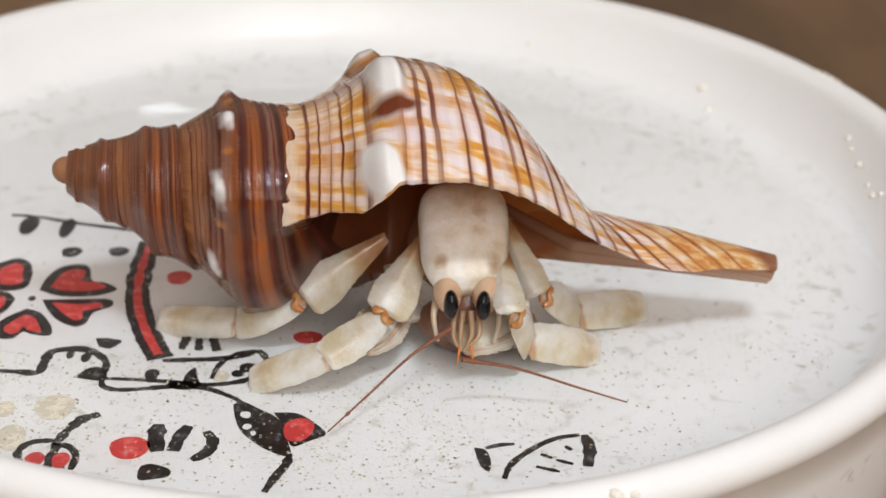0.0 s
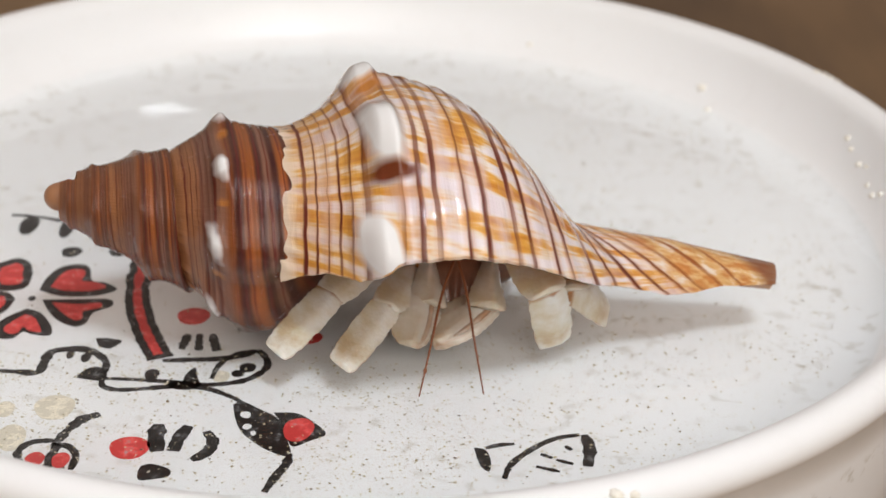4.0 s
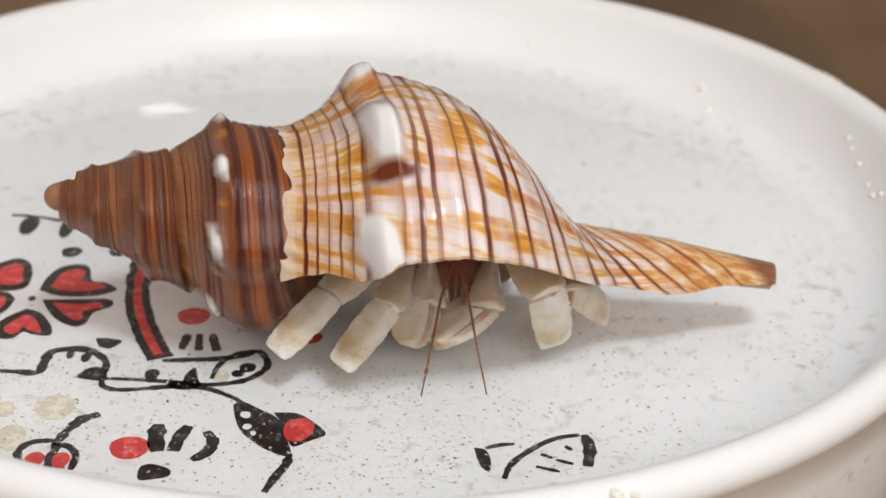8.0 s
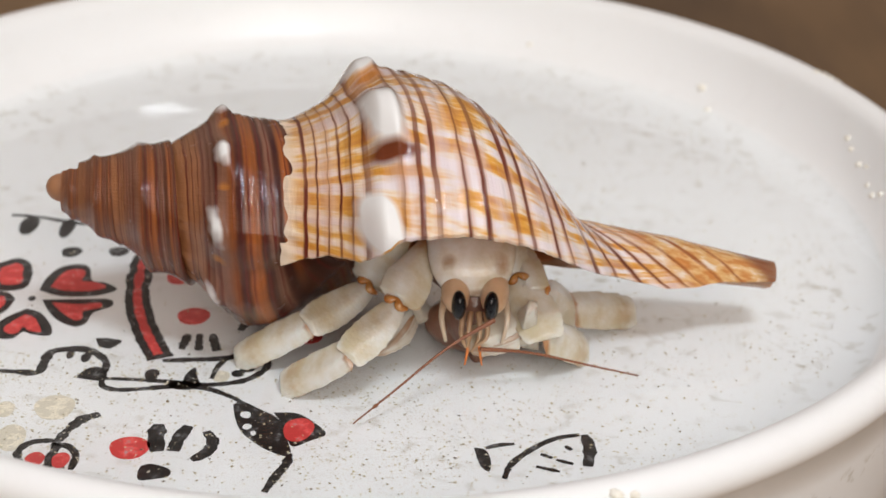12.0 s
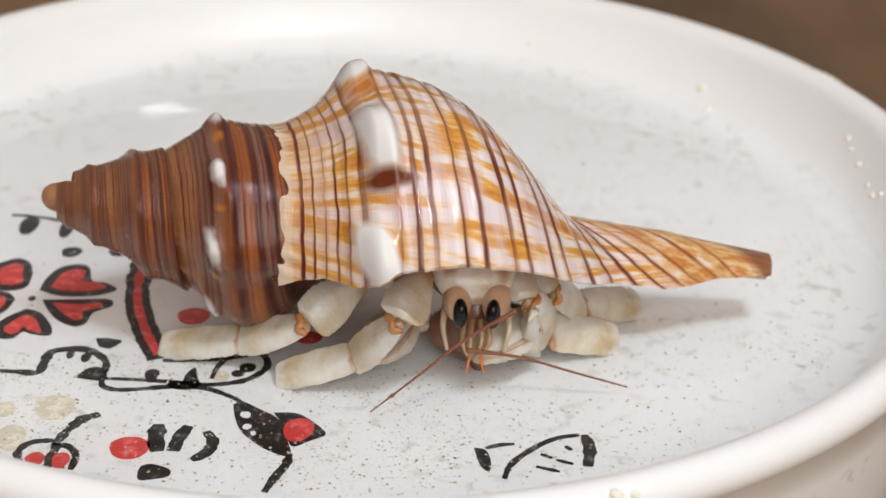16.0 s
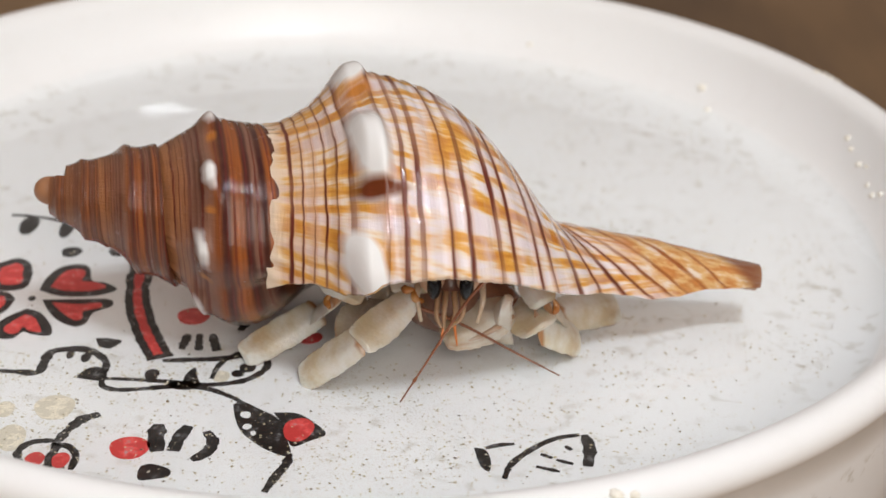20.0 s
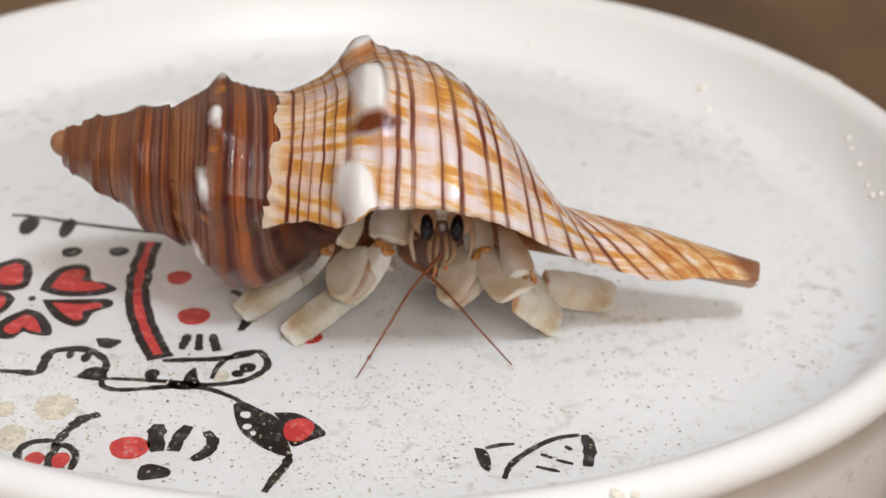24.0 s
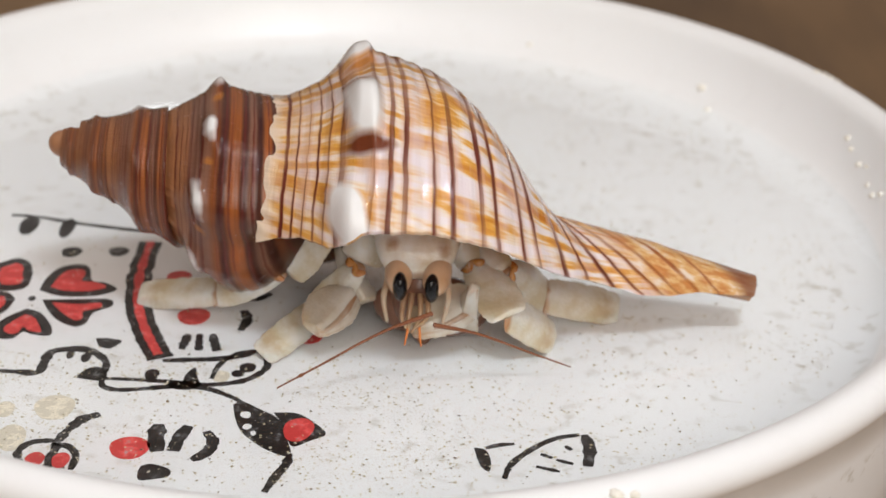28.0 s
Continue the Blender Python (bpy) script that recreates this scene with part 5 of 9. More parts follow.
    walk(limbs["LF", 1], [
        (0, pose(-0.00669, 0.00133, -0.00240, -29.6, 14.0, -136.8)), (0.3, pose(-0.00669, 0.00133, -0.00240, -29.6, 14.0, -136.8)), (0.4, pose(-0.00532, -0.00488, -0.00060, -40.3, 39.7, -177.4)), (0.5, pose(-0.00396, -0.01109, 0.00120, -76.8, 48.6, 121.0)),
        (1, pose(-0.00423, -0.01164, 0.00100, -72.2, 46.7, 120.3)), (1.5, pose(-0.00505, 0.00130, -0.00280, -71.8, 50.4, 141.7)),
        (2, pose(-0.00612, 0.00251, -0.00270, -31.4, 9.4, -147.4)), (2.5, pose(-0.00536, 0.00381, -0.00270, -30.3, 12.1, -145.9)), (2.7, pose(-0.00536, 0.00381, -0.00270, -30.3, 12.1, -145.9)),
        (3, pose(-0.00334, -0.00221, -0.00180, -15.2, 4.7, -109.5)), (3.5, pose(-0.00334, -0.00221, -0.00180, -15.2, 4.7, -109.5)),
        (5, pose(-0.00334, -0.00221, -0.00180, -15.2, 4.7, -109.5)), (7, pose(-0.00334, -0.00221, -0.00180, -15.2, 4.7, -109.5)),
        (9, pose(-0.00334, -0.00220, -0.00180, -15.2, 4.7, -109.5)), (11, pose(-0.00334, -0.00220, -0.00180, -15.2, 4.7, -109.5)),
        (11.25, pose(-0.00401, -0.00126, -0.00185, -25.0, 43.7, -136.7)), (11.5, pose(-0.00468, -0.00031, -0.00190, -87.7, 63.4, 147.4)), (12, pose(-0.00629, 0.00057, -0.00070, -24.4, 20.4, -127.9)),
        (12.5, pose(-0.00624, 0.00150, -0.00240, -29.5, 13.9, -136.7)), (13.2, pose(-0.00624, 0.00150, -0.00240, -29.5, 13.9, -136.7)),
        (14.5, pose(-0.00072, -0.00388, -0.00120, -18.5, -4.6, -111.1)), (15, pose(-0.00405, 0.00219, -0.00281, -15.2, 20.5, -103.2)),
        (15.5, pose(-0.00531, 0.00310, -0.00300, -26.0, 7.4, -127.5)), (16, pose(-0.00603, -0.00284, 0.00040, -64.0, 48.3, 153.9)),
        (16.5, pose(-0.00774, -0.00204, 0.00000, -57.0, 41.8, 156.7)), (17, pose(-0.00881, 0.00150, -0.00120, -51.4, 34.2, 156.6)),
        (17.5, pose(-0.00457, 0.00038, -0.00280, -32.6, 17.6, -144.6)), (18, pose(-0.00476, 0.00254, -0.00170, -31.0, 13.8, -140.1)),
        (18.5, pose(-0.00781, 0.00496, -0.00250, -18.8, 0.9, -113.4)), (18.8, pose(-0.00781, 0.00496, -0.00250, -18.8, 0.9, -113.4)), (18.9, pose(-0.00512, -0.00253, 0.00010, -26.8, 28.8, -154.2)), (19, pose(-0.00243, -0.01002, 0.00270, -58.8, 41.5, 148.3)),
        (19.5, pose(-0.00212, -0.01497, 0.00200, -42.6, 33.5, 115.0)), (19.75, pose(-0.00249, -0.00709, 0.00010, -30.0, 28.9, 173.5)), (20, pose(-0.00287, 0.00080, -0.00180, -27.6, 17.4, -133.5)),
        (20.5, pose(-0.00528, -0.00185, -0.00070, -49.4, 36.7, 172.8)), (21, pose(-0.00654, 0.00298, -0.00160, -28.6, 12.8, -130.4)), (21.1, pose(-0.00654, 0.00298, -0.00160, -28.6, 12.8, -130.4)), (21.225, pose(-0.00331, -0.00664, 0.00015, -29.2, 26.3, 175.8)), (21.35, pose(-0.00008, -0.01627, 0.00190, -42.5, 33.2, 115.6)),
        (21.5, pose(-0.00008, -0.01627, 0.00190, -42.5, 33.2, 115.6)), (22.2, pose(-0.00046, -0.01627, 0.00190, -42.5, 33.2, 115.6)),
        (22.85, pose(-0.00204, -0.01510, 0.00215, -25.3, 31.7, -178.2)), (23.5, pose(-0.00363, -0.01393, 0.00240, -19.4, 18.1, -118.8)), (24, pose(-0.00455, 0.00045, -0.00230, -45.8, 49.3, -165.6)),
        (24.5, pose(-0.00484, 0.00214, -0.00080, -67.4, 51.9, 158.7)), (25, pose(-0.00761, 0.00371, -0.00230, -33.3, 8.4, -139.7)), (25.1, pose(-0.00761, 0.00371, -0.00230, -33.3, 8.4, -139.7)), (25.35, pose(-0.00345, -0.00908, -0.00100, -18.7, -11.2, -108.7)),
        (25.5, pose(-0.00345, -0.00908, -0.00100, -18.7, -11.2, -108.7)), (26, pose(-0.00359, -0.00884, -0.00100, -18.7, -11.2, -108.7)),
        (27, pose(-0.00310, -0.00996, -0.00040, -24.6, -4.5, -119.7)), (27.25, pose(-0.00366, -0.00277, -0.00160, -30.3, 27.3, -154.2)), (27.5, pose(-0.00423, 0.00443, -0.00280, -63.1, 46.8, 152.0)),
        (28, pose(-0.00520, 0.00477, -0.00100, -54.3, 51.2, -176.3)),
    ])
    walk(limbs["LF", 2], [
        (0, pose(-0.01108, -0.00279, -0.00390, -44.9, 25.6, 174.7)), (0.3, pose(-0.01108, -0.00279, -0.00390, -44.9, 25.6, 174.7)), (0.5, pose(-0.00610, -0.00753, -0.00350, -20.3, 12.5, -119.2)),
        (1, pose(-0.00636, -0.00798, -0.00350, -19.7, 12.7, -118.3)), (1.5, pose(-0.00816, 0.00376, -0.00760, -25.2, 5.9, -125.4)),
        (2, pose(-0.01123, -0.00075, -0.00370, -47.1, 27.5, 154.9)), (2.5, pose(-0.01037, 0.00042, -0.00400, -45.2, 24.5, 162.2)), (2.7, pose(-0.01037, 0.00042, -0.00400, -45.2, 24.5, 162.2)),
        (3, pose(-0.00537, -0.00797, -0.00230, -21.9, 23.0, -123.8)), (3.5, pose(-0.00537, -0.00797, -0.00230, -21.9, 23.0, -123.8)),
        (5, pose(-0.00537, -0.00797, -0.00230, -21.9, 23.0, -123.8)), (7, pose(-0.00537, -0.00797, -0.00230, -21.9, 23.0, -123.8)),
        (9, pose(-0.00537, -0.00797, -0.00230, -21.9, 23.0, -123.8)), (11, pose(-0.00537, -0.00796, -0.00230, -22.2, 22.8, -124.5)),
        (11.5, pose(-0.00704, 0.00120, -0.00750, -25.5, 6.7, -126.2)), (12, pose(-0.00993, -0.00411, -0.00290, -50.7, 35.6, 165.5)),
        (12.5, pose(-0.01063, -0.00264, -0.00390, -44.8, 25.6, 174.9)), (13.2, pose(-0.01063, -0.00264, -0.00390, -44.8, 25.6, 174.9)),
        (14.5, pose(-0.00297, -0.00969, -0.00070, -23.2, 12.3, -124.0)), (15, pose(-0.00579, -0.00297, -0.00520, -23.7, 14.0, -109.3)),
        (15.5, pose(-0.00906, -0.00179, -0.00380, -45.7, 26.7, 171.5)), (16, pose(-0.00971, -0.00104, -0.00420, -44.5, 22.8, 171.6)),
        (16.5, pose(-0.01195, -0.00023, -0.00410, -45.3, 23.5, 165.9)), (17, pose(-0.01354, 0.00355, -0.00470, -43.5, 18.1, 161.1)),
        (17.5, pose(-0.00945, -0.00309, -0.00470, -48.7, 31.2, 164.4)), (18, pose(-0.00944, -0.00137, -0.00320, -48.7, 32.3, 167.0)),
        (18.5, pose(-0.01028, -0.00073, -0.00260, -54.7, 38.7, 155.9)), (18.8, pose(-0.01028, -0.00073, -0.00260, -54.7, 38.7, 155.9)), (19, pose(-0.00638, -0.00759, -0.00140, -37.1, 50.6, -148.9)),
        (19.5, pose(-0.00435, -0.01019, -0.00150, -29.9, 5.7, -134.5)), (20, pose(-0.00704, -0.00360, -0.00370, -56.1, 42.6, 161.9)),
        (20.5, pose(-0.01019, -0.00123, -0.00440, -44.0, 20.7, 170.8)), (21, pose(-0.01054, -0.00171, -0.00300, -49.6, 34.4, 171.7)), (21.1, pose(-0.01054, -0.00171, -0.00300, -49.6, 34.4, 171.7)), (21.35, pose(-0.00233, -0.01158, -0.00150, -29.9, 5.7, -134.6)),
        (21.5, pose(-0.00233, -0.01158, -0.00150, -29.9, 5.7, -134.6)), (22.2, pose(-0.00270, -0.01159, -0.00150, -29.9, 5.7, -134.6)),
        (23.5, pose(-0.00658, -0.01930, 0.00040, -60.9, 46.8, 157.9)), (24, pose(-0.00847, -0.00056, -0.00700, -26.4, 10.9, -129.4)),
        (24.5, pose(-0.00842, 0.00354, -0.00570, -28.5, 10.0, -129.2)), (25, pose(-0.01226, -0.00023, -0.00320, -50.4, 32.0, 156.4)), (25.1, pose(-0.01226, -0.00023, -0.00320, -50.4, 32.0, 156.4)), (25.35, pose(-0.00539, -0.01484, 0.00020, -68.0, 48.6, 144.7)),
        (25.5, pose(-0.00539, -0.01484, 0.00020, -68.0, 48.6, 144.7)), (26, pose(-0.00554, -0.01459, 0.00020, -68.0, 48.6, 144.7)),
        (27, pose(-0.00621, -0.01541, 0.00010, -65.4, 47.6, 148.1)), (27.25, pose(-0.00713, -0.00447, -0.00365, -32.3, 34.2, -157.7)), (27.5, pose(-0.00805, 0.00646, -0.00740, -23.2, 7.5, -122.4)),
        (28, pose(-0.00912, 0.00452, -0.00590, -24.5, 8.4, -121.1)),
    ])
    walk(limbs["LR", 0], [
        (0, pose(-0.01360, 0.00375, -0.00260, 57.7, -34.3, 21.2)), (0.3, pose(-0.01360, 0.00375, -0.00260, 57.7, -34.3, 21.2)), (0.5, pose(-0.00862, -0.01303, 0.00260, 18.3, 3.9, 82.4)),
        (1, pose(-0.00931, -0.01362, 0.00190, 21.0, 0.3, 79.8)), (1.5, pose(-0.00911, 0.00480, -0.00390, 50.4, -64.4, 33.1)),
        (2, pose(-0.01222, 0.00268, -0.00190, 44.8, -28.9, 34.9)), (2.5, pose(-0.01178, 0.00977, -0.00330, 78.4, -41.3, -21.3)), (2.7, pose(-0.01178, 0.00977, -0.00330, 78.4, -41.3, -21.3)),
        (2.85, pose(-0.00890, 0.00363, -0.00160, 38.7, -72.4, 37.7)), (3, pose(-0.00603, -0.00251, 0.00010, -39.1, -53.5, 134.1)), (3.5, pose(-0.00607, -0.00260, 0.00010, -35.9, -52.8, 130.1)),
        (5, pose(-0.00607, -0.00260, 0.00010, -35.9, -52.8, 130.1)), (7, pose(-0.00607, -0.00260, 0.00010, -35.9, -52.8, 130.1)),
        (9, pose(-0.00607, -0.00260, 0.00010, -35.9, -52.8, 130.1)), (11, pose(-0.00612, -0.00250, 0.00000, -36.5, -56.3, 131.0)),
        (11.5, pose(-0.00933, -0.00191, -0.00120, 21.7, -23.2, 71.4)), (12, pose(-0.00889, 0.00545, -0.00190, 57.6, -59.8, 23.7)),
        (12.5, pose(-0.01247, 0.00448, -0.00200, 59.1, -36.1, 18.7)), (13.2, pose(-0.01247, 0.00448, -0.00200, 59.1, -36.1, 18.7)),
        (14.5, pose(-0.00767, -0.01276, 0.00350, 20.6, -5.2, 78.0)), (14.667, pose(-0.00846, -0.00507, 0.00083, 9.3, -25.3, 136.1)), (14.833, pose(-0.00925, 0.00263, -0.00183, -16.0, -25.1, -157.9)), (15, pose(-0.01004, 0.01032, -0.00450, -26.8, -4.7, -100.0)),
        (15.167, pose(-0.01104, 0.00694, -0.00360, 0.1, 13.1, -51.2)), (15.333, pose(-0.01203, 0.00355, -0.00270, 31.0, 3.4, 0.1)), (15.5, pose(-0.01303, 0.00017, -0.00180, 44.8, -25.8, 44.1)), (16, pose(-0.01358, 0.00051, -0.00220, 47.0, -27.4, 40.3)),
        (16.5, pose(-0.01281, 0.00305, -0.00180, 53.5, -31.4, 28.6)), (17, pose(-0.01248, 0.00762, -0.00210, 75.3, -37.7, -10.6)),
        (17.5, pose(-0.01226, 0.00087, -0.00300, 42.4, -34.8, 44.3)), (18, pose(-0.01431, 0.00159, -0.00190, 52.4, -26.0, 32.2)),
        (18.5, pose(-0.01252, 0.00623, -0.00140, 67.5, -33.6, 2.6)), (18.8, pose(-0.01252, 0.00623, -0.00140, 67.5, -33.6, 2.6)), (18.9, pose(-0.00958, 0.00415, -0.00039, 33.3, 18.1, -41.7)), (19, pose(-0.00665, 0.00206, 0.00062, -30.9, 15.5, -111.8)),
        (19.167, pose(-0.00712, -0.00302, 0.00118, -27.9, -11.5, -164.1)), (19.333, pose(-0.00758, -0.00809, 0.00174, -2.6, -24.1, 135.5)), (19.5, pose(-0.00805, -0.01317, 0.00230, 21.2, -9.3, 76.1)), (20, pose(-0.00914, 0.00033, -0.00230, 23.2, -36.1, 66.8)),
        (20.5, pose(-0.01027, 0.00174, -0.00090, 38.0, -30.0, 51.6)), (21, pose(-0.01266, 0.00784, -0.00290, 84.1, -42.5, -17.5)), (21.1, pose(-0.01266, 0.00784, -0.00290, 84.1, -42.5, -17.5)), (21.225, pose(-0.00933, -0.00341, -0.00030, 32.0, -41.1, 46.5)), (21.35, pose(-0.00600, -0.01465, 0.00230, 7.0, -9.8, 85.6)),
        (21.5, pose(-0.00600, -0.01465, 0.00230, 7.0, -9.8, 85.6)), (22.2, pose(-0.00637, -0.01465, 0.00230, 9.6, -9.7, 83.9)),
        (23.5, pose(-0.00790, -0.01363, 0.00210, 19.0, -13.6, 76.4)), (24, pose(-0.00954, 0.00050, -0.00250, 26.4, -37.2, 63.2)),
        (24.5, pose(-0.00969, 0.00392, -0.00100, 49.2, -46.1, 37.5)), (25, pose(-0.01210, 0.01145, -0.00300, 97.8, -36.8, -46.4)), (25.1, pose(-0.01210, 0.01145, -0.00300, 97.8, -36.8, -46.4)), (25.225, pose(-0.01030, 0.00030, -0.00175, 48.1, -47.8, 23.4)), (25.35, pose(-0.00850, -0.01085, -0.00050, 16.7, -20.0, 76.7)),
        (25.5, pose(-0.00850, -0.01085, -0.00050, 16.7, -20.0, 76.7)), (26, pose(-0.00888, -0.01063, -0.00050, 20.2, -20.4, 73.5)),
        (27, pose(-0.00912, -0.01091, -0.00010, 22.8, -17.4, 72.1)), (27.5, pose(-0.00819, 0.00456, -0.00260, 36.7, -63.7, 48.9)),
        (28, pose(-0.01194, 0.00549, -0.00260, 70.6, -46.0, 6.2)),
    ])
    walk(limbs["LR", 1], [
        (0, pose(-0.01360, 0.00375, -0.00260, -47.1, 28.3, 166.1)), (0.3, pose(-0.01360, 0.00375, -0.00260, -47.1, 28.3, 166.1)), (0.5, pose(-0.00862, -0.01303, 0.00260, -62.5, 43.9, 110.3)),
        (1, pose(-0.00931, -0.01362, 0.00190, -48.4, 40.4, 106.9)), (1.25, pose(-0.00921, -0.00441, -0.00100, -28.4, 28.7, 171.7)), (1.5, pose(-0.00911, 0.00480, -0.00390, -29.8, 8.7, -135.5)),
        (2, pose(-0.01222, 0.00268, -0.00190, -47.2, 27.3, 152.3)), (2.5, pose(-0.01178, 0.00977, -0.00330, -26.3, 2.7, -133.9)), (2.7, pose(-0.01178, 0.00977, -0.00330, -26.3, 2.7, -133.9)),
        (3, pose(-0.00603, -0.00251, 0.00010, -25.9, 15.6, -129.9)), (3.5, pose(-0.00607, -0.00260, 0.00010, -26.4, 16.7, -131.0)),
        (5, pose(-0.00607, -0.00260, 0.00010, -26.4, 16.7, -131.0)), (7, pose(-0.00607, -0.00260, 0.00010, -26.4, 16.7, -131.0)),
        (9, pose(-0.00607, -0.00260, 0.00010, -26.4, 16.7, -131.0)), (11, pose(-0.00612, -0.00250, 0.00000, -25.9, 15.6, -129.9)),
        (11.25, pose(-0.00772, -0.00220, -0.00060, -32.0, 33.6, 179.6)), (11.5, pose(-0.00933, -0.00191, -0.00120, -54.5, 39.2, 118.2)), (11.75, pose(-0.00911, 0.00177, -0.00155, -32.3, 29.2, 177.8)), (12, pose(-0.00889, 0.00545, -0.00190, -29.2, 8.6, -134.2)),
        (12.5, pose(-0.01247, 0.00448, -0.00200, -48.9, 35.4, 172.7)), (13.2, pose(-0.01247, 0.00448, -0.00200, -48.9, 35.4, 172.7)),
        (14.5, pose(-0.00767, -0.01276, 0.00350, -53.3, 40.3, 112.3)), (14.75, pose(-0.00954, -0.00468, -0.00012, -27.2, 33.0, -169.8)), (15, pose(-0.01140, 0.00341, -0.00373, -26.8, 10.9, -107.5)),
        (15.25, pose(-0.01222, 0.00179, -0.00277, -33.1, 22.1, -150.6)), (15.5, pose(-0.01303, 0.00017, -0.00180, -46.4, 25.7, 162.6)), (16, pose(-0.01358, 0.00051, -0.00220, -45.9, 24.4, 161.1)),
        (16.5, pose(-0.01281, 0.00305, -0.00180, -46.3, 25.4, 162.4)), (17, pose(-0.01248, 0.00762, -0.00210, -45.8, 24.4, 162.0)),
        (17.5, pose(-0.01226, 0.00087, -0.00300, -46.3, 25.7, 163.3)), (18, pose(-0.01431, 0.00159, -0.00190, -45.5, 23.6, 162.0)),
        (18.5, pose(-0.01252, 0.00623, -0.00140, -46.0, 25.5, 165.6)), (18.8, pose(-0.01252, 0.00623, -0.00140, -46.0, 25.5, 165.6)), (19, pose(-0.00833, -0.01165, 0.00330, -60.3, 42.8, 112.8)),
        (19.5, pose(-0.00805, -0.01317, 0.00230, -30.0, 35.5, 102.4)), (20, pose(-0.00914, 0.00033, -0.00230, -45.1, 36.3, 112.7)),
        (20.5, pose(-0.01027, 0.00174, -0.00090, -49.1, 32.8, 166.3)), (21, pose(-0.01266, 0.00784, -0.00290, -46.6, 28.2, 172.9)), (21.1, pose(-0.01266, 0.00784, -0.00290, -46.6, 28.2, 172.9)), (21.225, pose(-0.00933, -0.00341, -0.00030, -37.1, 29.5, 138.0)), (21.35, pose(-0.00600, -0.01465, 0.00230, -29.9, 35.4, 102.4)),
        (21.5, pose(-0.00600, -0.01465, 0.00230, -29.9, 35.4, 102.4)), (22.2, pose(-0.00637, -0.01465, 0.00230, -29.9, 35.4, 102.4)),
        (23.5, pose(-0.00790, -0.01363, 0.00210, -65.7, 44.6, 133.1)), (24, pose(-0.00954, 0.00050, -0.00250, -65.8, 44.9, 135.3)),
        (24.5, pose(-0.00969, 0.00392, -0.00100, -56.8, 40.0, 154.7)), (25, pose(-0.01210, 0.01145, -0.00300, -45.9, 26.7, 174.5)), (25.1, pose(-0.01210, 0.01145, -0.00300, -45.9, 26.7, 174.5)), (25.35, pose(-0.00850, -0.01085, -0.00050, -38.0, 34.7, 108.6)),
        (25.5, pose(-0.00850, -0.01085, -0.00050, -38.0, 34.7, 108.6)), (26, pose(-0.00888, -0.01063, -0.00050, -36.7, 33.9, 108.6)),
        (27, pose(-0.00912, -0.01091, -0.00010, -41.4, 35.8, 109.9)), (27.5, pose(-0.00819, 0.00456, -0.00260, -47.7, 32.0, 171.5)),
        (28, pose(-0.01194, 0.00549, -0.00260, -45.9, 26.2, 172.6)),
    ])
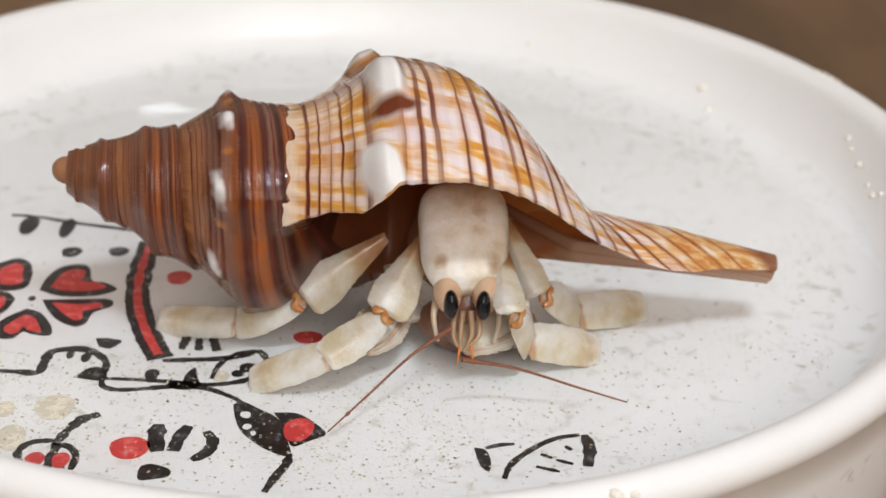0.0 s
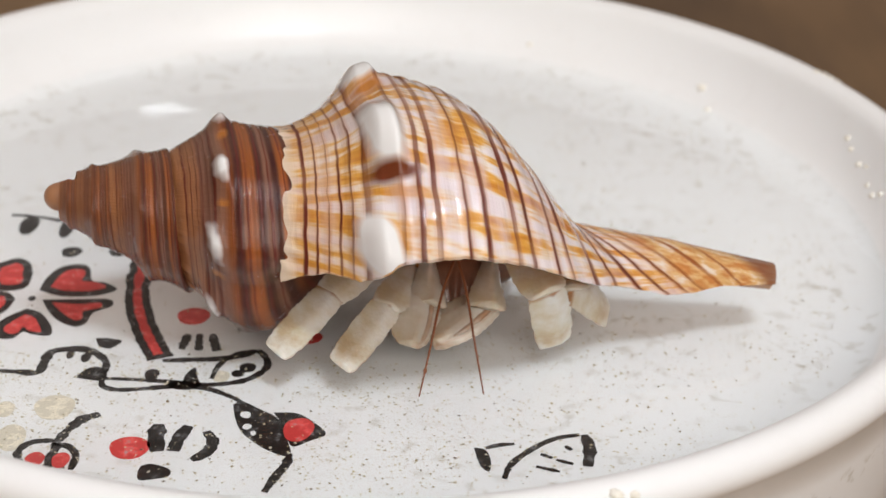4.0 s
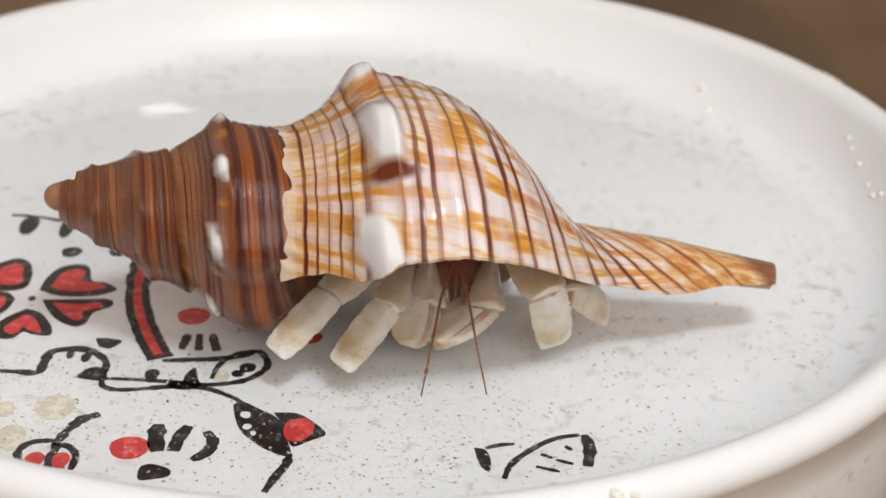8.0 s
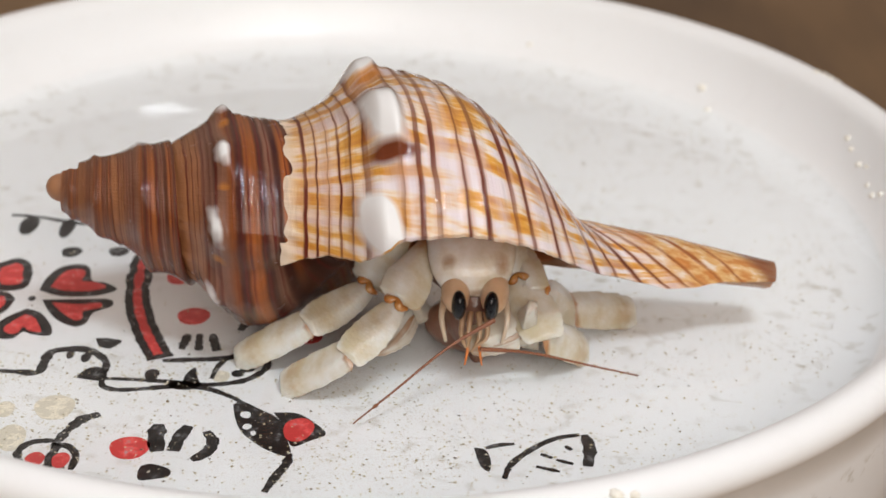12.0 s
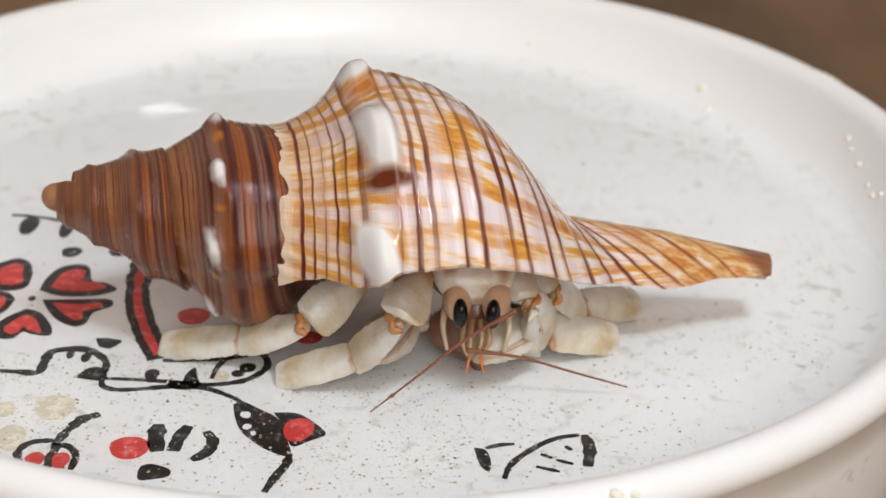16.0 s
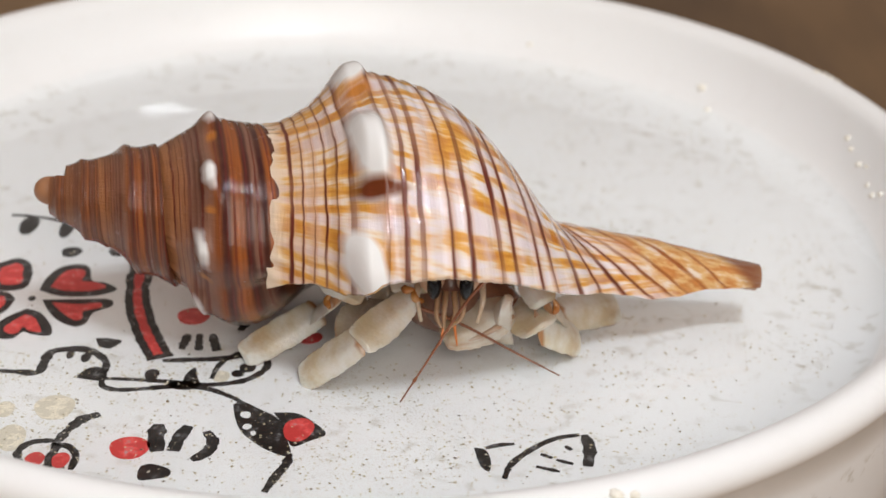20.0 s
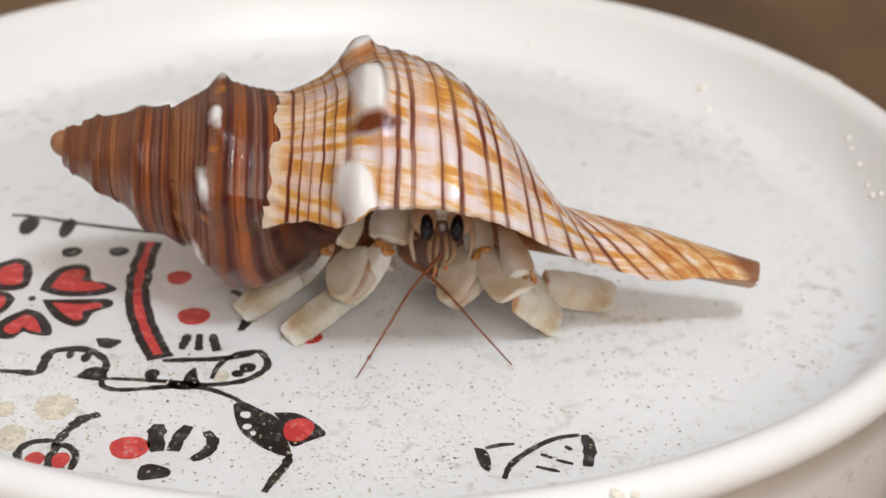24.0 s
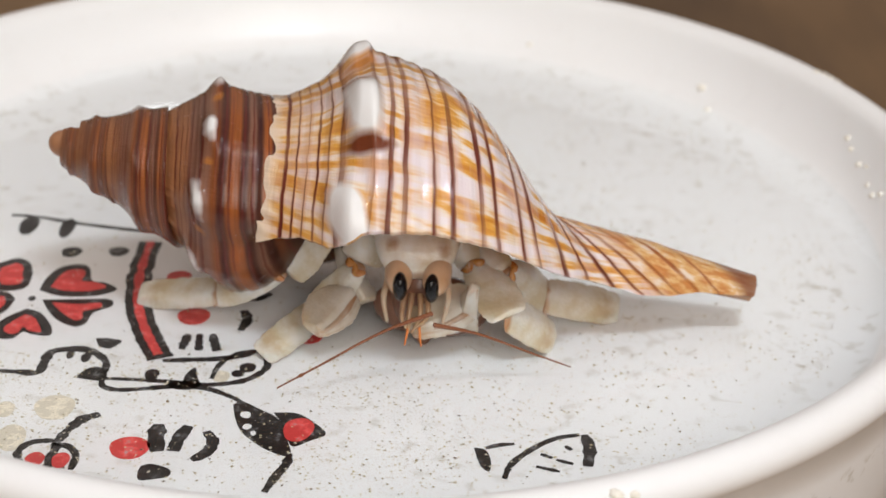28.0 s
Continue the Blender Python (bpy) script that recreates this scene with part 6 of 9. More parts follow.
    walk(limbs["LR", 2], [
        (0, pose(-0.01937, 0.00518, -0.00580, -41.1, 8.3, 163.8)), (0.3, pose(-0.01937, 0.00518, -0.00580, -41.1, 8.3, 163.8)), (0.5, pose(-0.01028, -0.00855, -0.00200, -25.5, 15.6, -129.1)),
        (1, pose(-0.01077, -0.00878, -0.00240, -24.9, 12.6, -127.1)), (1.5, pose(-0.01376, 0.00023, -0.00490, -46.2, 27.4, 169.9)),
        (2, pose(-0.01755, 0.00547, -0.00500, -42.5, 14.6, 154.9)), (2.5, pose(-0.01627, 0.00511, -0.00360, -46.9, 26.8, 153.6)), (2.7, pose(-0.01627, 0.00511, -0.00360, -46.9, 26.8, 153.6)),
        (3, pose(-0.01016, -0.00747, -0.00170, -22.4, 18.1, -124.0)), (3.5, pose(-0.01021, -0.00737, -0.00180, -22.4, 17.1, -123.8)),
        (5, pose(-0.01021, -0.00737, -0.00180, -22.4, 17.1, -123.8)), (7, pose(-0.01021, -0.00737, -0.00180, -22.4, 17.1, -123.8)),
        (9, pose(-0.01021, -0.00737, -0.00180, -22.4, 17.1, -123.8)), (11, pose(-0.01026, -0.00746, -0.00180, -22.8, 17.2, -124.5)),
        (11.5, pose(-0.01176, 0.00263, -0.00540, -29.9, 22.9, -139.1)), (12, pose(-0.01350, 0.00072, -0.00290, -47.6, 33.3, 173.9)),
        (12.5, pose(-0.01791, 0.00518, -0.00590, -41.3, 7.4, 170.5)), (13.2, pose(-0.01791, 0.00518, -0.00590, -41.3, 7.4, 170.5)),
        (14.5, pose(-0.00959, -0.00806, -0.00080, -26.9, 3.1, -127.3)), (15, pose(-0.01336, -0.00302, -0.00419, -55.8, 4.4, -148.3)),
        (15.5, pose(-0.01877, 0.00196, -0.00470, -43.3, 17.2, 166.6)), (16, pose(-0.01940, 0.00251, -0.00500, -42.6, 14.7, 165.5)),
        (16.5, pose(-0.01863, 0.00489, -0.00470, -43.2, 17.1, 167.5)), (17, pose(-0.01836, 0.00952, -0.00490, -42.8, 15.4, 166.7)),
        (17.5, pose(-0.01805, 0.00260, -0.00590, -43.6, 18.9, 169.2)), (18, pose(-0.02019, 0.00350, -0.00460, -43.4, 18.0, 168.3)),
        (18.5, pose(-0.01840, 0.00774, -0.00430, -43.8, 20.4, 172.1)), (18.8, pose(-0.01840, 0.00774, -0.00430, -43.8, 20.4, 172.1)), (19, pose(-0.01021, -0.00715, -0.00120, -40.1, 50.9, -154.1)),
        (19.5, pose(-0.00919, -0.00797, -0.00150, -27.4, -2.3, -125.4)), (20, pose(-0.01119, 0.00524, -0.00620, -33.1, 16.7, -145.6)),
        (20.5, pose(-0.01570, 0.00307, -0.00450, -43.6, 18.7, 167.7)), (21, pose(-0.01860, 0.00858, -0.00610, -40.8, 6.0, 169.3)), (21.1, pose(-0.01860, 0.00858, -0.00610, -40.8, 6.0, 169.3)), (21.35, pose(-0.00717, -0.00929, -0.00160, -27.4, -3.1, -125.0)),
        (21.5, pose(-0.00717, -0.00929, -0.00160, -27.4, -3.1, -125.0)), (22.2, pose(-0.00754, -0.00930, -0.00160, -27.4, -3.1, -125.0)),
        (23.5, pose(-0.01109, -0.01023, -0.00250, -25.1, 8.7, -126.2)), (24, pose(-0.01289, 0.00381, -0.00720, -26.2, 8.6, -128.3)),
        (24.5, pose(-0.01432, 0.00611, -0.00530, -42.1, 12.2, 173.2)), (25, pose(-0.01823, 0.01205, -0.00610, -41.0, 6.0, 172.6)), (25.1, pose(-0.01823, 0.01205, -0.00610, -41.0, 6.0, 172.6)), (25.35, pose(-0.01025, -0.00566, -0.00430, -19.6, -2.4, -113.4)),
        (25.5, pose(-0.01025, -0.00566, -0.00430, -19.6, -2.4, -113.4)), (26, pose(-0.01063, -0.00541, -0.00420, -19.3, -1.6, -113.2)),
        (27, pose(-0.01097, -0.00582, -0.00400, -20.9, -0.0, -116.1)), (27.5, pose(-0.01374, 0.00539, -0.00610, -43.0, 17.1, 171.7)),
        (28, pose(-0.01799, 0.00627, -0.00560, -41.6, 9.8, 172.5)),
    ])
    walk(limbs["RF", 0], [
        (0, pose(0.00356, -0.00203, 0.00000, -6.8, -16.9, 95.1)), (0.3, pose(0.00356, -0.00203, 0.00000, -6.8, -16.9, 95.1)), (0.5, pose(0.00397, -0.00505, -0.00050, -23.7, -26.2, 111.4)),
        (1, pose(0.00370, -0.00529, -0.00090, -18.5, -30.0, 107.2)), (1.5, pose(0.00385, 0.00632, -0.00500, -76.7, -82.0, 170.3)),
        (2, pose(0.00293, -0.00081, 0.00090, -2.6, -13.9, 83.8)), (2.5, pose(0.00364, 0.00018, 0.00010, -9.2, -23.1, 89.6)), (2.7, pose(0.00364, 0.00018, 0.00010, -9.2, -23.1, 89.6)),
        (3, pose(0.00475, -0.00446, 0.00150, -48.6, -7.4, 129.6)), (3.5, pose(0.00474, -0.00465, 0.00160, -48.4, -5.7, 127.7)),
        (5, pose(0.00474, -0.00465, 0.00160, -48.4, -5.7, 127.7)), (7, pose(0.00474, -0.00465, 0.00160, -48.4, -5.7, 127.7)),
        (9, pose(0.00474, -0.00465, 0.00160, -48.4, -5.7, 127.7)), (11, pose(0.00474, -0.00464, 0.00160, -48.4, -5.8, 127.7)),
        (11.5, pose(0.00329, 0.00272, -0.00380, -6.7, -59.2, 97.4)), (12, pose(0.00357, 0.00528, -0.00050, -29.1, -65.0, 122.4)),
        (12.5, pose(0.00378, -0.00209, 0.00010, -8.9, -16.1, 96.5)), (13.2, pose(0.00378, -0.00209, 0.00010, -8.9, -16.1, 96.5)),
        (14.5, pose(0.00642, -0.00347, 0.00070, -30.9, -45.7, 123.5)), (15, pose(0.00391, 0.00066, 0.00030, -13.3, -21.2, 100.8)),
        (15.5, pose(0.00391, 0.00066, 0.00030, -13.3, -21.2, 100.8)), (16, pose(0.00400, 0.00195, -0.00010, -16.0, -29.9, 104.8)),
        (16.5, pose(0.00468, 0.00100, -0.00050, -20.7, -28.1, 108.9)), (17, pose(0.00490, 0.00312, -0.00060, -30.5, -38.8, 121.8)),
        (17.5, pose(0.00435, -0.00168, -0.00080, -13.0, -22.2, 100.7)), (18, pose(0.00393, -0.00032, 0.00100, -13.5, -13.0, 99.4)),
        (18.5, pose(0.00436, 0.00010, 0.00010, -16.9, -20.8, 103.7)), (18.8, pose(0.00436, 0.00010, 0.00010, -16.9, -20.8, 103.7)), (18.867, pose(0.00395, -0.00124, 0.00077, 13.5, -28.0, 41.4)), (18.933, pose(0.00354, -0.00258, 0.00143, 34.6, -7.5, -14.7)), (19, pose(0.00313, -0.00392, 0.00210, 30.6, 20.7, -64.6)),
        (19.167, pose(0.00428, -0.00442, -0.00200, 42.8, -13.0, -18.0)), (19.333, pose(0.00544, -0.00492, -0.00260, 22.0, -44.1, 38.1)), (19.5, pose(0.00659, -0.00542, 0.00030, -25.8, -38.5, 116.4)), (20, pose(0.00460, 0.00611, -0.00500, -72.0, -76.3, 167.7)),
        (20.5, pose(0.00406, -0.00191, 0.00100, -13.0, -10.7, 98.5)), (20.75, pose(0.00420, 0.00284, -0.00130, -23.1, -49.8, 118.9)), (21, pose(0.00434, 0.00759, -0.00360, -100.6, -70.5, -155.5)), (21.1, pose(0.00434, 0.00759, -0.00360, -100.6, -70.5, -155.5)), (21.35, pose(0.00858, -0.00676, 0.00020, -39.1, -33.4, 130.8)),
        (21.5, pose(0.00858, -0.00676, 0.00020, -39.1, -33.4, 130.8)), (22.2, pose(0.00821, -0.00676, 0.00020, -36.8, -34.4, 128.3)),
        (23.5, pose(0.00394, -0.01133, 0.00210, -47.8, -23.1, 139.2)), (24, pose(0.00344, -0.00001, -0.00290, -5.6, -40.0, 95.6)),
        (24.5, pose(0.00455, 0.00667, -0.00280, -76.1, -67.8, 179.7)), (25, pose(0.00476, -0.00161, 0.00070, -17.7, -12.4, 106.3)), (25.1, pose(0.00476, -0.00161, 0.00070, -17.7, -12.4, 106.3)), (25.35, pose(0.00652, -0.00724, -0.00060, -52.0, -26.2, 147.2)),
        (25.5, pose(0.00652, -0.00724, -0.00060, -52.0, -26.2, 147.2)), (26, pose(0.00639, -0.00661, -0.00080, -53.0, -30.3, 150.3)),
        (27, pose(0.00608, -0.00785, 0.00010, -47.0, -20.8, 136.8)), (27.5, pose(0.00502, 0.00533, -0.00350, -55.4, -67.6, 152.1)),
        (28, pose(0.00428, 0.00536, -0.00090, -45.5, -56.2, 145.8)),
    ])
    walk(limbs["RF", 1], [
        (0, pose(0.00356, -0.00203, 0.00000, 81.8, 49.5, 64.6)), (0.3, pose(0.00356, -0.00203, 0.00000, 81.8, 49.5, 64.6)), (0.4, pose(0.00376, -0.00354, -0.00025, 29.4, 35.8, -16.3)), (0.5, pose(0.00397, -0.00505, -0.00050, 23.3, -3.8, -61.9)),
        (1, pose(0.00370, -0.00529, -0.00090, 24.7, -3.7, -59.8)), (1.5, pose(0.00385, 0.00632, -0.00500, 24.6, -11.4, -64.1)),
        (1.75, pose(0.00339, 0.00276, -0.00205, 30.3, 30.0, -25.2)), (2, pose(0.00293, -0.00081, 0.00090, 79.5, 50.5, 46.3)), (2.5, pose(0.00364, 0.00018, 0.00010, 85.6, 51.1, 54.0)), (2.7, pose(0.00364, 0.00018, 0.00010, 85.6, 51.1, 54.0)),
        (2.85, pose(0.00419, -0.00214, 0.00080, 32.9, 44.3, -21.6)), (3, pose(0.00475, -0.00446, 0.00150, 18.7, 11.1, -63.7)), (3.5, pose(0.00474, -0.00465, 0.00160, 18.8, 11.2, -63.7)),
        (5, pose(0.00474, -0.00465, 0.00160, 18.8, 11.2, -63.7)), (7, pose(0.00474, -0.00465, 0.00160, 18.8, 11.2, -63.7)),
        (9, pose(0.00474, -0.00465, 0.00160, 18.8, 11.2, -63.7)), (11, pose(0.00474, -0.00464, 0.00160, 18.8, 11.2, -63.7)),
        (11.5, pose(0.00329, 0.00272, -0.00380, 20.1, -4.6, -66.8)), (12, pose(0.00357, 0.00528, -0.00050, 14.6, 25.7, -68.0)),
        (12.25, pose(0.00367, 0.00160, -0.00020, 33.4, 52.7, -15.8)), (12.5, pose(0.00378, -0.00209, 0.00010, 83.0, 50.0, 63.7)), (13.2, pose(0.00378, -0.00209, 0.00010, 83.0, 50.0, 63.7)),
        (14.5, pose(0.00642, -0.00347, 0.00070, 61.2, 41.8, 44.2)), (14.75, pose(0.00556, -0.00024, -0.00084, 32.2, 39.6, -22.3)), (15, pose(0.00470, 0.00298, -0.00237, 21.6, 19.5, -74.9)),
        (15.25, pose(0.00430, 0.00182, -0.00104, 33.7, 47.4, -23.9)), (15.5, pose(0.00391, 0.00066, 0.00030, 79.0, 50.1, 55.0)), (16, pose(0.00400, 0.00195, -0.00010, 83.3, 52.7, 52.0)),
        (16.5, pose(0.00468, 0.00100, -0.00050, 78.9, 49.2, 59.9)), (17, pose(0.00490, 0.00312, -0.00060, 67.7, 45.0, 62.7)),
        (17.5, pose(0.00435, -0.00168, -0.00080, 72.2, 47.2, 54.2)), (18, pose(0.00393, -0.00032, 0.00100, 74.7, 48.0, 56.9)),
        (18.5, pose(0.00436, 0.00010, 0.00010, 77.1, 49.1, 56.1)), (18.8, pose(0.00436, 0.00010, 0.00010, 77.1, 49.1, 56.1)), (18.9, pose(0.00511, -0.00483, -0.00020, 39.6, 41.4, -16.3)), (19, pose(0.00587, -0.00976, -0.00050, 32.3, 15.0, -65.1)),
        (19.5, pose(0.00659, -0.00542, 0.00030, 6.6, -0.0, -82.3)), (20, pose(0.00460, 0.00611, -0.00500, 22.3, -3.8, -63.4)),
        (20.25, pose(0.00433, 0.00210, -0.00200, 29.8, 36.6, -23.6)), (20.5, pose(0.00406, -0.00191, 0.00100, 84.6, 52.7, 54.2)), (20.75, pose(0.00420, 0.00284, -0.00130, 27.2, 41.3, -25.4)), (21, pose(0.00434, 0.00759, -0.00360, 16.2, 2.9, -65.5)), (21.1, pose(0.00434, 0.00759, -0.00360, 16.2, 2.9, -65.5)), (21.35, pose(0.00858, -0.00676, 0.00020, 6.7, -0.9, -82.3)),
        (21.5, pose(0.00858, -0.00676, 0.00020, 6.7, -0.9, -82.3)), (22.2, pose(0.00821, -0.00676, 0.00020, 6.7, -0.9, -82.3)),
        (23.5, pose(0.00394, -0.01133, 0.00210, 19.6, 24.4, -59.8)), (24, pose(0.00344, -0.00001, -0.00290, 20.4, 8.3, -61.8)),
        (24.5, pose(0.00455, 0.00667, -0.00280, 19.4, 4.7, -60.5)), (24.75, pose(0.00466, 0.00253, -0.00105, 29.4, 40.8, -16.9)), (25, pose(0.00476, -0.00161, 0.00070, 82.0, 50.8, 61.7)), (25.1, pose(0.00476, -0.00161, 0.00070, 82.0, 50.8, 61.7)), (25.225, pose(0.00564, -0.00443, 0.00005, 17.4, 43.4, -32.1)), (25.35, pose(0.00652, -0.00724, -0.00060, 8.8, 0.9, -79.5)),
        (25.5, pose(0.00652, -0.00724, -0.00060, 8.8, 0.9, -79.5)), (26, pose(0.00639, -0.00661, -0.00080, 9.2, -0.9, -79.4)),
        (27, pose(0.00608, -0.00785, 0.00010, 6.0, 11.3, -82.0)), (27.5, pose(0.00502, 0.00533, -0.00350, 14.4, 2.8, -72.1)),
        (28, pose(0.00428, 0.00536, -0.00090, 19.8, 15.9, -57.0)),
    ])
    walk(limbs["RF", 2], [
        (0, pose(0.00528, 0.00160, -0.00470, 43.6, 18.7, 22.5)), (0.3, pose(0.00528, 0.00160, -0.00470, 43.6, 18.7, 22.5)), (0.4, pose(0.00546, -0.00161, -0.00300, 33.8, 18.5, -25.4)), (0.5, pose(0.00564, -0.00482, -0.00130, 27.5, 11.5, -71.9)),
        (1, pose(0.00564, -0.00482, -0.00130, 27.5, 11.5, -71.9)), (1.25, pose(0.00605, -0.00193, -0.00255, 32.0, 34.9, -16.7)), (1.5, pose(0.00646, 0.00095, -0.00380, 61.2, 41.8, 55.0)),
        (2, pose(0.00555, 0.00194, -0.00370, 44.7, 27.8, 40.3)), (2.5, pose(0.00586, 0.00325, -0.00460, 42.8, 19.7, 25.4)), (2.7, pose(0.00586, 0.00325, -0.00460, 42.8, 19.7, 25.4)),
        (3, pose(0.00745, -0.00993, 0.00030, 138.2, 64.6, 71.2)), (3.5, pose(0.00743, -0.01011, 0.00040, 130.3, 66.3, 64.7)),
        (5, pose(0.00743, -0.01011, 0.00040, 130.3, 66.3, 64.7)), (7, pose(0.00743, -0.01011, 0.00040, 130.3, 66.3, 64.7)),
        (9, pose(0.00743, -0.01011, 0.00040, 126.9, 65.9, 62.9)), (11, pose(0.00743, -0.01010, 0.00040, 126.9, 65.9, 62.9)),
        (11.5, pose(0.00571, -0.00294, -0.00330, 74.9, 48.5, 53.9)), (12, pose(0.00567, 0.00008, -0.00320, 50.7, 33.2, 45.1)),
        (12.5, pose(0.00549, 0.00136, -0.00450, 44.1, 20.4, 26.0)), (13.2, pose(0.00549, 0.00136, -0.00450, 44.1, 20.4, 26.0)),
        (13.85, pose(0.00760, 0.00054, -0.00395, 21.7, 16.0, -28.4)), (14.5, pose(0.00971, -0.00028, -0.00340, 11.8, -3.4, -76.8)), (15, pose(0.00536, 0.00035, -0.00312, 37.2, 13.7, -60.6)),
        (15.25, pose(0.00576, 0.00212, -0.00376, 39.1, 18.8, -16.9)), (15.5, pose(0.00616, 0.00388, -0.00440, 44.3, 21.2, 28.0)), (16, pose(0.00625, 0.00483, -0.00490, 42.8, 16.7, 23.5)),
        (16.5, pose(0.00668, 0.00443, -0.00510, 41.9, 14.9, 26.0)), (17, pose(0.00687, 0.00694, -0.00490, 41.7, 16.9, 32.2)),
        (17.5, pose(0.00678, 0.00169, -0.00530, 45.2, 25.8, 40.2)), (18, pose(0.00614, 0.00307, -0.00350, 48.1, 30.1, 43.2)),
        (18.5, pose(0.00658, 0.00341, -0.00450, 40.9, 20.3, 43.0)), (18.8, pose(0.00658, 0.00341, -0.00450, 40.9, 20.3, 43.0)), (19, pose(0.00662, -0.01081, -0.00145, 60.4, -2.7, -28.9)),
        (19.25, pose(0.00701, -0.01112, -0.00057, 47.3, 10.6, 10.2)), (19.5, pose(0.00740, -0.01144, 0.00030, 45.5, 29.1, 49.5)), (20, pose(0.00732, 0.00070, -0.00460, 50.1, 33.2, 48.1)),
        (20.5, pose(0.00620, 0.00106, -0.00380, 44.6, 27.0, 46.4)), (21, pose(0.00681, 0.00214, -0.00390, 46.7, 26.2, 34.2)), (21.1, pose(0.00681, 0.00214, -0.00390, 46.7, 26.2, 34.2)), (21.35, pose(0.00940, -0.01284, 0.00030, 45.1, 28.9, 50.2)),
        (21.5, pose(0.00940, -0.01284, 0.00030, 45.1, 28.9, 50.2)), (22.2, pose(0.00903, -0.01283, 0.00030, 45.1, 28.9, 50.2)),
        (23.5, pose(0.00683, -0.01629, -0.00050, 67.3, 46.4, 41.9)), (24, pose(0.00634, -0.00543, -0.00380, 59.9, 41.6, 37.3)),
        (24.5, pose(0.00752, 0.00141, -0.00330, 50.3, 32.0, 43.2)), (25, pose(0.00658, 0.00178, -0.00400, 46.0, 25.1, 35.3)), (25.1, pose(0.00658, 0.00178, -0.00400, 46.0, 25.1, 35.3)), (25.225, pose(0.00720, -0.00284, -0.00234, 29.3, 26.5, -22.7)), (25.35, pose(0.00782, -0.00746, -0.00069, 19.1, 14.7, -77.0)),
        (25.5, pose(0.00782, -0.00746, -0.00069, 19.1, 14.7, -77.0)), (26, pose(0.00782, -0.00746, -0.00069, 19.1, 14.7, -77.0)),
        (27, pose(0.00680, -0.00788, -0.00143, 21.8, 14.3, -74.2)), (27.25, pose(0.00685, -0.00418, -0.00262, 30.4, 37.2, -21.5)), (27.5, pose(0.00690, -0.00049, -0.00380, 61.2, 41.7, 47.2)),
        (28, pose(0.00753, 0.00036, -0.00260, 57.3, 39.2, 41.5)),
    ])
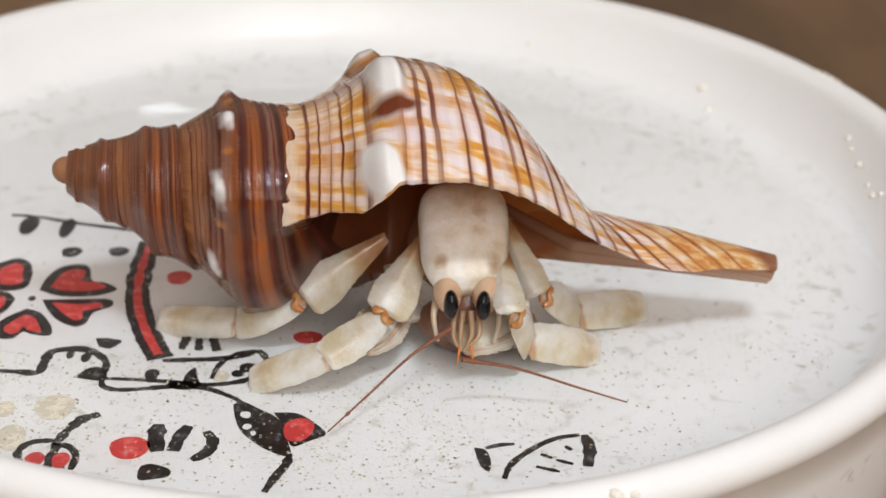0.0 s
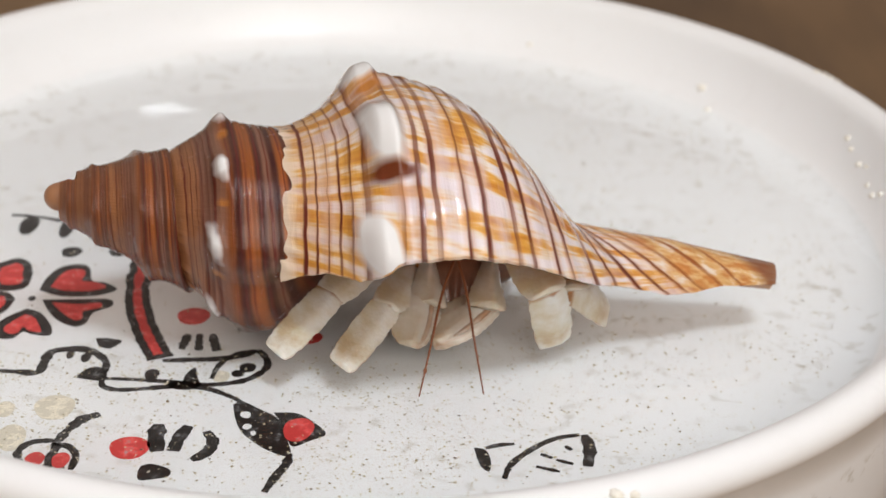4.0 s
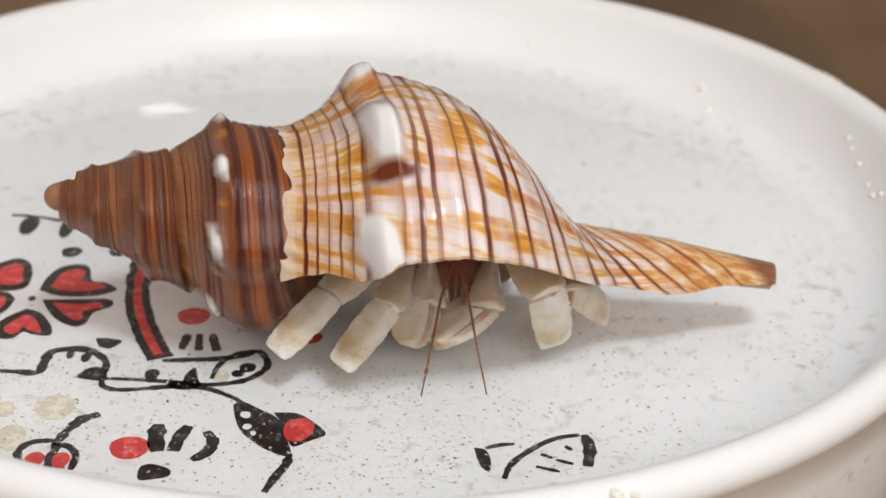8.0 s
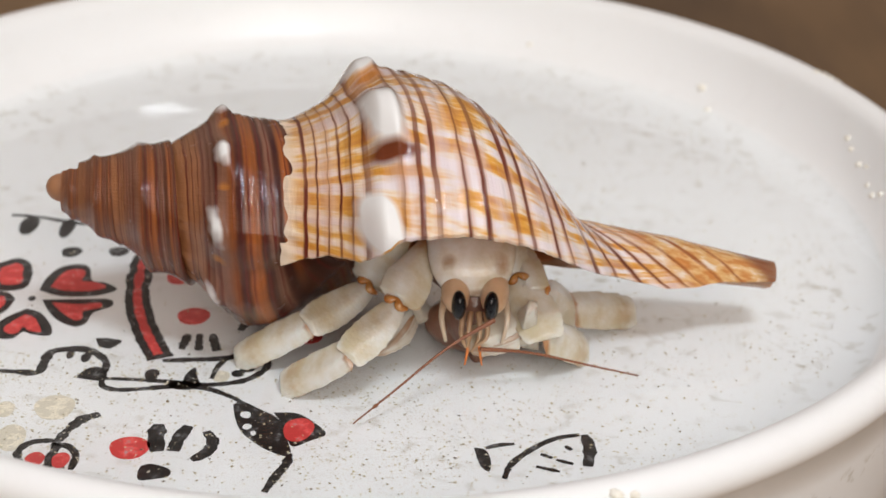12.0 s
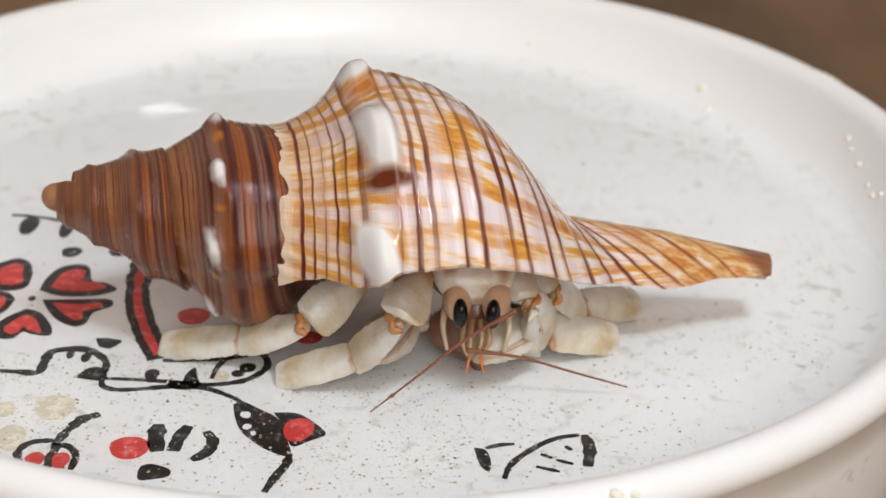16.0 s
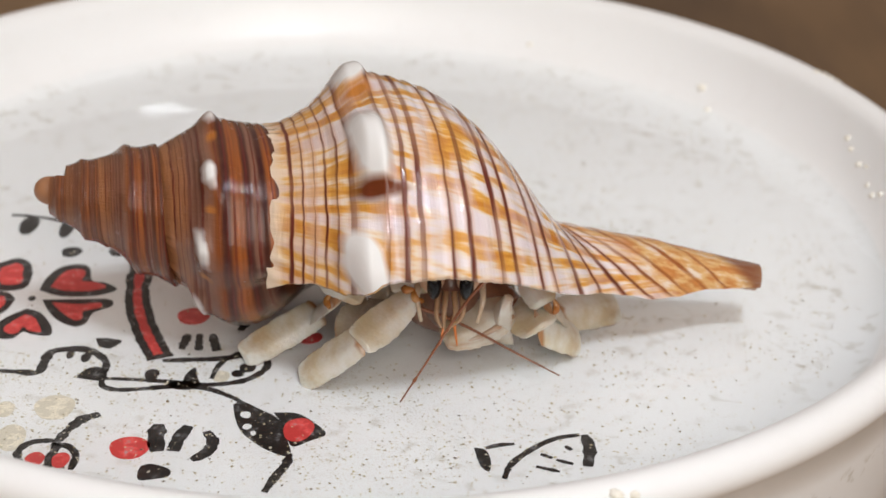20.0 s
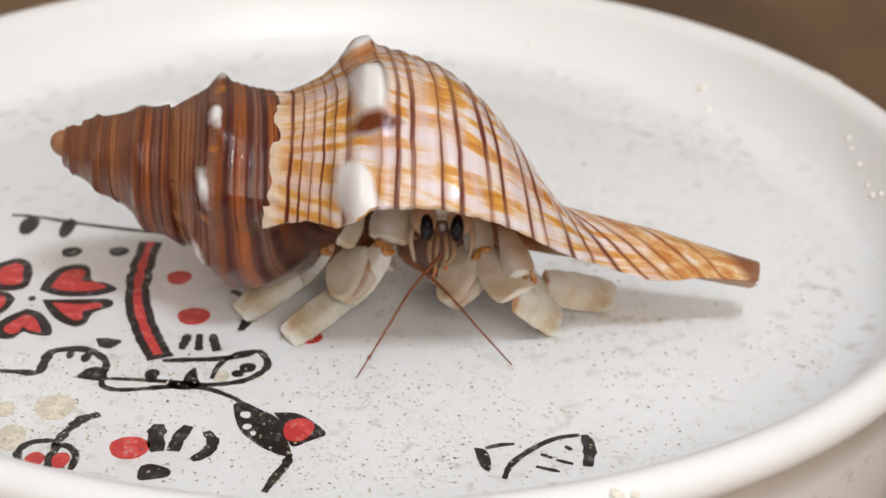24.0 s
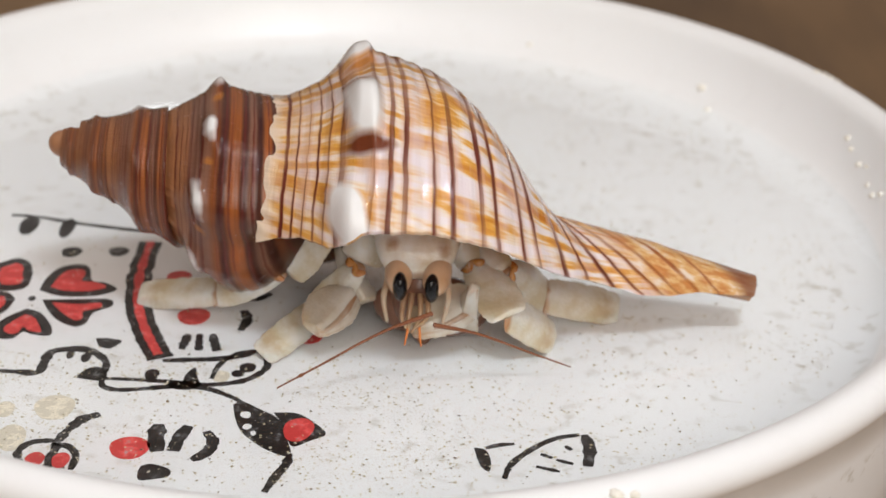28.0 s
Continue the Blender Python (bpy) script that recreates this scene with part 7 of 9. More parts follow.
    walk(limbs["RR", 0], [
        (0, pose(0.00622, 0.00509, -0.00210, -34.6, -43.6, 127.6)), (0.3, pose(0.00622, 0.00509, -0.00210, -34.6, -43.6, 127.6)), (0.5, pose(0.00828, -0.00125, -0.00210, -54.0, -31.4, 152.1)),
        (1, pose(0.00848, -0.00152, -0.00220, -53.1, -31.3, 150.6)), (1.5, pose(0.00713, 0.00228, -0.00210, -30.8, -31.1, 120.3)),
        (2, pose(0.00628, 0.00505, -0.00200, -33.0, -49.8, 118.5)), (2.5, pose(0.00648, 0.00511, -0.00120, -36.2, -44.0, 121.6)), (2.7, pose(0.00648, 0.00511, -0.00120, -36.2, -44.0, 121.6)),
        (3, pose(0.00885, -0.00158, -0.00120, -57.5, -25.6, 157.2)), (3.5, pose(0.00887, -0.00139, -0.00130, -58.2, -26.5, 158.8)),
        (5, pose(0.00887, -0.00139, -0.00130, -58.2, -26.5, 158.8)), (7, pose(0.00887, -0.00139, -0.00130, -58.2, -26.5, 158.8)),
        (9, pose(0.00887, -0.00139, -0.00130, -58.2, -26.5, 158.8)), (11, pose(0.00888, -0.00119, -0.00140, -58.9, -27.4, 160.4)),
        (11.5, pose(0.00662, -0.00172, -0.00180, -21.2, -21.4, 107.7)), (12, pose(0.00523, 0.00368, -0.00120, -21.4, -33.7, 110.9)),
        (12.5, pose(0.00642, 0.00483, -0.00190, -35.2, -40.5, 127.7)), (13.2, pose(0.00642, 0.00483, -0.00190, -35.2, -40.5, 127.7)),
        (14.5, pose(0.01052, 0.00000, -0.00020, -57.8, -37.9, 159.0)), (15, pose(0.00603, 0.00486, -0.00140, -32.7, -38.5, 124.4)),
        (15.5, pose(0.00603, 0.00486, -0.00140, -32.7, -38.5, 124.4)), (16, pose(0.00610, 0.00579, -0.00160, -38.2, -44.1, 132.1)),
        (16.5, pose(0.00850, 0.00635, -0.00230, -54.2, -39.6, 153.5)), (17, pose(0.00863, 0.00292, 0.00110, -48.3, -10.4, 131.8)),
        (17.5, pose(0.00715, 0.00300, -0.00250, -32.5, -35.4, 123.3)), (18, pose(0.00579, 0.00403, -0.00080, -28.3, -31.2, 117.5)),
        (18.5, pose(0.00660, 0.00764, -0.00180, -57.8, -50.2, 158.1)), (18.8, pose(0.00660, 0.00764, -0.00180, -57.8, -50.2, 158.1)), (19, pose(0.00837, -0.01269, 0.00070, -41.8, -24.4, 131.2)),
        (19.5, pose(0.01011, -0.00250, -0.00090, -46.7, -37.7, 142.2)), (20, pose(0.00799, 0.00192, -0.00310, -33.4, -33.7, 124.1)),
        (20.5, pose(0.00614, 0.00419, -0.00070, -32.0, -30.3, 121.5)), (21, pose(0.00718, 0.00877, -0.00320, -67.0, -51.4, 174.7)), (21.1, pose(0.00718, 0.00877, -0.00320, -67.0, -51.4, 174.7)), (21.35, pose(0.01207, -0.00402, -0.00080, -51.1, -31.3, 147.4)),
        (21.5, pose(0.01207, -0.00402, -0.00080, -51.1, -31.3, 147.4)), (22.2, pose(0.01170, -0.00403, -0.00080, -50.1, -32.2, 146.0)),
        (23.5, pose(0.00732, -0.01738, 0.00320, -42.9, 0.9, 114.9)), (24, pose(0.00705, -0.00418, -0.00280, -19.7, -21.5, 106.3)),
        (24.5, pose(0.00668, 0.00836, -0.00270, -62.6, -51.6, 168.4)), (25, pose(0.00716, 0.00750, -0.00270, -55.8, -47.2, 159.7)), (25.1, pose(0.00716, 0.00750, -0.00270, -55.8, -47.2, 159.7)), (25.35, pose(0.00806, 0.00222, -0.00200, -36.0, -28.9, 125.6)),
        (25.5, pose(0.00806, 0.00222, -0.00200, -36.0, -28.9, 125.6)), (26, pose(0.00806, 0.00222, -0.00200, -36.0, -28.9, 125.6)),
        (27, pose(0.00806, 0.00222, -0.00200, -36.0, -28.9, 125.6)), (27.5, pose(0.00806, 0.00222, -0.00200, -36.0, -28.9, 125.6)),
        (28, pose(0.00699, 0.00488, -0.00100, -40.5, -30.2, 135.7)),
    ])
    walk(limbs["RR", 1], [
        (0, pose(0.00622, 0.00509, -0.00210, 54.0, 36.3, 46.2)), (0.3, pose(0.00622, 0.00509, -0.00210, 54.0, 36.3, 46.2)), (0.4, pose(0.00725, 0.00192, -0.00210, 15.6, 25.6, -26.7)), (0.5, pose(0.00828, -0.00125, -0.00210, 9.9, -8.4, -80.0)),
        (1, pose(0.00848, -0.00152, -0.00220, 9.7, -8.4, -80.1)), (1.25, pose(0.00780, 0.00038, -0.00215, 10.4, 24.3, -18.1)), (1.5, pose(0.00713, 0.00228, -0.00210, 46.3, 34.6, 61.9)),
        (2, pose(0.00628, 0.00505, -0.00200, 50.9, 35.6, 48.0)), (2.5, pose(0.00648, 0.00511, -0.00120, 51.0, 33.8, 39.1)), (2.7, pose(0.00648, 0.00511, -0.00120, 51.0, 33.8, 39.1)),
        (2.85, pose(0.00766, 0.00177, -0.00120, 13.9, 25.5, -31.3)), (3, pose(0.00885, -0.00158, -0.00120, 5.6, -6.6, -84.2)), (3.5, pose(0.00887, -0.00139, -0.00130, 5.6, -6.5, -84.2)),
        (5, pose(0.00887, -0.00139, -0.00130, 5.6, -6.5, -84.2)), (7, pose(0.00887, -0.00139, -0.00130, 5.6, -6.5, -84.2)),
        (9, pose(0.00887, -0.00139, -0.00130, 5.6, -6.5, -84.2)), (11, pose(0.00888, -0.00119, -0.00140, 5.6, -6.5, -84.2)),
        (11.25, pose(0.00775, -0.00146, -0.00160, 5.3, 26.9, -18.3)), (11.5, pose(0.00662, -0.00172, -0.00180, 43.4, 35.6, 67.9)), (12, pose(0.00523, 0.00368, -0.00120, 53.1, 36.0, 49.8)),
        (12.5, pose(0.00642, 0.00483, -0.00190, 54.1, 36.3, 45.1)), (13.2, pose(0.00642, 0.00483, -0.00190, 54.1, 36.3, 45.1)),
        (13.85, pose(0.00847, 0.00242, -0.00105, 15.6, 25.6, -27.3)), (14.5, pose(0.01052, 0.00000, -0.00020, 9.6, -8.4, -80.2)), (14.75, pose(0.00659, 0.00304, -0.00209, 33.1, 5.5, -49.9)), (15, pose(0.00266, 0.00608, -0.00399, 60.5, 4.6, -16.5)),
        (15.5, pose(0.00603, 0.00486, -0.00140, 49.2, 32.9, 50.5)), (16, pose(0.00610, 0.00579, -0.00160, 50.3, 33.8, 50.3)),
        (16.5, pose(0.00850, 0.00635, -0.00230, 39.3, 29.0, 61.4)), (17, pose(0.00863, 0.00292, 0.00110, 30.2, 23.5, 66.2)),
        (17.5, pose(0.00715, 0.00300, -0.00250, 49.0, 34.6, 57.0)), (18, pose(0.00579, 0.00403, -0.00080, 54.1, 37.6, 55.2)),
        (18.5, pose(0.00660, 0.00764, -0.00180, 48.3, 29.5, 38.3)), (18.8, pose(0.00660, 0.00764, -0.00180, 48.3, 29.5, 38.3)), (19, pose(0.00837, -0.01269, 0.00070, 44.1, 33.7, 63.3)),
        (19.25, pose(0.00924, -0.00760, -0.00010, 5.9, 23.1, -19.9)), (19.5, pose(0.01011, -0.00250, -0.00090, 6.3, -11.9, -84.2)), (19.75, pose(0.00905, -0.00029, -0.00200, 1.7, 23.7, -16.8)), (20, pose(0.00799, 0.00192, -0.00310, 40.9, 36.3, 71.4)),
        (20.5, pose(0.00614, 0.00419, -0.00070, 51.8, 34.1, 44.1)), (21, pose(0.00718, 0.00877, -0.00320, 49.7, 32.3, 49.2)), (21.1, pose(0.00718, 0.00877, -0.00320, 49.7, 32.3, 49.2)), (21.225, pose(0.00962, 0.00238, -0.00200, 11.4, 22.7, -26.3)), (21.35, pose(0.01207, -0.00402, -0.00080, 6.5, -12.0, -84.0)),
        (21.5, pose(0.01207, -0.00402, -0.00080, 6.5, -12.0, -84.0)), (22.2, pose(0.01170, -0.00403, -0.00080, 6.5, -12.0, -84.0)),
        (22.85, pose(0.00951, -0.01070, 0.00120, 11.1, 34.9, -34.2)), (23.5, pose(0.00732, -0.01738, 0.00320, 73.3, 47.3, 58.1)), (24, pose(0.00705, -0.00418, -0.00280, 42.1, 34.0, 66.4)),
        (24.5, pose(0.00668, 0.00836, -0.00270, 52.8, 34.7, 42.3)), (25, pose(0.00716, 0.00750, -0.00270, 56.5, 38.3, 44.5)), (25.1, pose(0.00716, 0.00750, -0.00270, 56.5, 38.3, 44.5)), (25.225, pose(0.00681, 0.00371, -0.00217, 37.0, 21.6, -16.4)), (25.35, pose(0.00646, -0.00007, -0.00163, 41.1, -1.7, -66.7)),
        (25.5, pose(0.00646, -0.00007, -0.00163, 41.1, -1.7, -66.7)), (26, pose(0.00646, -0.00007, -0.00163, 41.1, -1.7, -66.7)),
        (27, pose(0.00646, -0.00007, -0.00163, 41.1, -1.7, -66.7)), (27.25, pose(0.00726, 0.00108, -0.00181, 35.5, 21.4, -12.3)), (27.5, pose(0.00806, 0.00222, -0.00200, 55.2, 38.0, 53.1)),
        (28, pose(0.00699, 0.00488, -0.00100, 58.2, 39.9, 42.6)),
    ])
    walk(limbs["RR", 2], [
        (0, pose(0.00980, 0.00883, -0.00590, 39.6, 8.0, 26.8)), (0.3, pose(0.00980, 0.00883, -0.00590, 39.6, 8.0, 26.8)), (0.5, pose(0.00935, -0.00727, -0.00120, 50.0, 33.5, 50.1)),
        (1, pose(0.00953, -0.00752, -0.00130, 46.2, 31.6, 54.6)), (1.5, pose(0.00952, 0.00676, -0.00560, 41.6, 22.7, 45.4)),
        (2, pose(0.00973, 0.00888, -0.00570, 36.8, 9.7, 31.5)), (2.5, pose(0.01054, 0.00840, -0.00470, 40.2, 18.3, 33.4)), (2.7, pose(0.01054, 0.00840, -0.00470, 40.2, 18.3, 33.4)),
        (3, pose(0.00946, -0.00765, -0.00050, 59.4, 40.5, 49.5)), (3.5, pose(0.00948, -0.00746, -0.00060, 58.4, 39.7, 46.4)),
        (5, pose(0.00948, -0.00746, -0.00060, 58.4, 39.7, 46.4)), (7, pose(0.00948, -0.00746, -0.00060, 58.4, 39.7, 46.4)),
        (9, pose(0.00948, -0.00745, -0.00060, 57.4, 38.9, 45.0)), (11, pose(0.00950, -0.00726, -0.00070, 56.5, 38.2, 42.4)),
        (11.5, pose(0.00851, 0.00293, -0.00540, 44.7, 24.6, 38.7)), (12, pose(0.00852, 0.00757, -0.00490, 41.8, 16.4, 30.2)),
        (12.5, pose(0.00998, 0.00841, -0.00560, 39.9, 10.5, 29.2)), (13.2, pose(0.00998, 0.00841, -0.00560, 39.9, 10.5, 29.2)),
        (14.5, pose(0.01156, -0.00601, 0.00070, 40.4, 25.1, 53.2)), (14.75, pose(0.00893, -0.00113, -0.00171, 44.0, 8.7, 8.8)), (15, pose(0.00630, 0.00376, -0.00413, 58.0, -0.7, -35.6)),
        (15.25, pose(0.00783, 0.00634, -0.00447, 45.8, 5.3, 3.2)), (15.5, pose(0.00937, 0.00891, -0.00480, 39.8, 17.5, 41.3)), (16, pose(0.00944, 0.00981, -0.00510, 39.7, 14.8, 36.8)),
        (16.5, pose(0.01118, 0.01127, -0.00540, 33.1, 12.3, 51.2)), (17, pose(0.01095, 0.00818, -0.00140, 24.1, 10.1, 64.1)),
        (17.5, pose(0.00999, 0.00738, -0.00610, 37.2, 18.5, 49.7)), (18, pose(0.00861, 0.00808, -0.00460, 38.5, 19.1, 47.6)),
        (18.5, pose(0.01090, 0.01103, -0.00490, 39.2, 16.4, 41.5)), (18.8, pose(0.01090, 0.01103, -0.00490, 39.2, 16.4, 41.5)), (19, pose(0.01072, -0.00801, -0.00280, 52.3, 35.8, 52.0)),
        (19.5, pose(0.01073, -0.00862, 0.00040, 40.6, 22.4, 47.7)), (20, pose(0.00963, 0.00681, -0.00690, 37.7, 11.4, 39.0)),
        (20.5, pose(0.00986, 0.00779, -0.00420, 43.3, 22.8, 39.8)), (21, pose(0.01070, 0.01284, -0.00660, 39.4, 2.4, 24.5)), (21.1, pose(0.01070, 0.01284, -0.00660, 39.4, 2.4, 24.5)), (21.35, pose(0.01271, -0.01011, 0.00050, 40.5, 22.8, 48.8)),
        (21.5, pose(0.01271, -0.01011, 0.00050, 40.5, 22.8, 48.8)), (22.2, pose(0.01234, -0.01011, 0.00050, 40.5, 22.8, 48.8)),
        (23.5, pose(0.00957, -0.01377, -0.00140, 47.0, 27.0, 33.2)), (24, pose(0.00913, 0.00057, -0.00630, 43.0, 16.3, 14.9)),
        (24.5, pose(0.01053, 0.01186, -0.00630, 40.4, 4.8, 20.9)), (25, pose(0.01069, 0.01096, -0.00660, 40.1, 2.3, 20.2)), (25.1, pose(0.01069, 0.01096, -0.00660, 40.1, 2.3, 20.2)), (25.35, pose(0.00916, -0.00517, -0.00279, 53.9, 1.8, -43.2)),
        (25.5, pose(0.00916, -0.00517, -0.00279, 53.9, 1.8, -43.2)), (26, pose(0.00916, -0.00517, -0.00279, 53.9, 1.8, -43.2)),
        (27, pose(0.00890, -0.00543, -0.00323, 55.0, -0.5, -43.0)), (27.5, pose(0.01106, 0.00622, -0.00590, 43.9, 20.2, 26.7)),
        (28, pose(0.01051, 0.00812, -0.00500, 42.8, 15.5, 14.6)),
    ])
    walk(limbs["armL"], [
        (0, pose(-0.00683, 0.00763, -0.00101, 21.0, 47.1, -57.5)), (0.3, pose(-0.00683, 0.00763, -0.00101, 21.0, 47.1, -57.5)), (0.5, pose(-0.00230, -0.00266, -0.00027, -1.6, 28.5, -90.9)),
        (1, pose(-0.00230, -0.00266, -0.00027, -1.6, 28.5, -90.9)), (1.5, pose(-0.00676, 0.00771, -0.00241, 20.9, 47.1, -57.6)),
        (2, pose(-0.00560, 0.00860, -0.00133, 19.6, 44.8, -67.4)), (2.5, pose(-0.00561, 0.00855, -0.00133, 19.8, 45.1, -67.1)), (2.7, pose(-0.00561, 0.00855, -0.00133, 19.8, 45.1, -67.1)),
        (3, pose(-0.00230, -0.00266, -0.00027, -1.6, 28.5, -90.9)), (3.5, pose(-0.00230, -0.00266, -0.00027, -1.6, 28.5, -90.9)),
        (5, pose(-0.00230, -0.00266, -0.00027, -1.6, 28.5, -90.9)), (7, pose(-0.00230, -0.00266, -0.00027, -1.6, 28.5, -90.9)),
        (9, pose(-0.00230, -0.00266, -0.00027, -1.6, 28.5, -90.9)), (11, pose(-0.00230, -0.00266, -0.00027, -1.6, 28.5, -90.9)),
        (11.5, pose(-0.00489, 0.00421, -0.00352, 1.1, 21.2, -88.4)), (12, pose(-0.00680, 0.00763, -0.00101, 21.0, 47.2, -57.5)),
        (12.5, pose(-0.00684, 0.00762, -0.00101, 21.0, 47.2, -57.4)), (13.2, pose(-0.00684, 0.00762, -0.00101, 21.0, 47.2, -57.4)),
        (14.5, pose(-0.00024, -0.00252, -0.00104, -3.8, 7.1, -94.9)), (15, pose(-0.00259, 0.00365, -0.00327, 3.5, 23.7, -87.3)),
        (15.5, pose(-0.00676, 0.00777, -0.00112, 20.1, 45.6, -58.7)), (16, pose(-0.00675, 0.00772, -0.00112, 20.3, 45.9, -58.5)),
        (16.5, pose(-0.00676, 0.00781, -0.00122, 20.6, 46.4, -57.9)), (17, pose(-0.00665, 0.00807, -0.00154, 19.7, 44.3, -59.3)),
        (17.5, pose(-0.00682, 0.00770, -0.00241, 21.0, 47.1, -57.5)), (18, pose(-0.00677, 0.00775, -0.00112, 20.2, 45.7, -58.5)),
        (18.5, pose(-0.00681, 0.00777, -0.00112, 20.2, 45.6, -58.6)), (18.8, pose(-0.00681, 0.00777, -0.00112, 20.2, 45.6, -58.6)), (19, pose(-0.00279, -0.00615, 0.00214, -3.6, 23.7, -91.8)),
        (19.25, pose(-0.00109, -0.00880, 0.00200, -22.3, 54.1, -147.1)), (19.5, pose(0.00062, -0.01144, 0.00187, -77.1, 49.3, 125.4)), (19.75, pose(-0.00314, -0.00184, -0.00027, -23.7, 73.1, -141.9)), (20, pose(-0.00690, 0.00776, -0.00241, 20.8, 46.7, -57.7)),
        (20.5, pose(-0.00688, 0.00779, -0.00112, 20.2, 45.4, -58.6)), (21, pose(-0.00743, 0.00734, -0.00111, 21.4, 47.5, -52.8)), (21.1, pose(-0.00743, 0.00734, -0.00111, 21.4, 47.5, -52.8)), (21.225, pose(-0.00239, -0.00275, 0.00038, -24.4, 74.1, -140.5)), (21.35, pose(0.00265, -0.01285, 0.00187, -76.9, 49.3, 125.5)),
        (21.5, pose(0.00265, -0.01285, 0.00187, -76.9, 49.3, 125.5)), (22.2, pose(0.00228, -0.01284, 0.00187, -76.9, 49.3, 125.5)),
        (22.85, pose(-0.00071, -0.00813, -0.00024, -14.9, 46.2, -142.9)), (23.5, pose(-0.00370, -0.00342, -0.00234, -2.8, 7.0, -93.5)), (24, pose(-0.00553, 0.00686, -0.00463, -2.9, 8.3, -93.7)),
        (24.5, pose(-0.00749, 0.00704, -0.00080, 21.5, 47.8, -52.7)), (25, pose(-0.00753, 0.00712, -0.00090, 21.9, 48.3, -52.0)), (25.1, pose(-0.00753, 0.00712, -0.00090, 21.9, 48.3, -52.0)), (25.35, pose(-0.00230, -0.00266, -0.00027, -1.6, 28.5, -90.9)),
        (25.5, pose(-0.00230, -0.00266, -0.00027, -1.6, 28.5, -90.9)), (26, pose(-0.00230, -0.00266, -0.00027, -1.6, 28.5, -90.9)),
        (27, pose(-0.00230, -0.00266, -0.00027, -1.6, 28.5, -90.9)), (27.5, pose(-0.00711, 0.00752, -0.00220, 21.5, 47.6, -56.7)),
        (28, pose(-0.00754, 0.00705, -0.00080, 21.5, 47.6, -52.7)),
    ])
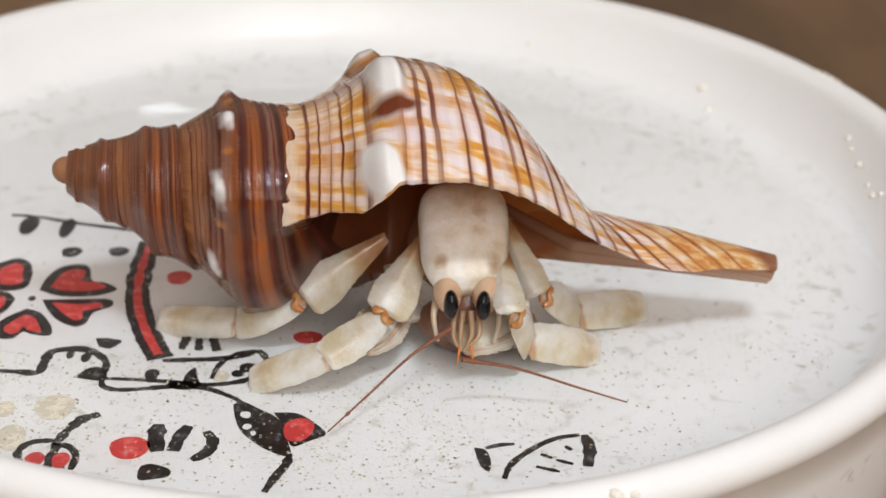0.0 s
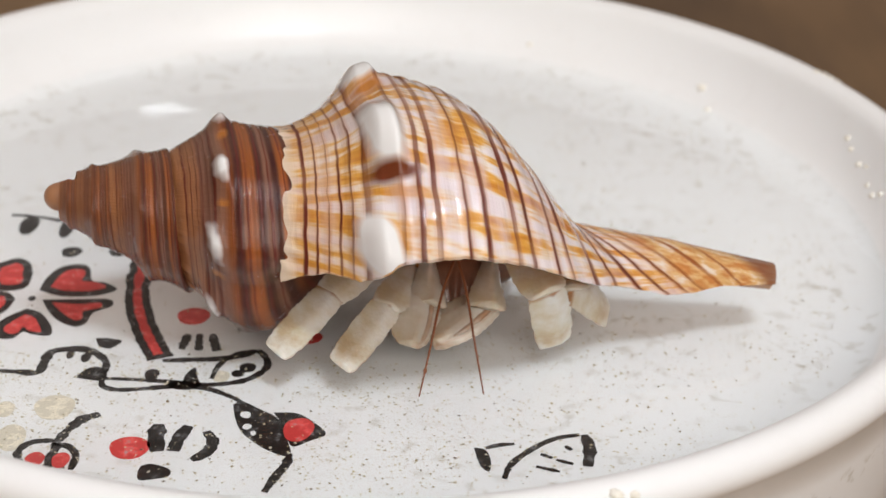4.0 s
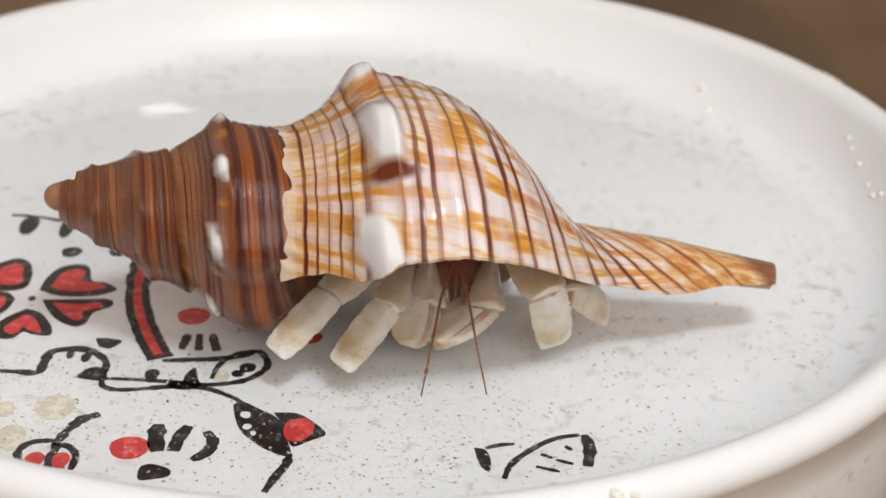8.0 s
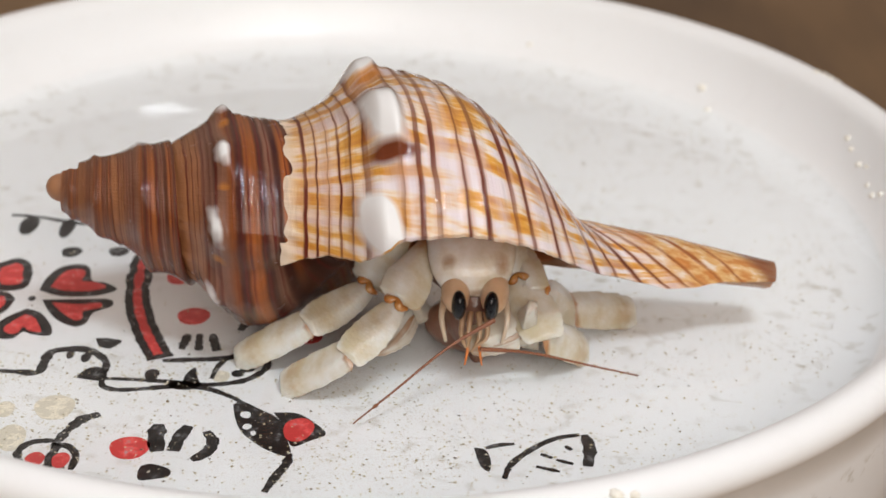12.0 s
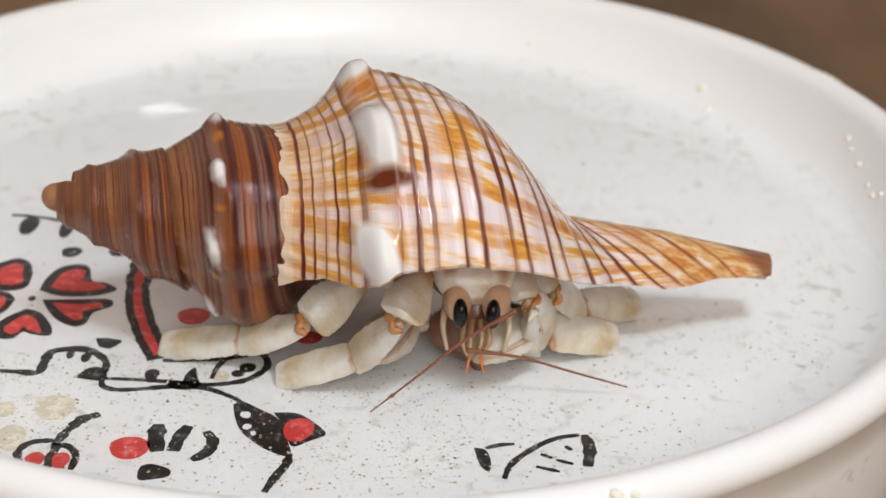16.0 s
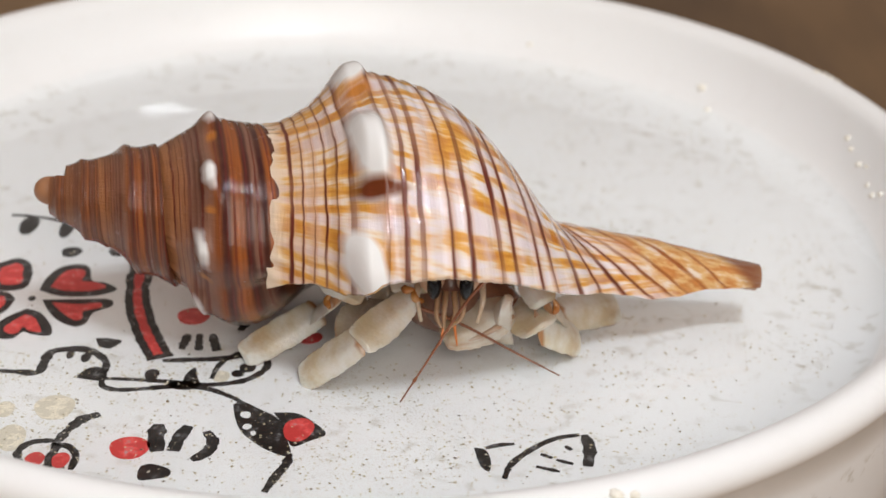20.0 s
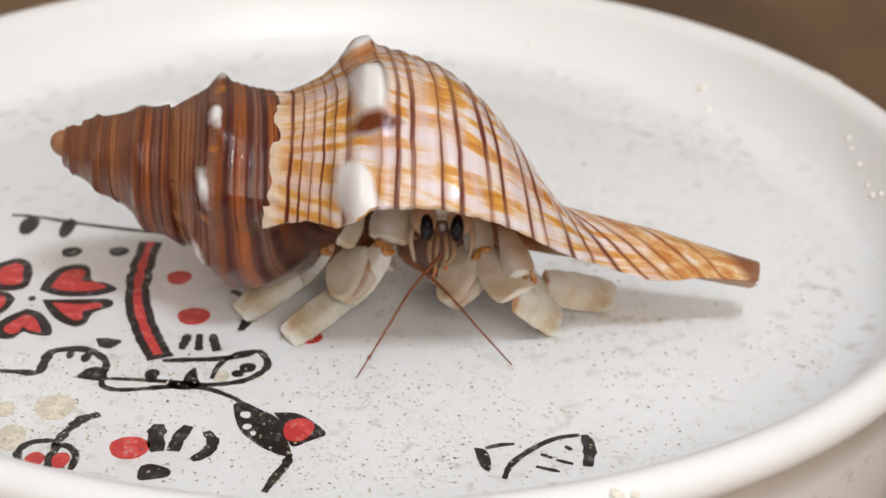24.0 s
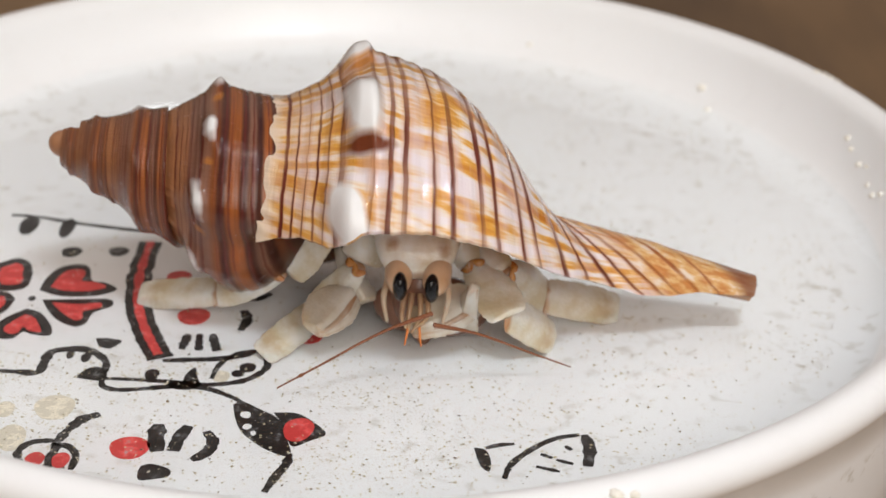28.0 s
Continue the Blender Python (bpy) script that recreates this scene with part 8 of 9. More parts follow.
    walk(limbs["palmL"], [
        (0, pose(-0.00589, 0.00427, -0.00350, -21.5, 10.3, -120.5)), (0.3, pose(-0.00589, 0.00427, -0.00350, -21.5, 10.3, -120.5)), (0.5, pose(-0.00290, -0.00547, -0.00223, -10.6, 28.4, -99.4)),
        (1, pose(-0.00290, -0.00547, -0.00223, -10.6, 28.4, -99.4)), (1.5, pose(-0.00582, 0.00434, -0.00490, -21.6, 10.2, -120.7)),
        (2, pose(-0.00523, 0.00481, -0.00360, -21.8, 9.0, -128.6)), (2.5, pose(-0.00523, 0.00481, -0.00360, -21.8, 9.1, -128.6)), (2.7, pose(-0.00523, 0.00481, -0.00360, -21.8, 9.1, -128.6)),
        (3, pose(-0.00290, -0.00547, -0.00223, -10.6, 28.4, -99.4)), (3.5, pose(-0.00290, -0.00547, -0.00223, -10.6, 28.4, -99.4)),
        (5, pose(-0.00290, -0.00547, -0.00223, -10.6, 28.4, -99.4)), (7, pose(-0.00290, -0.00547, -0.00223, -10.6, 28.4, -99.4)),
        (9, pose(-0.00290, -0.00547, -0.00223, -10.6, 28.4, -99.4)), (11, pose(-0.00290, -0.00547, -0.00223, -10.6, 28.4, -99.4)),
        (11.5, pose(-0.00594, -0.00089, -0.00370, -33.2, 24.5, -146.7)), (12, pose(-0.00586, 0.00427, -0.00350, -21.6, 10.3, -120.7)),
        (12.5, pose(-0.00590, 0.00427, -0.00350, -21.5, 10.3, -120.5)), (13.2, pose(-0.00590, 0.00427, -0.00350, -21.5, 10.3, -120.5)),
        (14.5, pose(-0.00068, -0.00778, -0.00170, -26.8, 8.6, -129.4)), (15, pose(-0.00272, -0.00104, -0.00538, -20.4, 25.9, -110.6)),
        (15.5, pose(-0.00583, 0.00427, -0.00350, -21.7, 10.3, -120.9)), (16, pose(-0.00583, 0.00427, -0.00350, -21.8, 10.4, -121.0)),
        (16.5, pose(-0.00584, 0.00444, -0.00360, -21.3, 9.0, -119.8)), (17, pose(-0.00578, 0.00458, -0.00370, -21.3, 7.8, -119.4)),
        (17.5, pose(-0.00587, 0.00434, -0.00490, -21.4, 10.3, -120.4)), (18, pose(-0.00585, 0.00427, -0.00350, -21.7, 10.4, -120.9)),
        (18.5, pose(-0.00587, 0.00427, -0.00350, -21.6, 10.4, -120.7)), (18.8, pose(-0.00587, 0.00427, -0.00350, -21.6, 10.4, -120.7)), (19, pose(-0.00319, -0.01055, 0.00014, -7.4, 29.7, -95.6)),
        (19.5, pose(-0.00140, -0.00860, -0.00220, -29.3, 2.4, -131.7)), (20, pose(-0.00594, 0.00434, -0.00490, -21.2, 10.2, -120.0)),
        (20.5, pose(-0.00593, 0.00427, -0.00350, -21.4, 10.4, -120.3)), (21, pose(-0.00625, 0.00421, -0.00360, -20.6, 8.9, -114.7)), (21.1, pose(-0.00625, 0.00421, -0.00360, -20.6, 8.9, -114.7)), (21.35, pose(0.00062, -0.01000, -0.00220, -29.3, 2.5, -131.7)),
        (21.5, pose(0.00062, -0.01000, -0.00220, -29.3, 2.5, -131.7)), (22.2, pose(0.00024, -0.00999, -0.00220, -29.3, 2.5, -131.7)),
        (23.5, pose(-0.00404, -0.00878, -0.00300, -11.8, 21.1, -107.3)), (24, pose(-0.00707, 0.00162, -0.00360, -13.0, 26.1, -109.5)),
        (24.5, pose(-0.00627, 0.00386, -0.00340, -21.2, 11.6, -116.4)), (25, pose(-0.00633, 0.00404, -0.00350, -20.6, 10.2, -115.0)), (25.1, pose(-0.00633, 0.00404, -0.00350, -20.6, 10.2, -115.0)), (25.35, pose(-0.00290, -0.00547, -0.00223, -10.6, 28.4, -99.4)),
        (25.5, pose(-0.00290, -0.00547, -0.00223, -10.6, 28.4, -99.4)), (26, pose(-0.00290, -0.00547, -0.00223, -10.6, 28.4, -99.4)),
        (27, pose(-0.00290, -0.00547, -0.00223, -10.6, 28.4, -99.4)), (27.5, pose(-0.00611, 0.00417, -0.00480, -21.0, 11.6, -120.1)),
        (28, pose(-0.00631, 0.00386, -0.00340, -21.0, 11.6, -116.1)),
    ])
    walk(limbs["antennaL"], [
        (0, pose(-0.00123, -0.00088, -0.00229, 0.0, 18.6, -136.2)), (0.3, pose(-0.00123, -0.00088, -0.00229, 0.0, 18.6, -136.2)), (0.5, pose(0.00023, -0.00463, 0.00306, 0.0, 41.0, -101.8)),
        (1, pose(-0.00049, -0.00523, 0.00195, 0.0, 35.2, -96.2)), (1.5, pose(-0.00094, 0.00501, 0.00024, 0.0, 37.2, -99.2)),
        (2, pose(0.00222, -0.00151, 0.00195, 0.0, 38.8, -164.6)), (2.5, pose(0.00182, -0.00070, 0.00086, 0.0, 33.2, -157.0)), (2.7, pose(0.00182, -0.00070, 0.00086, 0.0, 33.2, -157.0)),
        (3, pose(0.00071, -0.00614, 0.00440, 0.0, 48.9, -105.7)), (3.5, pose(0.00037, -0.00545, 0.00157, 0.0, 33.2, -104.5)),
        (5, pose(0.00037, -0.00545, 0.00157, 0.0, 33.2, -104.5)), (7, pose(0.00031, -0.00538, 0.00161, 0.0, 33.5, -102.8)),
        (9, pose(0.00035, -0.00549, 0.00152, 0.0, 33.0, -104.4)), (11, pose(0.00041, -0.00587, 0.00115, 0.0, 31.2, -104.7)),
        (11.5, pose(-0.00001, -0.00035, -0.00187, 0.0, 26.9, -114.6)), (12, pose(0.00129, -0.00217, -0.00080, 0.0, 25.3, -149.1)),
        (12.5, pose(0.00008, -0.00170, -0.00188, 0.0, 20.5, -141.2)), (13.2, pose(0.00008, -0.00170, -0.00188, 0.0, 20.5, -141.2)),
        (14.5, pose(0.00133, -0.00314, 0.00307, 0.0, 27.0, -91.2)), (15, pose(-0.00077, 0.00121, 0.00149, 0.0, 40.1, -82.4)),
        (15.25, pose(0.00132, -0.00090, 0.00166, -0.5, 39.1, -123.4)), (15.5, pose(0.00341, -0.00301, 0.00183, 0.0, 38.2, -163.8)), (16, pose(0.00271, -0.00269, 0.00112, 0.0, 34.5, -165.5)),
        (16.5, pose(0.00175, -0.00274, 0.00059, 0.0, 31.9, -159.1)), (17, pose(0.00113, -0.00105, -0.00005, 0.0, 28.8, -162.0)),
        (17.5, pose(0.00294, -0.00248, -0.00074, 0.0, 32.2, -157.4)), (18, pose(0.00289, -0.00171, 0.00067, 0.0, 32.3, -170.0)),
        (18.5, pose(0.00076, -0.00324, -0.00050, 0.0, 26.7, -161.8)), (18.8, pose(0.00076, -0.00324, -0.00050, 0.0, 26.7, -161.8)), (19, pose(0.00015, -0.00661, 0.00499, 0.0, 50.1, -111.4)),
        (19.5, pose(0.00043, -0.00496, 0.00722, 0.0, 49.0, -85.1)), (19.75, pose(0.00199, -0.00464, 0.00535, 2.5, 53.0, -124.2)), (20, pose(0.00354, -0.00433, 0.00348, 0.0, 57.1, -167.3)),
        (20.5, pose(0.00119, -0.00342, -0.00071, 0.0, 25.7, -159.3)), (21, pose(0.00069, -0.00271, -0.00076, 0.0, 25.5, -161.6)), (21.1, pose(0.00069, -0.00271, -0.00076, 0.0, 25.5, -161.6)), (21.35, pose(0.00281, -0.00536, 0.00450, 0.0, 33.9, -93.9)),
        (21.5, pose(0.00281, -0.00536, 0.00450, 0.0, 33.9, -93.9)), (22.2, pose(0.00244, -0.00535, 0.00450, 0.0, 33.9, -93.9)),
        (22.85, pose(0.00196, -0.01327, 0.00547, 9.0, 47.0, -136.0)), (23.5, pose(0.00147, -0.02120, 0.00645, 0.0, 60.8, 168.8)), (24, pose(-0.00010, -0.00248, -0.00205, 0.0, 26.0, -122.1)),
        (24.5, pose(0.00040, -0.00117, -0.00162, 0.0, 21.6, -147.7)), (25, pose(-0.00178, -0.00258, -0.00170, 0.0, 21.3, -154.7)), (25.1, pose(-0.00178, -0.00258, -0.00170, 0.0, 21.3, -154.7)), (25.35, pose(0.00224, -0.00685, 0.00344, 0.0, 43.2, -117.0)),
        (25.5, pose(0.00224, -0.00685, 0.00344, 0.0, 43.2, -117.0)), (26, pose(0.00196, -0.00677, 0.00293, 0.0, 40.3, -116.1)),
        (26.5, pose(0.00166, -0.01384, 0.00398, 3.5, 46.6, -155.0)), (27, pose(0.00135, -0.02090, 0.00504, 0.0, 53.1, 161.0)), (27.5, pose(0.00196, -0.00195, -0.00035, 0.0, 34.2, -158.8)),
        (28, pose(0.00143, -0.00488, -0.00031, 0.0, 27.6, -169.0)),
    ])
    walk(limbs["armR"], [
        (0, pose(0.00472, -0.00012, -0.00004, -134.5, 56.4, 100.5)), (0.3, pose(0.00472, -0.00012, -0.00004, -134.5, 56.4, 100.5)), (0.4, pose(0.00391, -0.00120, -0.00021, -19.5, 65.9, -128.9)), (0.5, pose(0.00309, -0.00227, -0.00039, -4.0, 18.7, -95.1)),
        (1, pose(0.00309, -0.00227, -0.00039, -4.0, 18.7, -95.1)), (1.25, pose(0.00392, -0.00117, -0.00092, -19.3, 66.3, -128.1)), (1.5, pose(0.00476, -0.00006, -0.00144, -136.3, 56.4, 100.0)),
        (2, pose(0.00449, -0.00047, -0.00014, -141.4, 56.6, 90.8)), (2.5, pose(0.00448, -0.00046, -0.00014, -140.4, 56.6, 91.0)), (2.7, pose(0.00448, -0.00046, -0.00014, -140.4, 56.6, 91.0)),
        (2.85, pose(0.00378, -0.00136, -0.00026, -14.4, 67.7, -125.8)), (3, pose(0.00309, -0.00227, -0.00039, -4.0, 18.7, -95.1)), (3.5, pose(0.00309, -0.00227, -0.00039, -4.0, 18.7, -95.1)),
        (5, pose(0.00309, -0.00227, -0.00039, -4.0, 18.7, -95.1)), (7, pose(0.00309, -0.00227, -0.00039, -4.0, 18.7, -95.1)),
        (9, pose(0.00309, -0.00227, -0.00039, -4.0, 18.7, -95.1)), (11, pose(0.00309, -0.00227, -0.00039, -4.0, 18.7, -95.1)),
        (11.5, pose(0.00114, 0.00461, -0.00426, 7.5, 14.6, -79.6)), (11.75, pose(0.00292, 0.00225, -0.00215, 2.7, 67.2, -104.6)), (12, pose(0.00471, -0.00012, -0.00004, -136.0, 56.4, 100.1)),
        (12.5, pose(0.00472, -0.00012, -0.00004, -134.0, 56.3, 100.6)), (13.2, pose(0.00472, -0.00012, -0.00004, -134.0, 56.3, 100.6)),
        (13.85, pose(0.00509, -0.00061, -0.00086, -8.2, 58.8, -118.5)), (14.5, pose(0.00546, -0.00111, -0.00168, -0.6, 2.1, -90.8)), (15, pose(0.00253, 0.00339, -0.00267, 0.1, 24.8, -92.8)),
        (15.25, pose(0.00361, 0.00164, -0.00136, -17.2, 70.1, -126.1)), (15.5, pose(0.00469, -0.00011, -0.00004, -137.3, 56.4, 99.7)), (16, pose(0.00468, -0.00011, -0.00004, -136.9, 56.4, 99.9)),
        (16.5, pose(0.00466, 0.00008, -0.00014, -135.2, 56.5, 100.5)), (16.75, pose(0.00476, 0.00307, -0.00189, -18.0, 53.3, -128.4)), (17, pose(0.00485, 0.00606, -0.00365, -9.0, -5.1, -99.7)),
        (17.25, pose(0.00480, 0.00300, -0.00254, -18.0, 53.0, -129.2)), (17.5, pose(0.00475, -0.00006, -0.00144, -133.7, 56.3, 100.7)), (18, pose(0.00468, -0.00011, -0.00004, -136.1, 56.4, 100.1)),
        (18.5, pose(0.00469, -0.00011, -0.00004, -134.6, 56.4, 100.5)), (18.8, pose(0.00469, -0.00011, -0.00004, -134.6, 56.4, 100.5)), (18.9, pose(0.00304, -0.00304, 0.00122, -5.3, 69.4, -114.9)), (19, pose(0.00139, -0.00598, 0.00248, 6.2, 21.0, -85.6)),
        (19.25, pose(0.00315, -0.00949, 0.00263, 6.3, 42.5, -10.8)), (19.5, pose(0.00492, -0.01299, 0.00278, 35.9, 44.3, 84.6)), (19.667, pose(0.00487, -0.00868, 0.00137, 91.4, 51.5, 79.3)), (19.833, pose(0.00482, -0.00437, -0.00003, 157.3, 58.1, 87.1)), (20, pose(0.00477, -0.00006, -0.00144, -131.1, 56.3, 101.5)),
        (20.5, pose(0.00471, -0.00011, -0.00004, -131.9, 56.3, 101.3)), (21, pose(0.00476, 0.00036, -0.00014, -127.3, 56.2, 106.8)), (21.1, pose(0.00476, 0.00036, -0.00014, -127.3, 56.2, 106.8)), (21.183, pose(0.00549, -0.00455, 0.00083, -67.9, 47.1, 107.1)), (21.267, pose(0.00621, -0.00947, 0.00181, -15.9, 41.9, 96.7)), (21.35, pose(0.00694, -0.01438, 0.00278, 35.1, 44.4, 84.8)),
        (21.5, pose(0.00694, -0.01438, 0.00278, 35.1, 44.4, 84.8)), (22.2, pose(0.00657, -0.01438, 0.00278, 35.1, 44.4, 84.8)),
        (22.633, pose(0.00579, -0.01055, 0.00096, -0.2, 46.4, 9.9)), (23.067, pose(0.00502, -0.00673, -0.00086, -14.4, 24.6, -47.9)), (23.5, pose(0.00424, -0.00290, -0.00268, -4.1, 2.0, -94.8)), (24, pose(0.00290, 0.00718, -0.00497, -4.1, 3.1, -95.0)),
        (24.25, pose(0.00388, 0.00357, -0.00245, -15.9, 56.6, -127.1)), (24.5, pose(0.00487, -0.00004, 0.00006, -126.6, 56.0, 106.8)), (25, pose(0.00484, 0.00016, -0.00004, -123.9, 56.0, 107.8)), (25.1, pose(0.00484, 0.00016, -0.00004, -123.9, 56.0, 107.8)), (25.225, pose(0.00396, -0.00105, -0.00021, -22.0, 63.4, -133.2)), (25.35, pose(0.00309, -0.00227, -0.00039, -4.0, 18.7, -95.1)),
        (25.5, pose(0.00309, -0.00227, -0.00039, -4.0, 18.7, -95.1)), (26, pose(0.00309, -0.00227, -0.00039, -4.0, 18.7, -95.1)),
        (27, pose(0.00309, -0.00227, -0.00039, -4.0, 18.7, -95.1)), (27.25, pose(0.00395, -0.00126, -0.00087, -20.3, 64.1, -133.5)), (27.5, pose(0.00481, -0.00026, -0.00134, -124.5, 56.0, 103.4)),
        (28, pose(0.00489, -0.00004, 0.00006, -124.7, 56.0, 107.4)),
    ])
    walk(limbs["palmR"], [
        (0, pose(0.00510, 0.00319, -0.00270, -34.7, 11.1, -148.5)), (0.3, pose(0.00510, 0.00319, -0.00270, -34.7, 11.1, -148.5)), (0.5, pose(0.00333, -0.00612, -0.00263, -13.1, 21.3, -146.1)),
        (1, pose(0.00333, -0.00612, -0.00263, -13.1, 21.3, -146.1)), (1.5, pose(0.00517, 0.00325, -0.00410, -34.7, 11.1, -148.6)),
        (2, pose(0.00545, 0.00287, -0.00280, -34.6, 10.1, -155.9)), (2.5, pose(0.00542, 0.00287, -0.00280, -34.6, 10.1, -155.9)), (2.7, pose(0.00542, 0.00287, -0.00280, -34.6, 10.1, -155.9)),
        (3, pose(0.00333, -0.00612, -0.00263, -13.1, 21.3, -146.1)), (3.5, pose(0.00333, -0.00612, -0.00263, -13.1, 21.3, -146.1)),
        (5, pose(0.00333, -0.00612, -0.00263, -13.1, 21.3, -146.1)), (7, pose(0.00333, -0.00612, -0.00263, -13.1, 21.3, -146.1)),
        (9, pose(0.00333, -0.00612, -0.00263, -13.1, 21.3, -146.1)), (11, pose(0.00333, -0.00612, -0.00263, -13.1, 21.3, -146.1)),
        (11.5, pose(0.00321, -0.00122, -0.00340, -36.9, 18.5, -156.3)), (12, pose(0.00512, 0.00319, -0.00270, -34.7, 11.1, -148.6)),
        (12.5, pose(0.00509, 0.00319, -0.00270, -34.7, 11.2, -148.5)), (13.2, pose(0.00509, 0.00319, -0.00270, -34.7, 11.2, -148.5)),
        (14.5, pose(0.00538, -0.00718, -0.00190, -29.4, 5.2, -133.2)), (15, pose(0.00278, -0.00085, -0.00501, -8.8, 17.7, -139.3)),
        (15.5, pose(0.00512, 0.00320, -0.00270, -34.8, 11.2, -148.8)), (16, pose(0.00510, 0.00320, -0.00270, -34.8, 11.2, -148.9)),
        (16.5, pose(0.00505, 0.00338, -0.00280, -34.4, 10.1, -147.5)), (17, pose(0.00481, -0.00002, -0.00070, -50.4, 36.2, 168.0)),
        (17.5, pose(0.00512, 0.00326, -0.00410, -34.7, 11.1, -148.5)), (18, pose(0.00510, 0.00320, -0.00270, -34.8, 11.2, -148.8)),
        (18.5, pose(0.00508, 0.00320, -0.00270, -34.7, 11.2, -148.7)), (18.8, pose(0.00508, 0.00320, -0.00270, -34.7, 11.2, -148.7)), (19, pose(0.00278, -0.01053, 0.00018, -3.3, 23.5, -129.8)),
        (19.5, pose(0.00532, -0.00872, -0.00140, -31.1, 10.4, -139.0)), (20, pose(0.00510, 0.00325, -0.00410, -34.6, 11.1, -148.2)),
        (20.5, pose(0.00505, 0.00320, -0.00270, -34.7, 11.2, -148.5)), (21, pose(0.00478, 0.00360, -0.00280, -34.2, 10.0, -142.9)), (21.1, pose(0.00478, 0.00360, -0.00280, -34.2, 10.0, -142.9)), (21.35, pose(0.00732, -0.01013, -0.00140, -31.1, 10.5, -139.0)),
        (21.5, pose(0.00732, -0.01013, -0.00140, -31.1, 10.5, -139.0)), (22.2, pose(0.00695, -0.01013, -0.00140, -31.1, 10.5, -139.0)),
        (23.5, pose(0.00372, -0.00910, -0.00290, -17.2, 19.3, -115.4)), (24, pose(0.00337, 0.00110, -0.00290, -18.3, 23.4, -117.7)),
        (24.5, pose(0.00489, 0.00323, -0.00260, -34.8, 12.3, -145.3)), (25, pose(0.00480, 0.00341, -0.00270, -34.4, 11.1, -143.8)), (25.1, pose(0.00480, 0.00341, -0.00270, -34.4, 11.1, -143.8)), (25.35, pose(0.00333, -0.00612, -0.00263, -13.1, 21.3, -146.1)),
        (25.5, pose(0.00333, -0.00612, -0.00263, -13.1, 21.3, -146.1)), (26, pose(0.00333, -0.00612, -0.00263, -13.1, 21.3, -146.1)),
        (27, pose(0.00333, -0.00612, -0.00263, -13.1, 21.3, -146.1)), (27.5, pose(0.00502, 0.00306, -0.00400, -34.8, 12.3, -149.2)),
        (28, pose(0.00486, 0.00322, -0.00260, -34.8, 12.3, -145.2)),
    ])
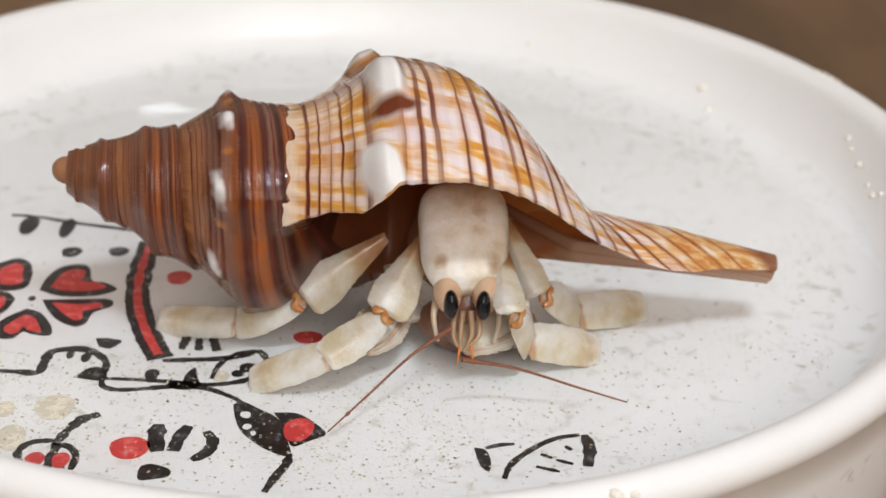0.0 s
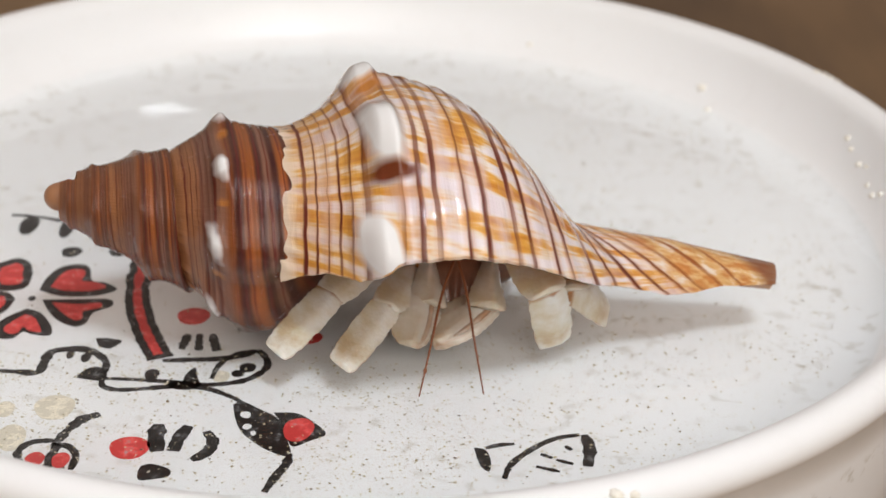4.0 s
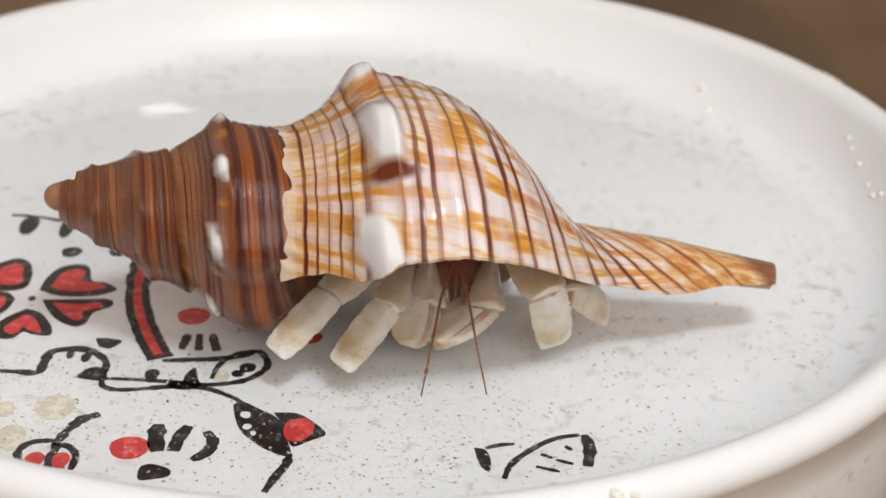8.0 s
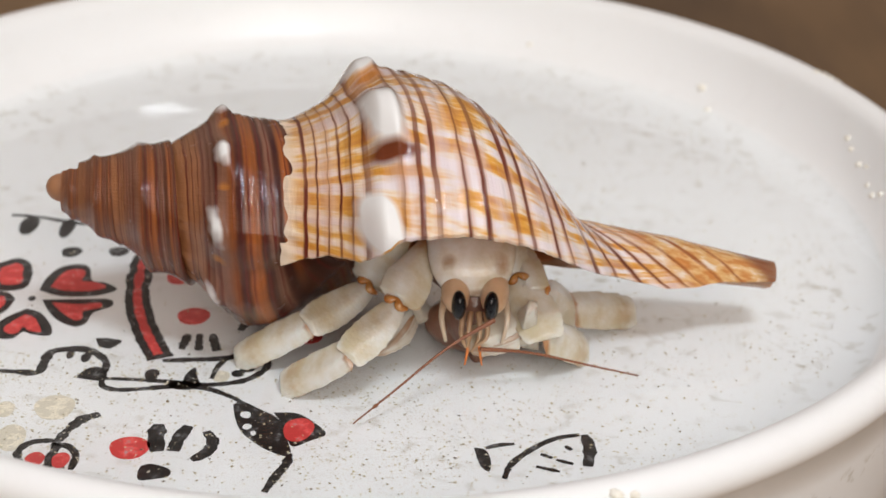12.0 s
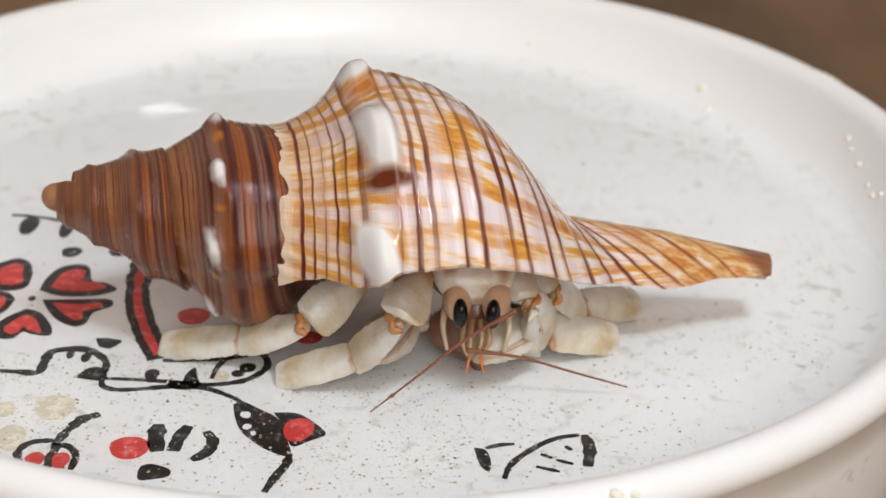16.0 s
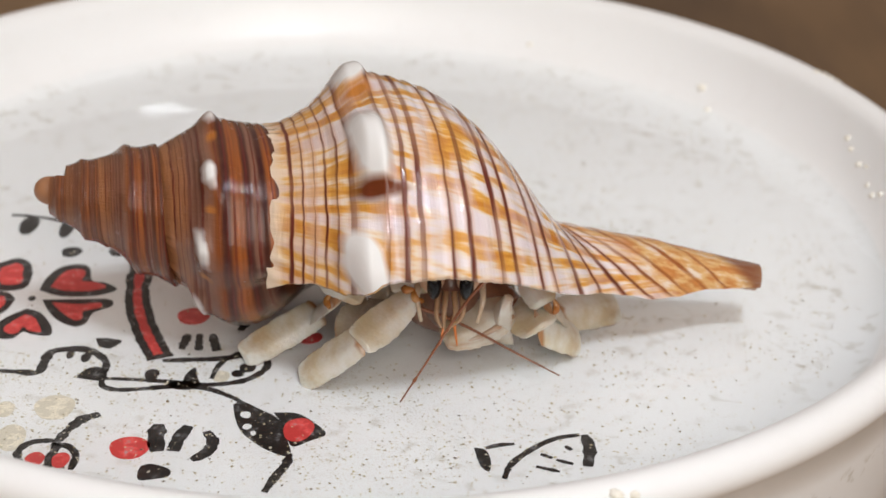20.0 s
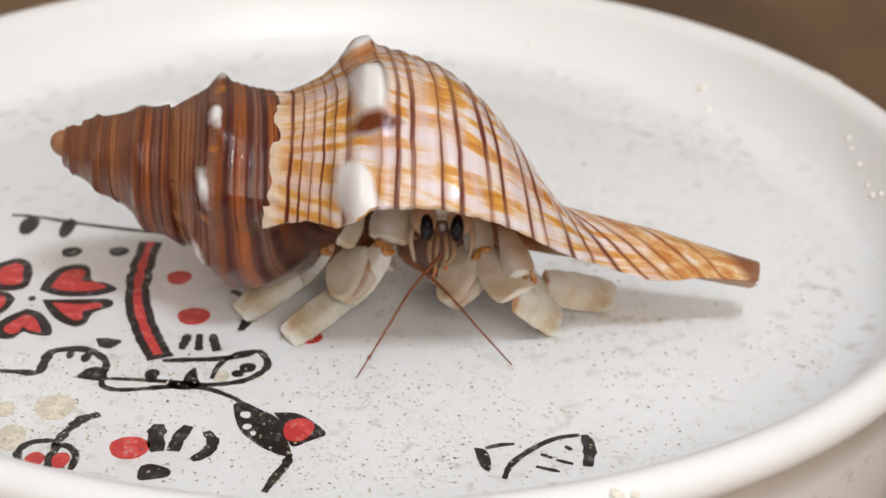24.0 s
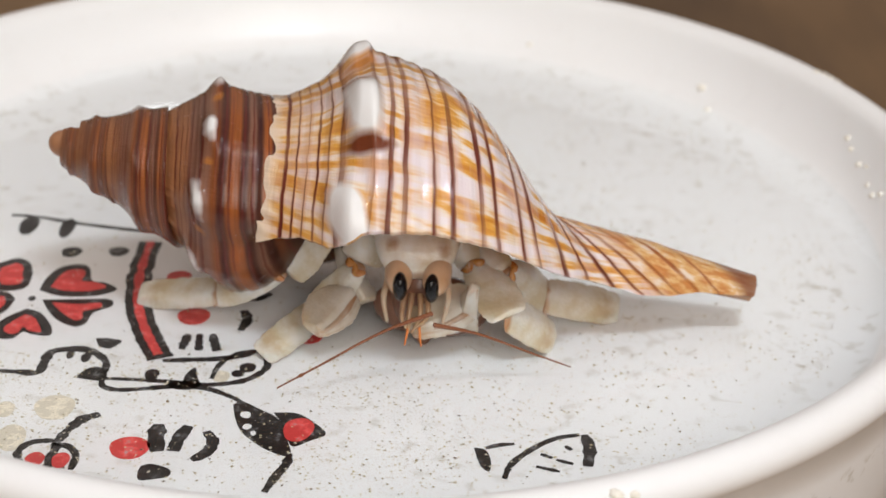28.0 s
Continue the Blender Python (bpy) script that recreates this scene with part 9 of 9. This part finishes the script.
    walk(limbs["antennaR"], [
        (0, pose(0.00004, -0.00502, -0.00277, 0.0, 16.6, 3.5)), (0.3, pose(0.00004, -0.00502, -0.00277, 0.0, 16.6, 3.5)), (0.5, pose(-0.00126, -0.00562, 0.00369, 0.0, 44.6, -65.1)),
        (1, pose(-0.00226, -0.00758, 0.00247, 0.0, 37.9, -26.8)), (1.5, pose(-0.00230, -0.00139, -0.00308, 0.0, 21.3, 6.9)),
        (2, pose(0.00090, -0.00183, -0.00310, 0.0, 15.1, 14.3)), (2.5, pose(0.00044, -0.00304, -0.00301, 0.0, 15.5, 7.7)), (2.7, pose(0.00044, -0.00304, -0.00301, 0.0, 15.5, 7.7)),
        (3, pose(-0.00205, -0.00829, 0.00551, 0.0, 56.6, -43.5)), (3.5, pose(-0.00046, -0.00562, 0.00258, 0.0, 38.4, -73.5)),
        (5, pose(-0.00046, -0.00562, 0.00258, 0.0, 38.4, -73.5)), (7, pose(-0.00053, -0.00566, 0.00255, 0.0, 38.3, -72.1)),
        (9, pose(-0.00052, -0.00575, 0.00242, 0.0, 37.6, -71.8)), (11, pose(-0.00038, -0.00601, 0.00209, 0.0, 35.9, -68.6)),
        (11.5, pose(-0.00332, -0.00341, -0.00315, 0.0, 21.0, -9.7)), (12, pose(0.00086, -0.00268, -0.00307, 0.0, 15.3, 11.8)),
        (12.5, pose(0.00027, -0.00491, -0.00277, 0.0, 16.6, 3.5)), (13.2, pose(0.00027, -0.00491, -0.00277, 0.0, 16.6, 3.5)),
        (14.5, pose(-0.00247, -0.00698, 0.00177, 0.0, 21.1, -10.0)), (15, pose(-0.00285, -0.00178, -0.00257, 0.0, 20.5, -15.5)),
        (15.5, pose(-0.00129, -0.00217, -0.00232, 0.0, 18.5, 6.6)), (16, pose(-0.00036, -0.00246, -0.00258, 0.0, 17.4, 8.6)),
        (16.5, pose(-0.00055, -0.00436, -0.00281, 0.0, 16.4, 10.4)), (17, pose(-0.00042, -0.00214, -0.00310, 0.0, 15.1, 11.6)),
        (17.5, pose(0.00029, -0.00329, -0.00335, 0.0, 20.1, 12.1)), (18, pose(-0.00024, -0.00100, -0.00185, 0.0, 20.6, 15.0)),
        (18.5, pose(0.00143, -0.00410, -0.00339, 0.0, 13.9, 23.5)), (18.8, pose(0.00143, -0.00410, -0.00339, 0.0, 13.9, 23.5)), (18.9, pose(-0.00011, -0.00528, 0.00035, 8.3, 29.0, -22.8)), (19, pose(-0.00166, -0.00645, 0.00409, 0.0, 44.6, -77.2)),
        (19.5, pose(-0.00215, -0.00555, 0.00296, 0.0, 26.5, -47.9)), (20, pose(-0.00325, 0.00010, -0.00253, 0.0, 23.8, -5.5)),
        (20.5, pose(-0.00006, -0.00416, -0.00304, 0.0, 15.4, 19.8)), (21, pose(-0.00170, -0.00403, -0.00270, 0.0, 16.9, 10.5)), (21.1, pose(-0.00170, -0.00403, -0.00270, 0.0, 16.9, 10.5)), (21.35, pose(-0.00001, -0.00673, 0.00287, 0.0, 26.1, -48.9)),
        (21.5, pose(-0.00001, -0.00673, 0.00287, 0.0, 26.1, -48.9)), (22.2, pose(-0.00038, -0.00674, 0.00287, 0.0, 26.1, -48.9)),
        (23.5, pose(-0.00161, -0.01521, 0.00706, 0.0, 66.6, -50.8)), (24, pose(-0.00306, -0.00105, -0.00307, 0.0, 21.4, -43.9)),
        (24.5, pose(0.00010, -0.00057, -0.00290, 0.0, 16.0, -19.8)), (25, pose(0.00050, -0.00555, -0.00076, 0.0, 25.5, 22.2)), (25.1, pose(0.00050, -0.00555, -0.00076, 0.0, 25.5, 22.2)), (25.35, pose(-0.00113, -0.00778, 0.00471, 0.0, 50.9, -37.6)),
        (25.5, pose(-0.00113, -0.00778, 0.00471, 0.0, 50.9, -37.6)), (26, pose(-0.00096, -0.00768, 0.00300, 0.0, 40.7, -37.9)),
        (26.5, pose(-0.00117, -0.01295, 0.00345, -1.5, 43.2, 8.3)), (27, pose(-0.00138, -0.01822, 0.00390, 0.0, 45.8, 56.7)), (27.5, pose(-0.00241, -0.00172, -0.00134, 0.0, 29.3, 8.1)),
        (28, pose(0.00238, -0.00645, -0.00035, 0.0, 27.4, 27.5)),
    ])


motions()
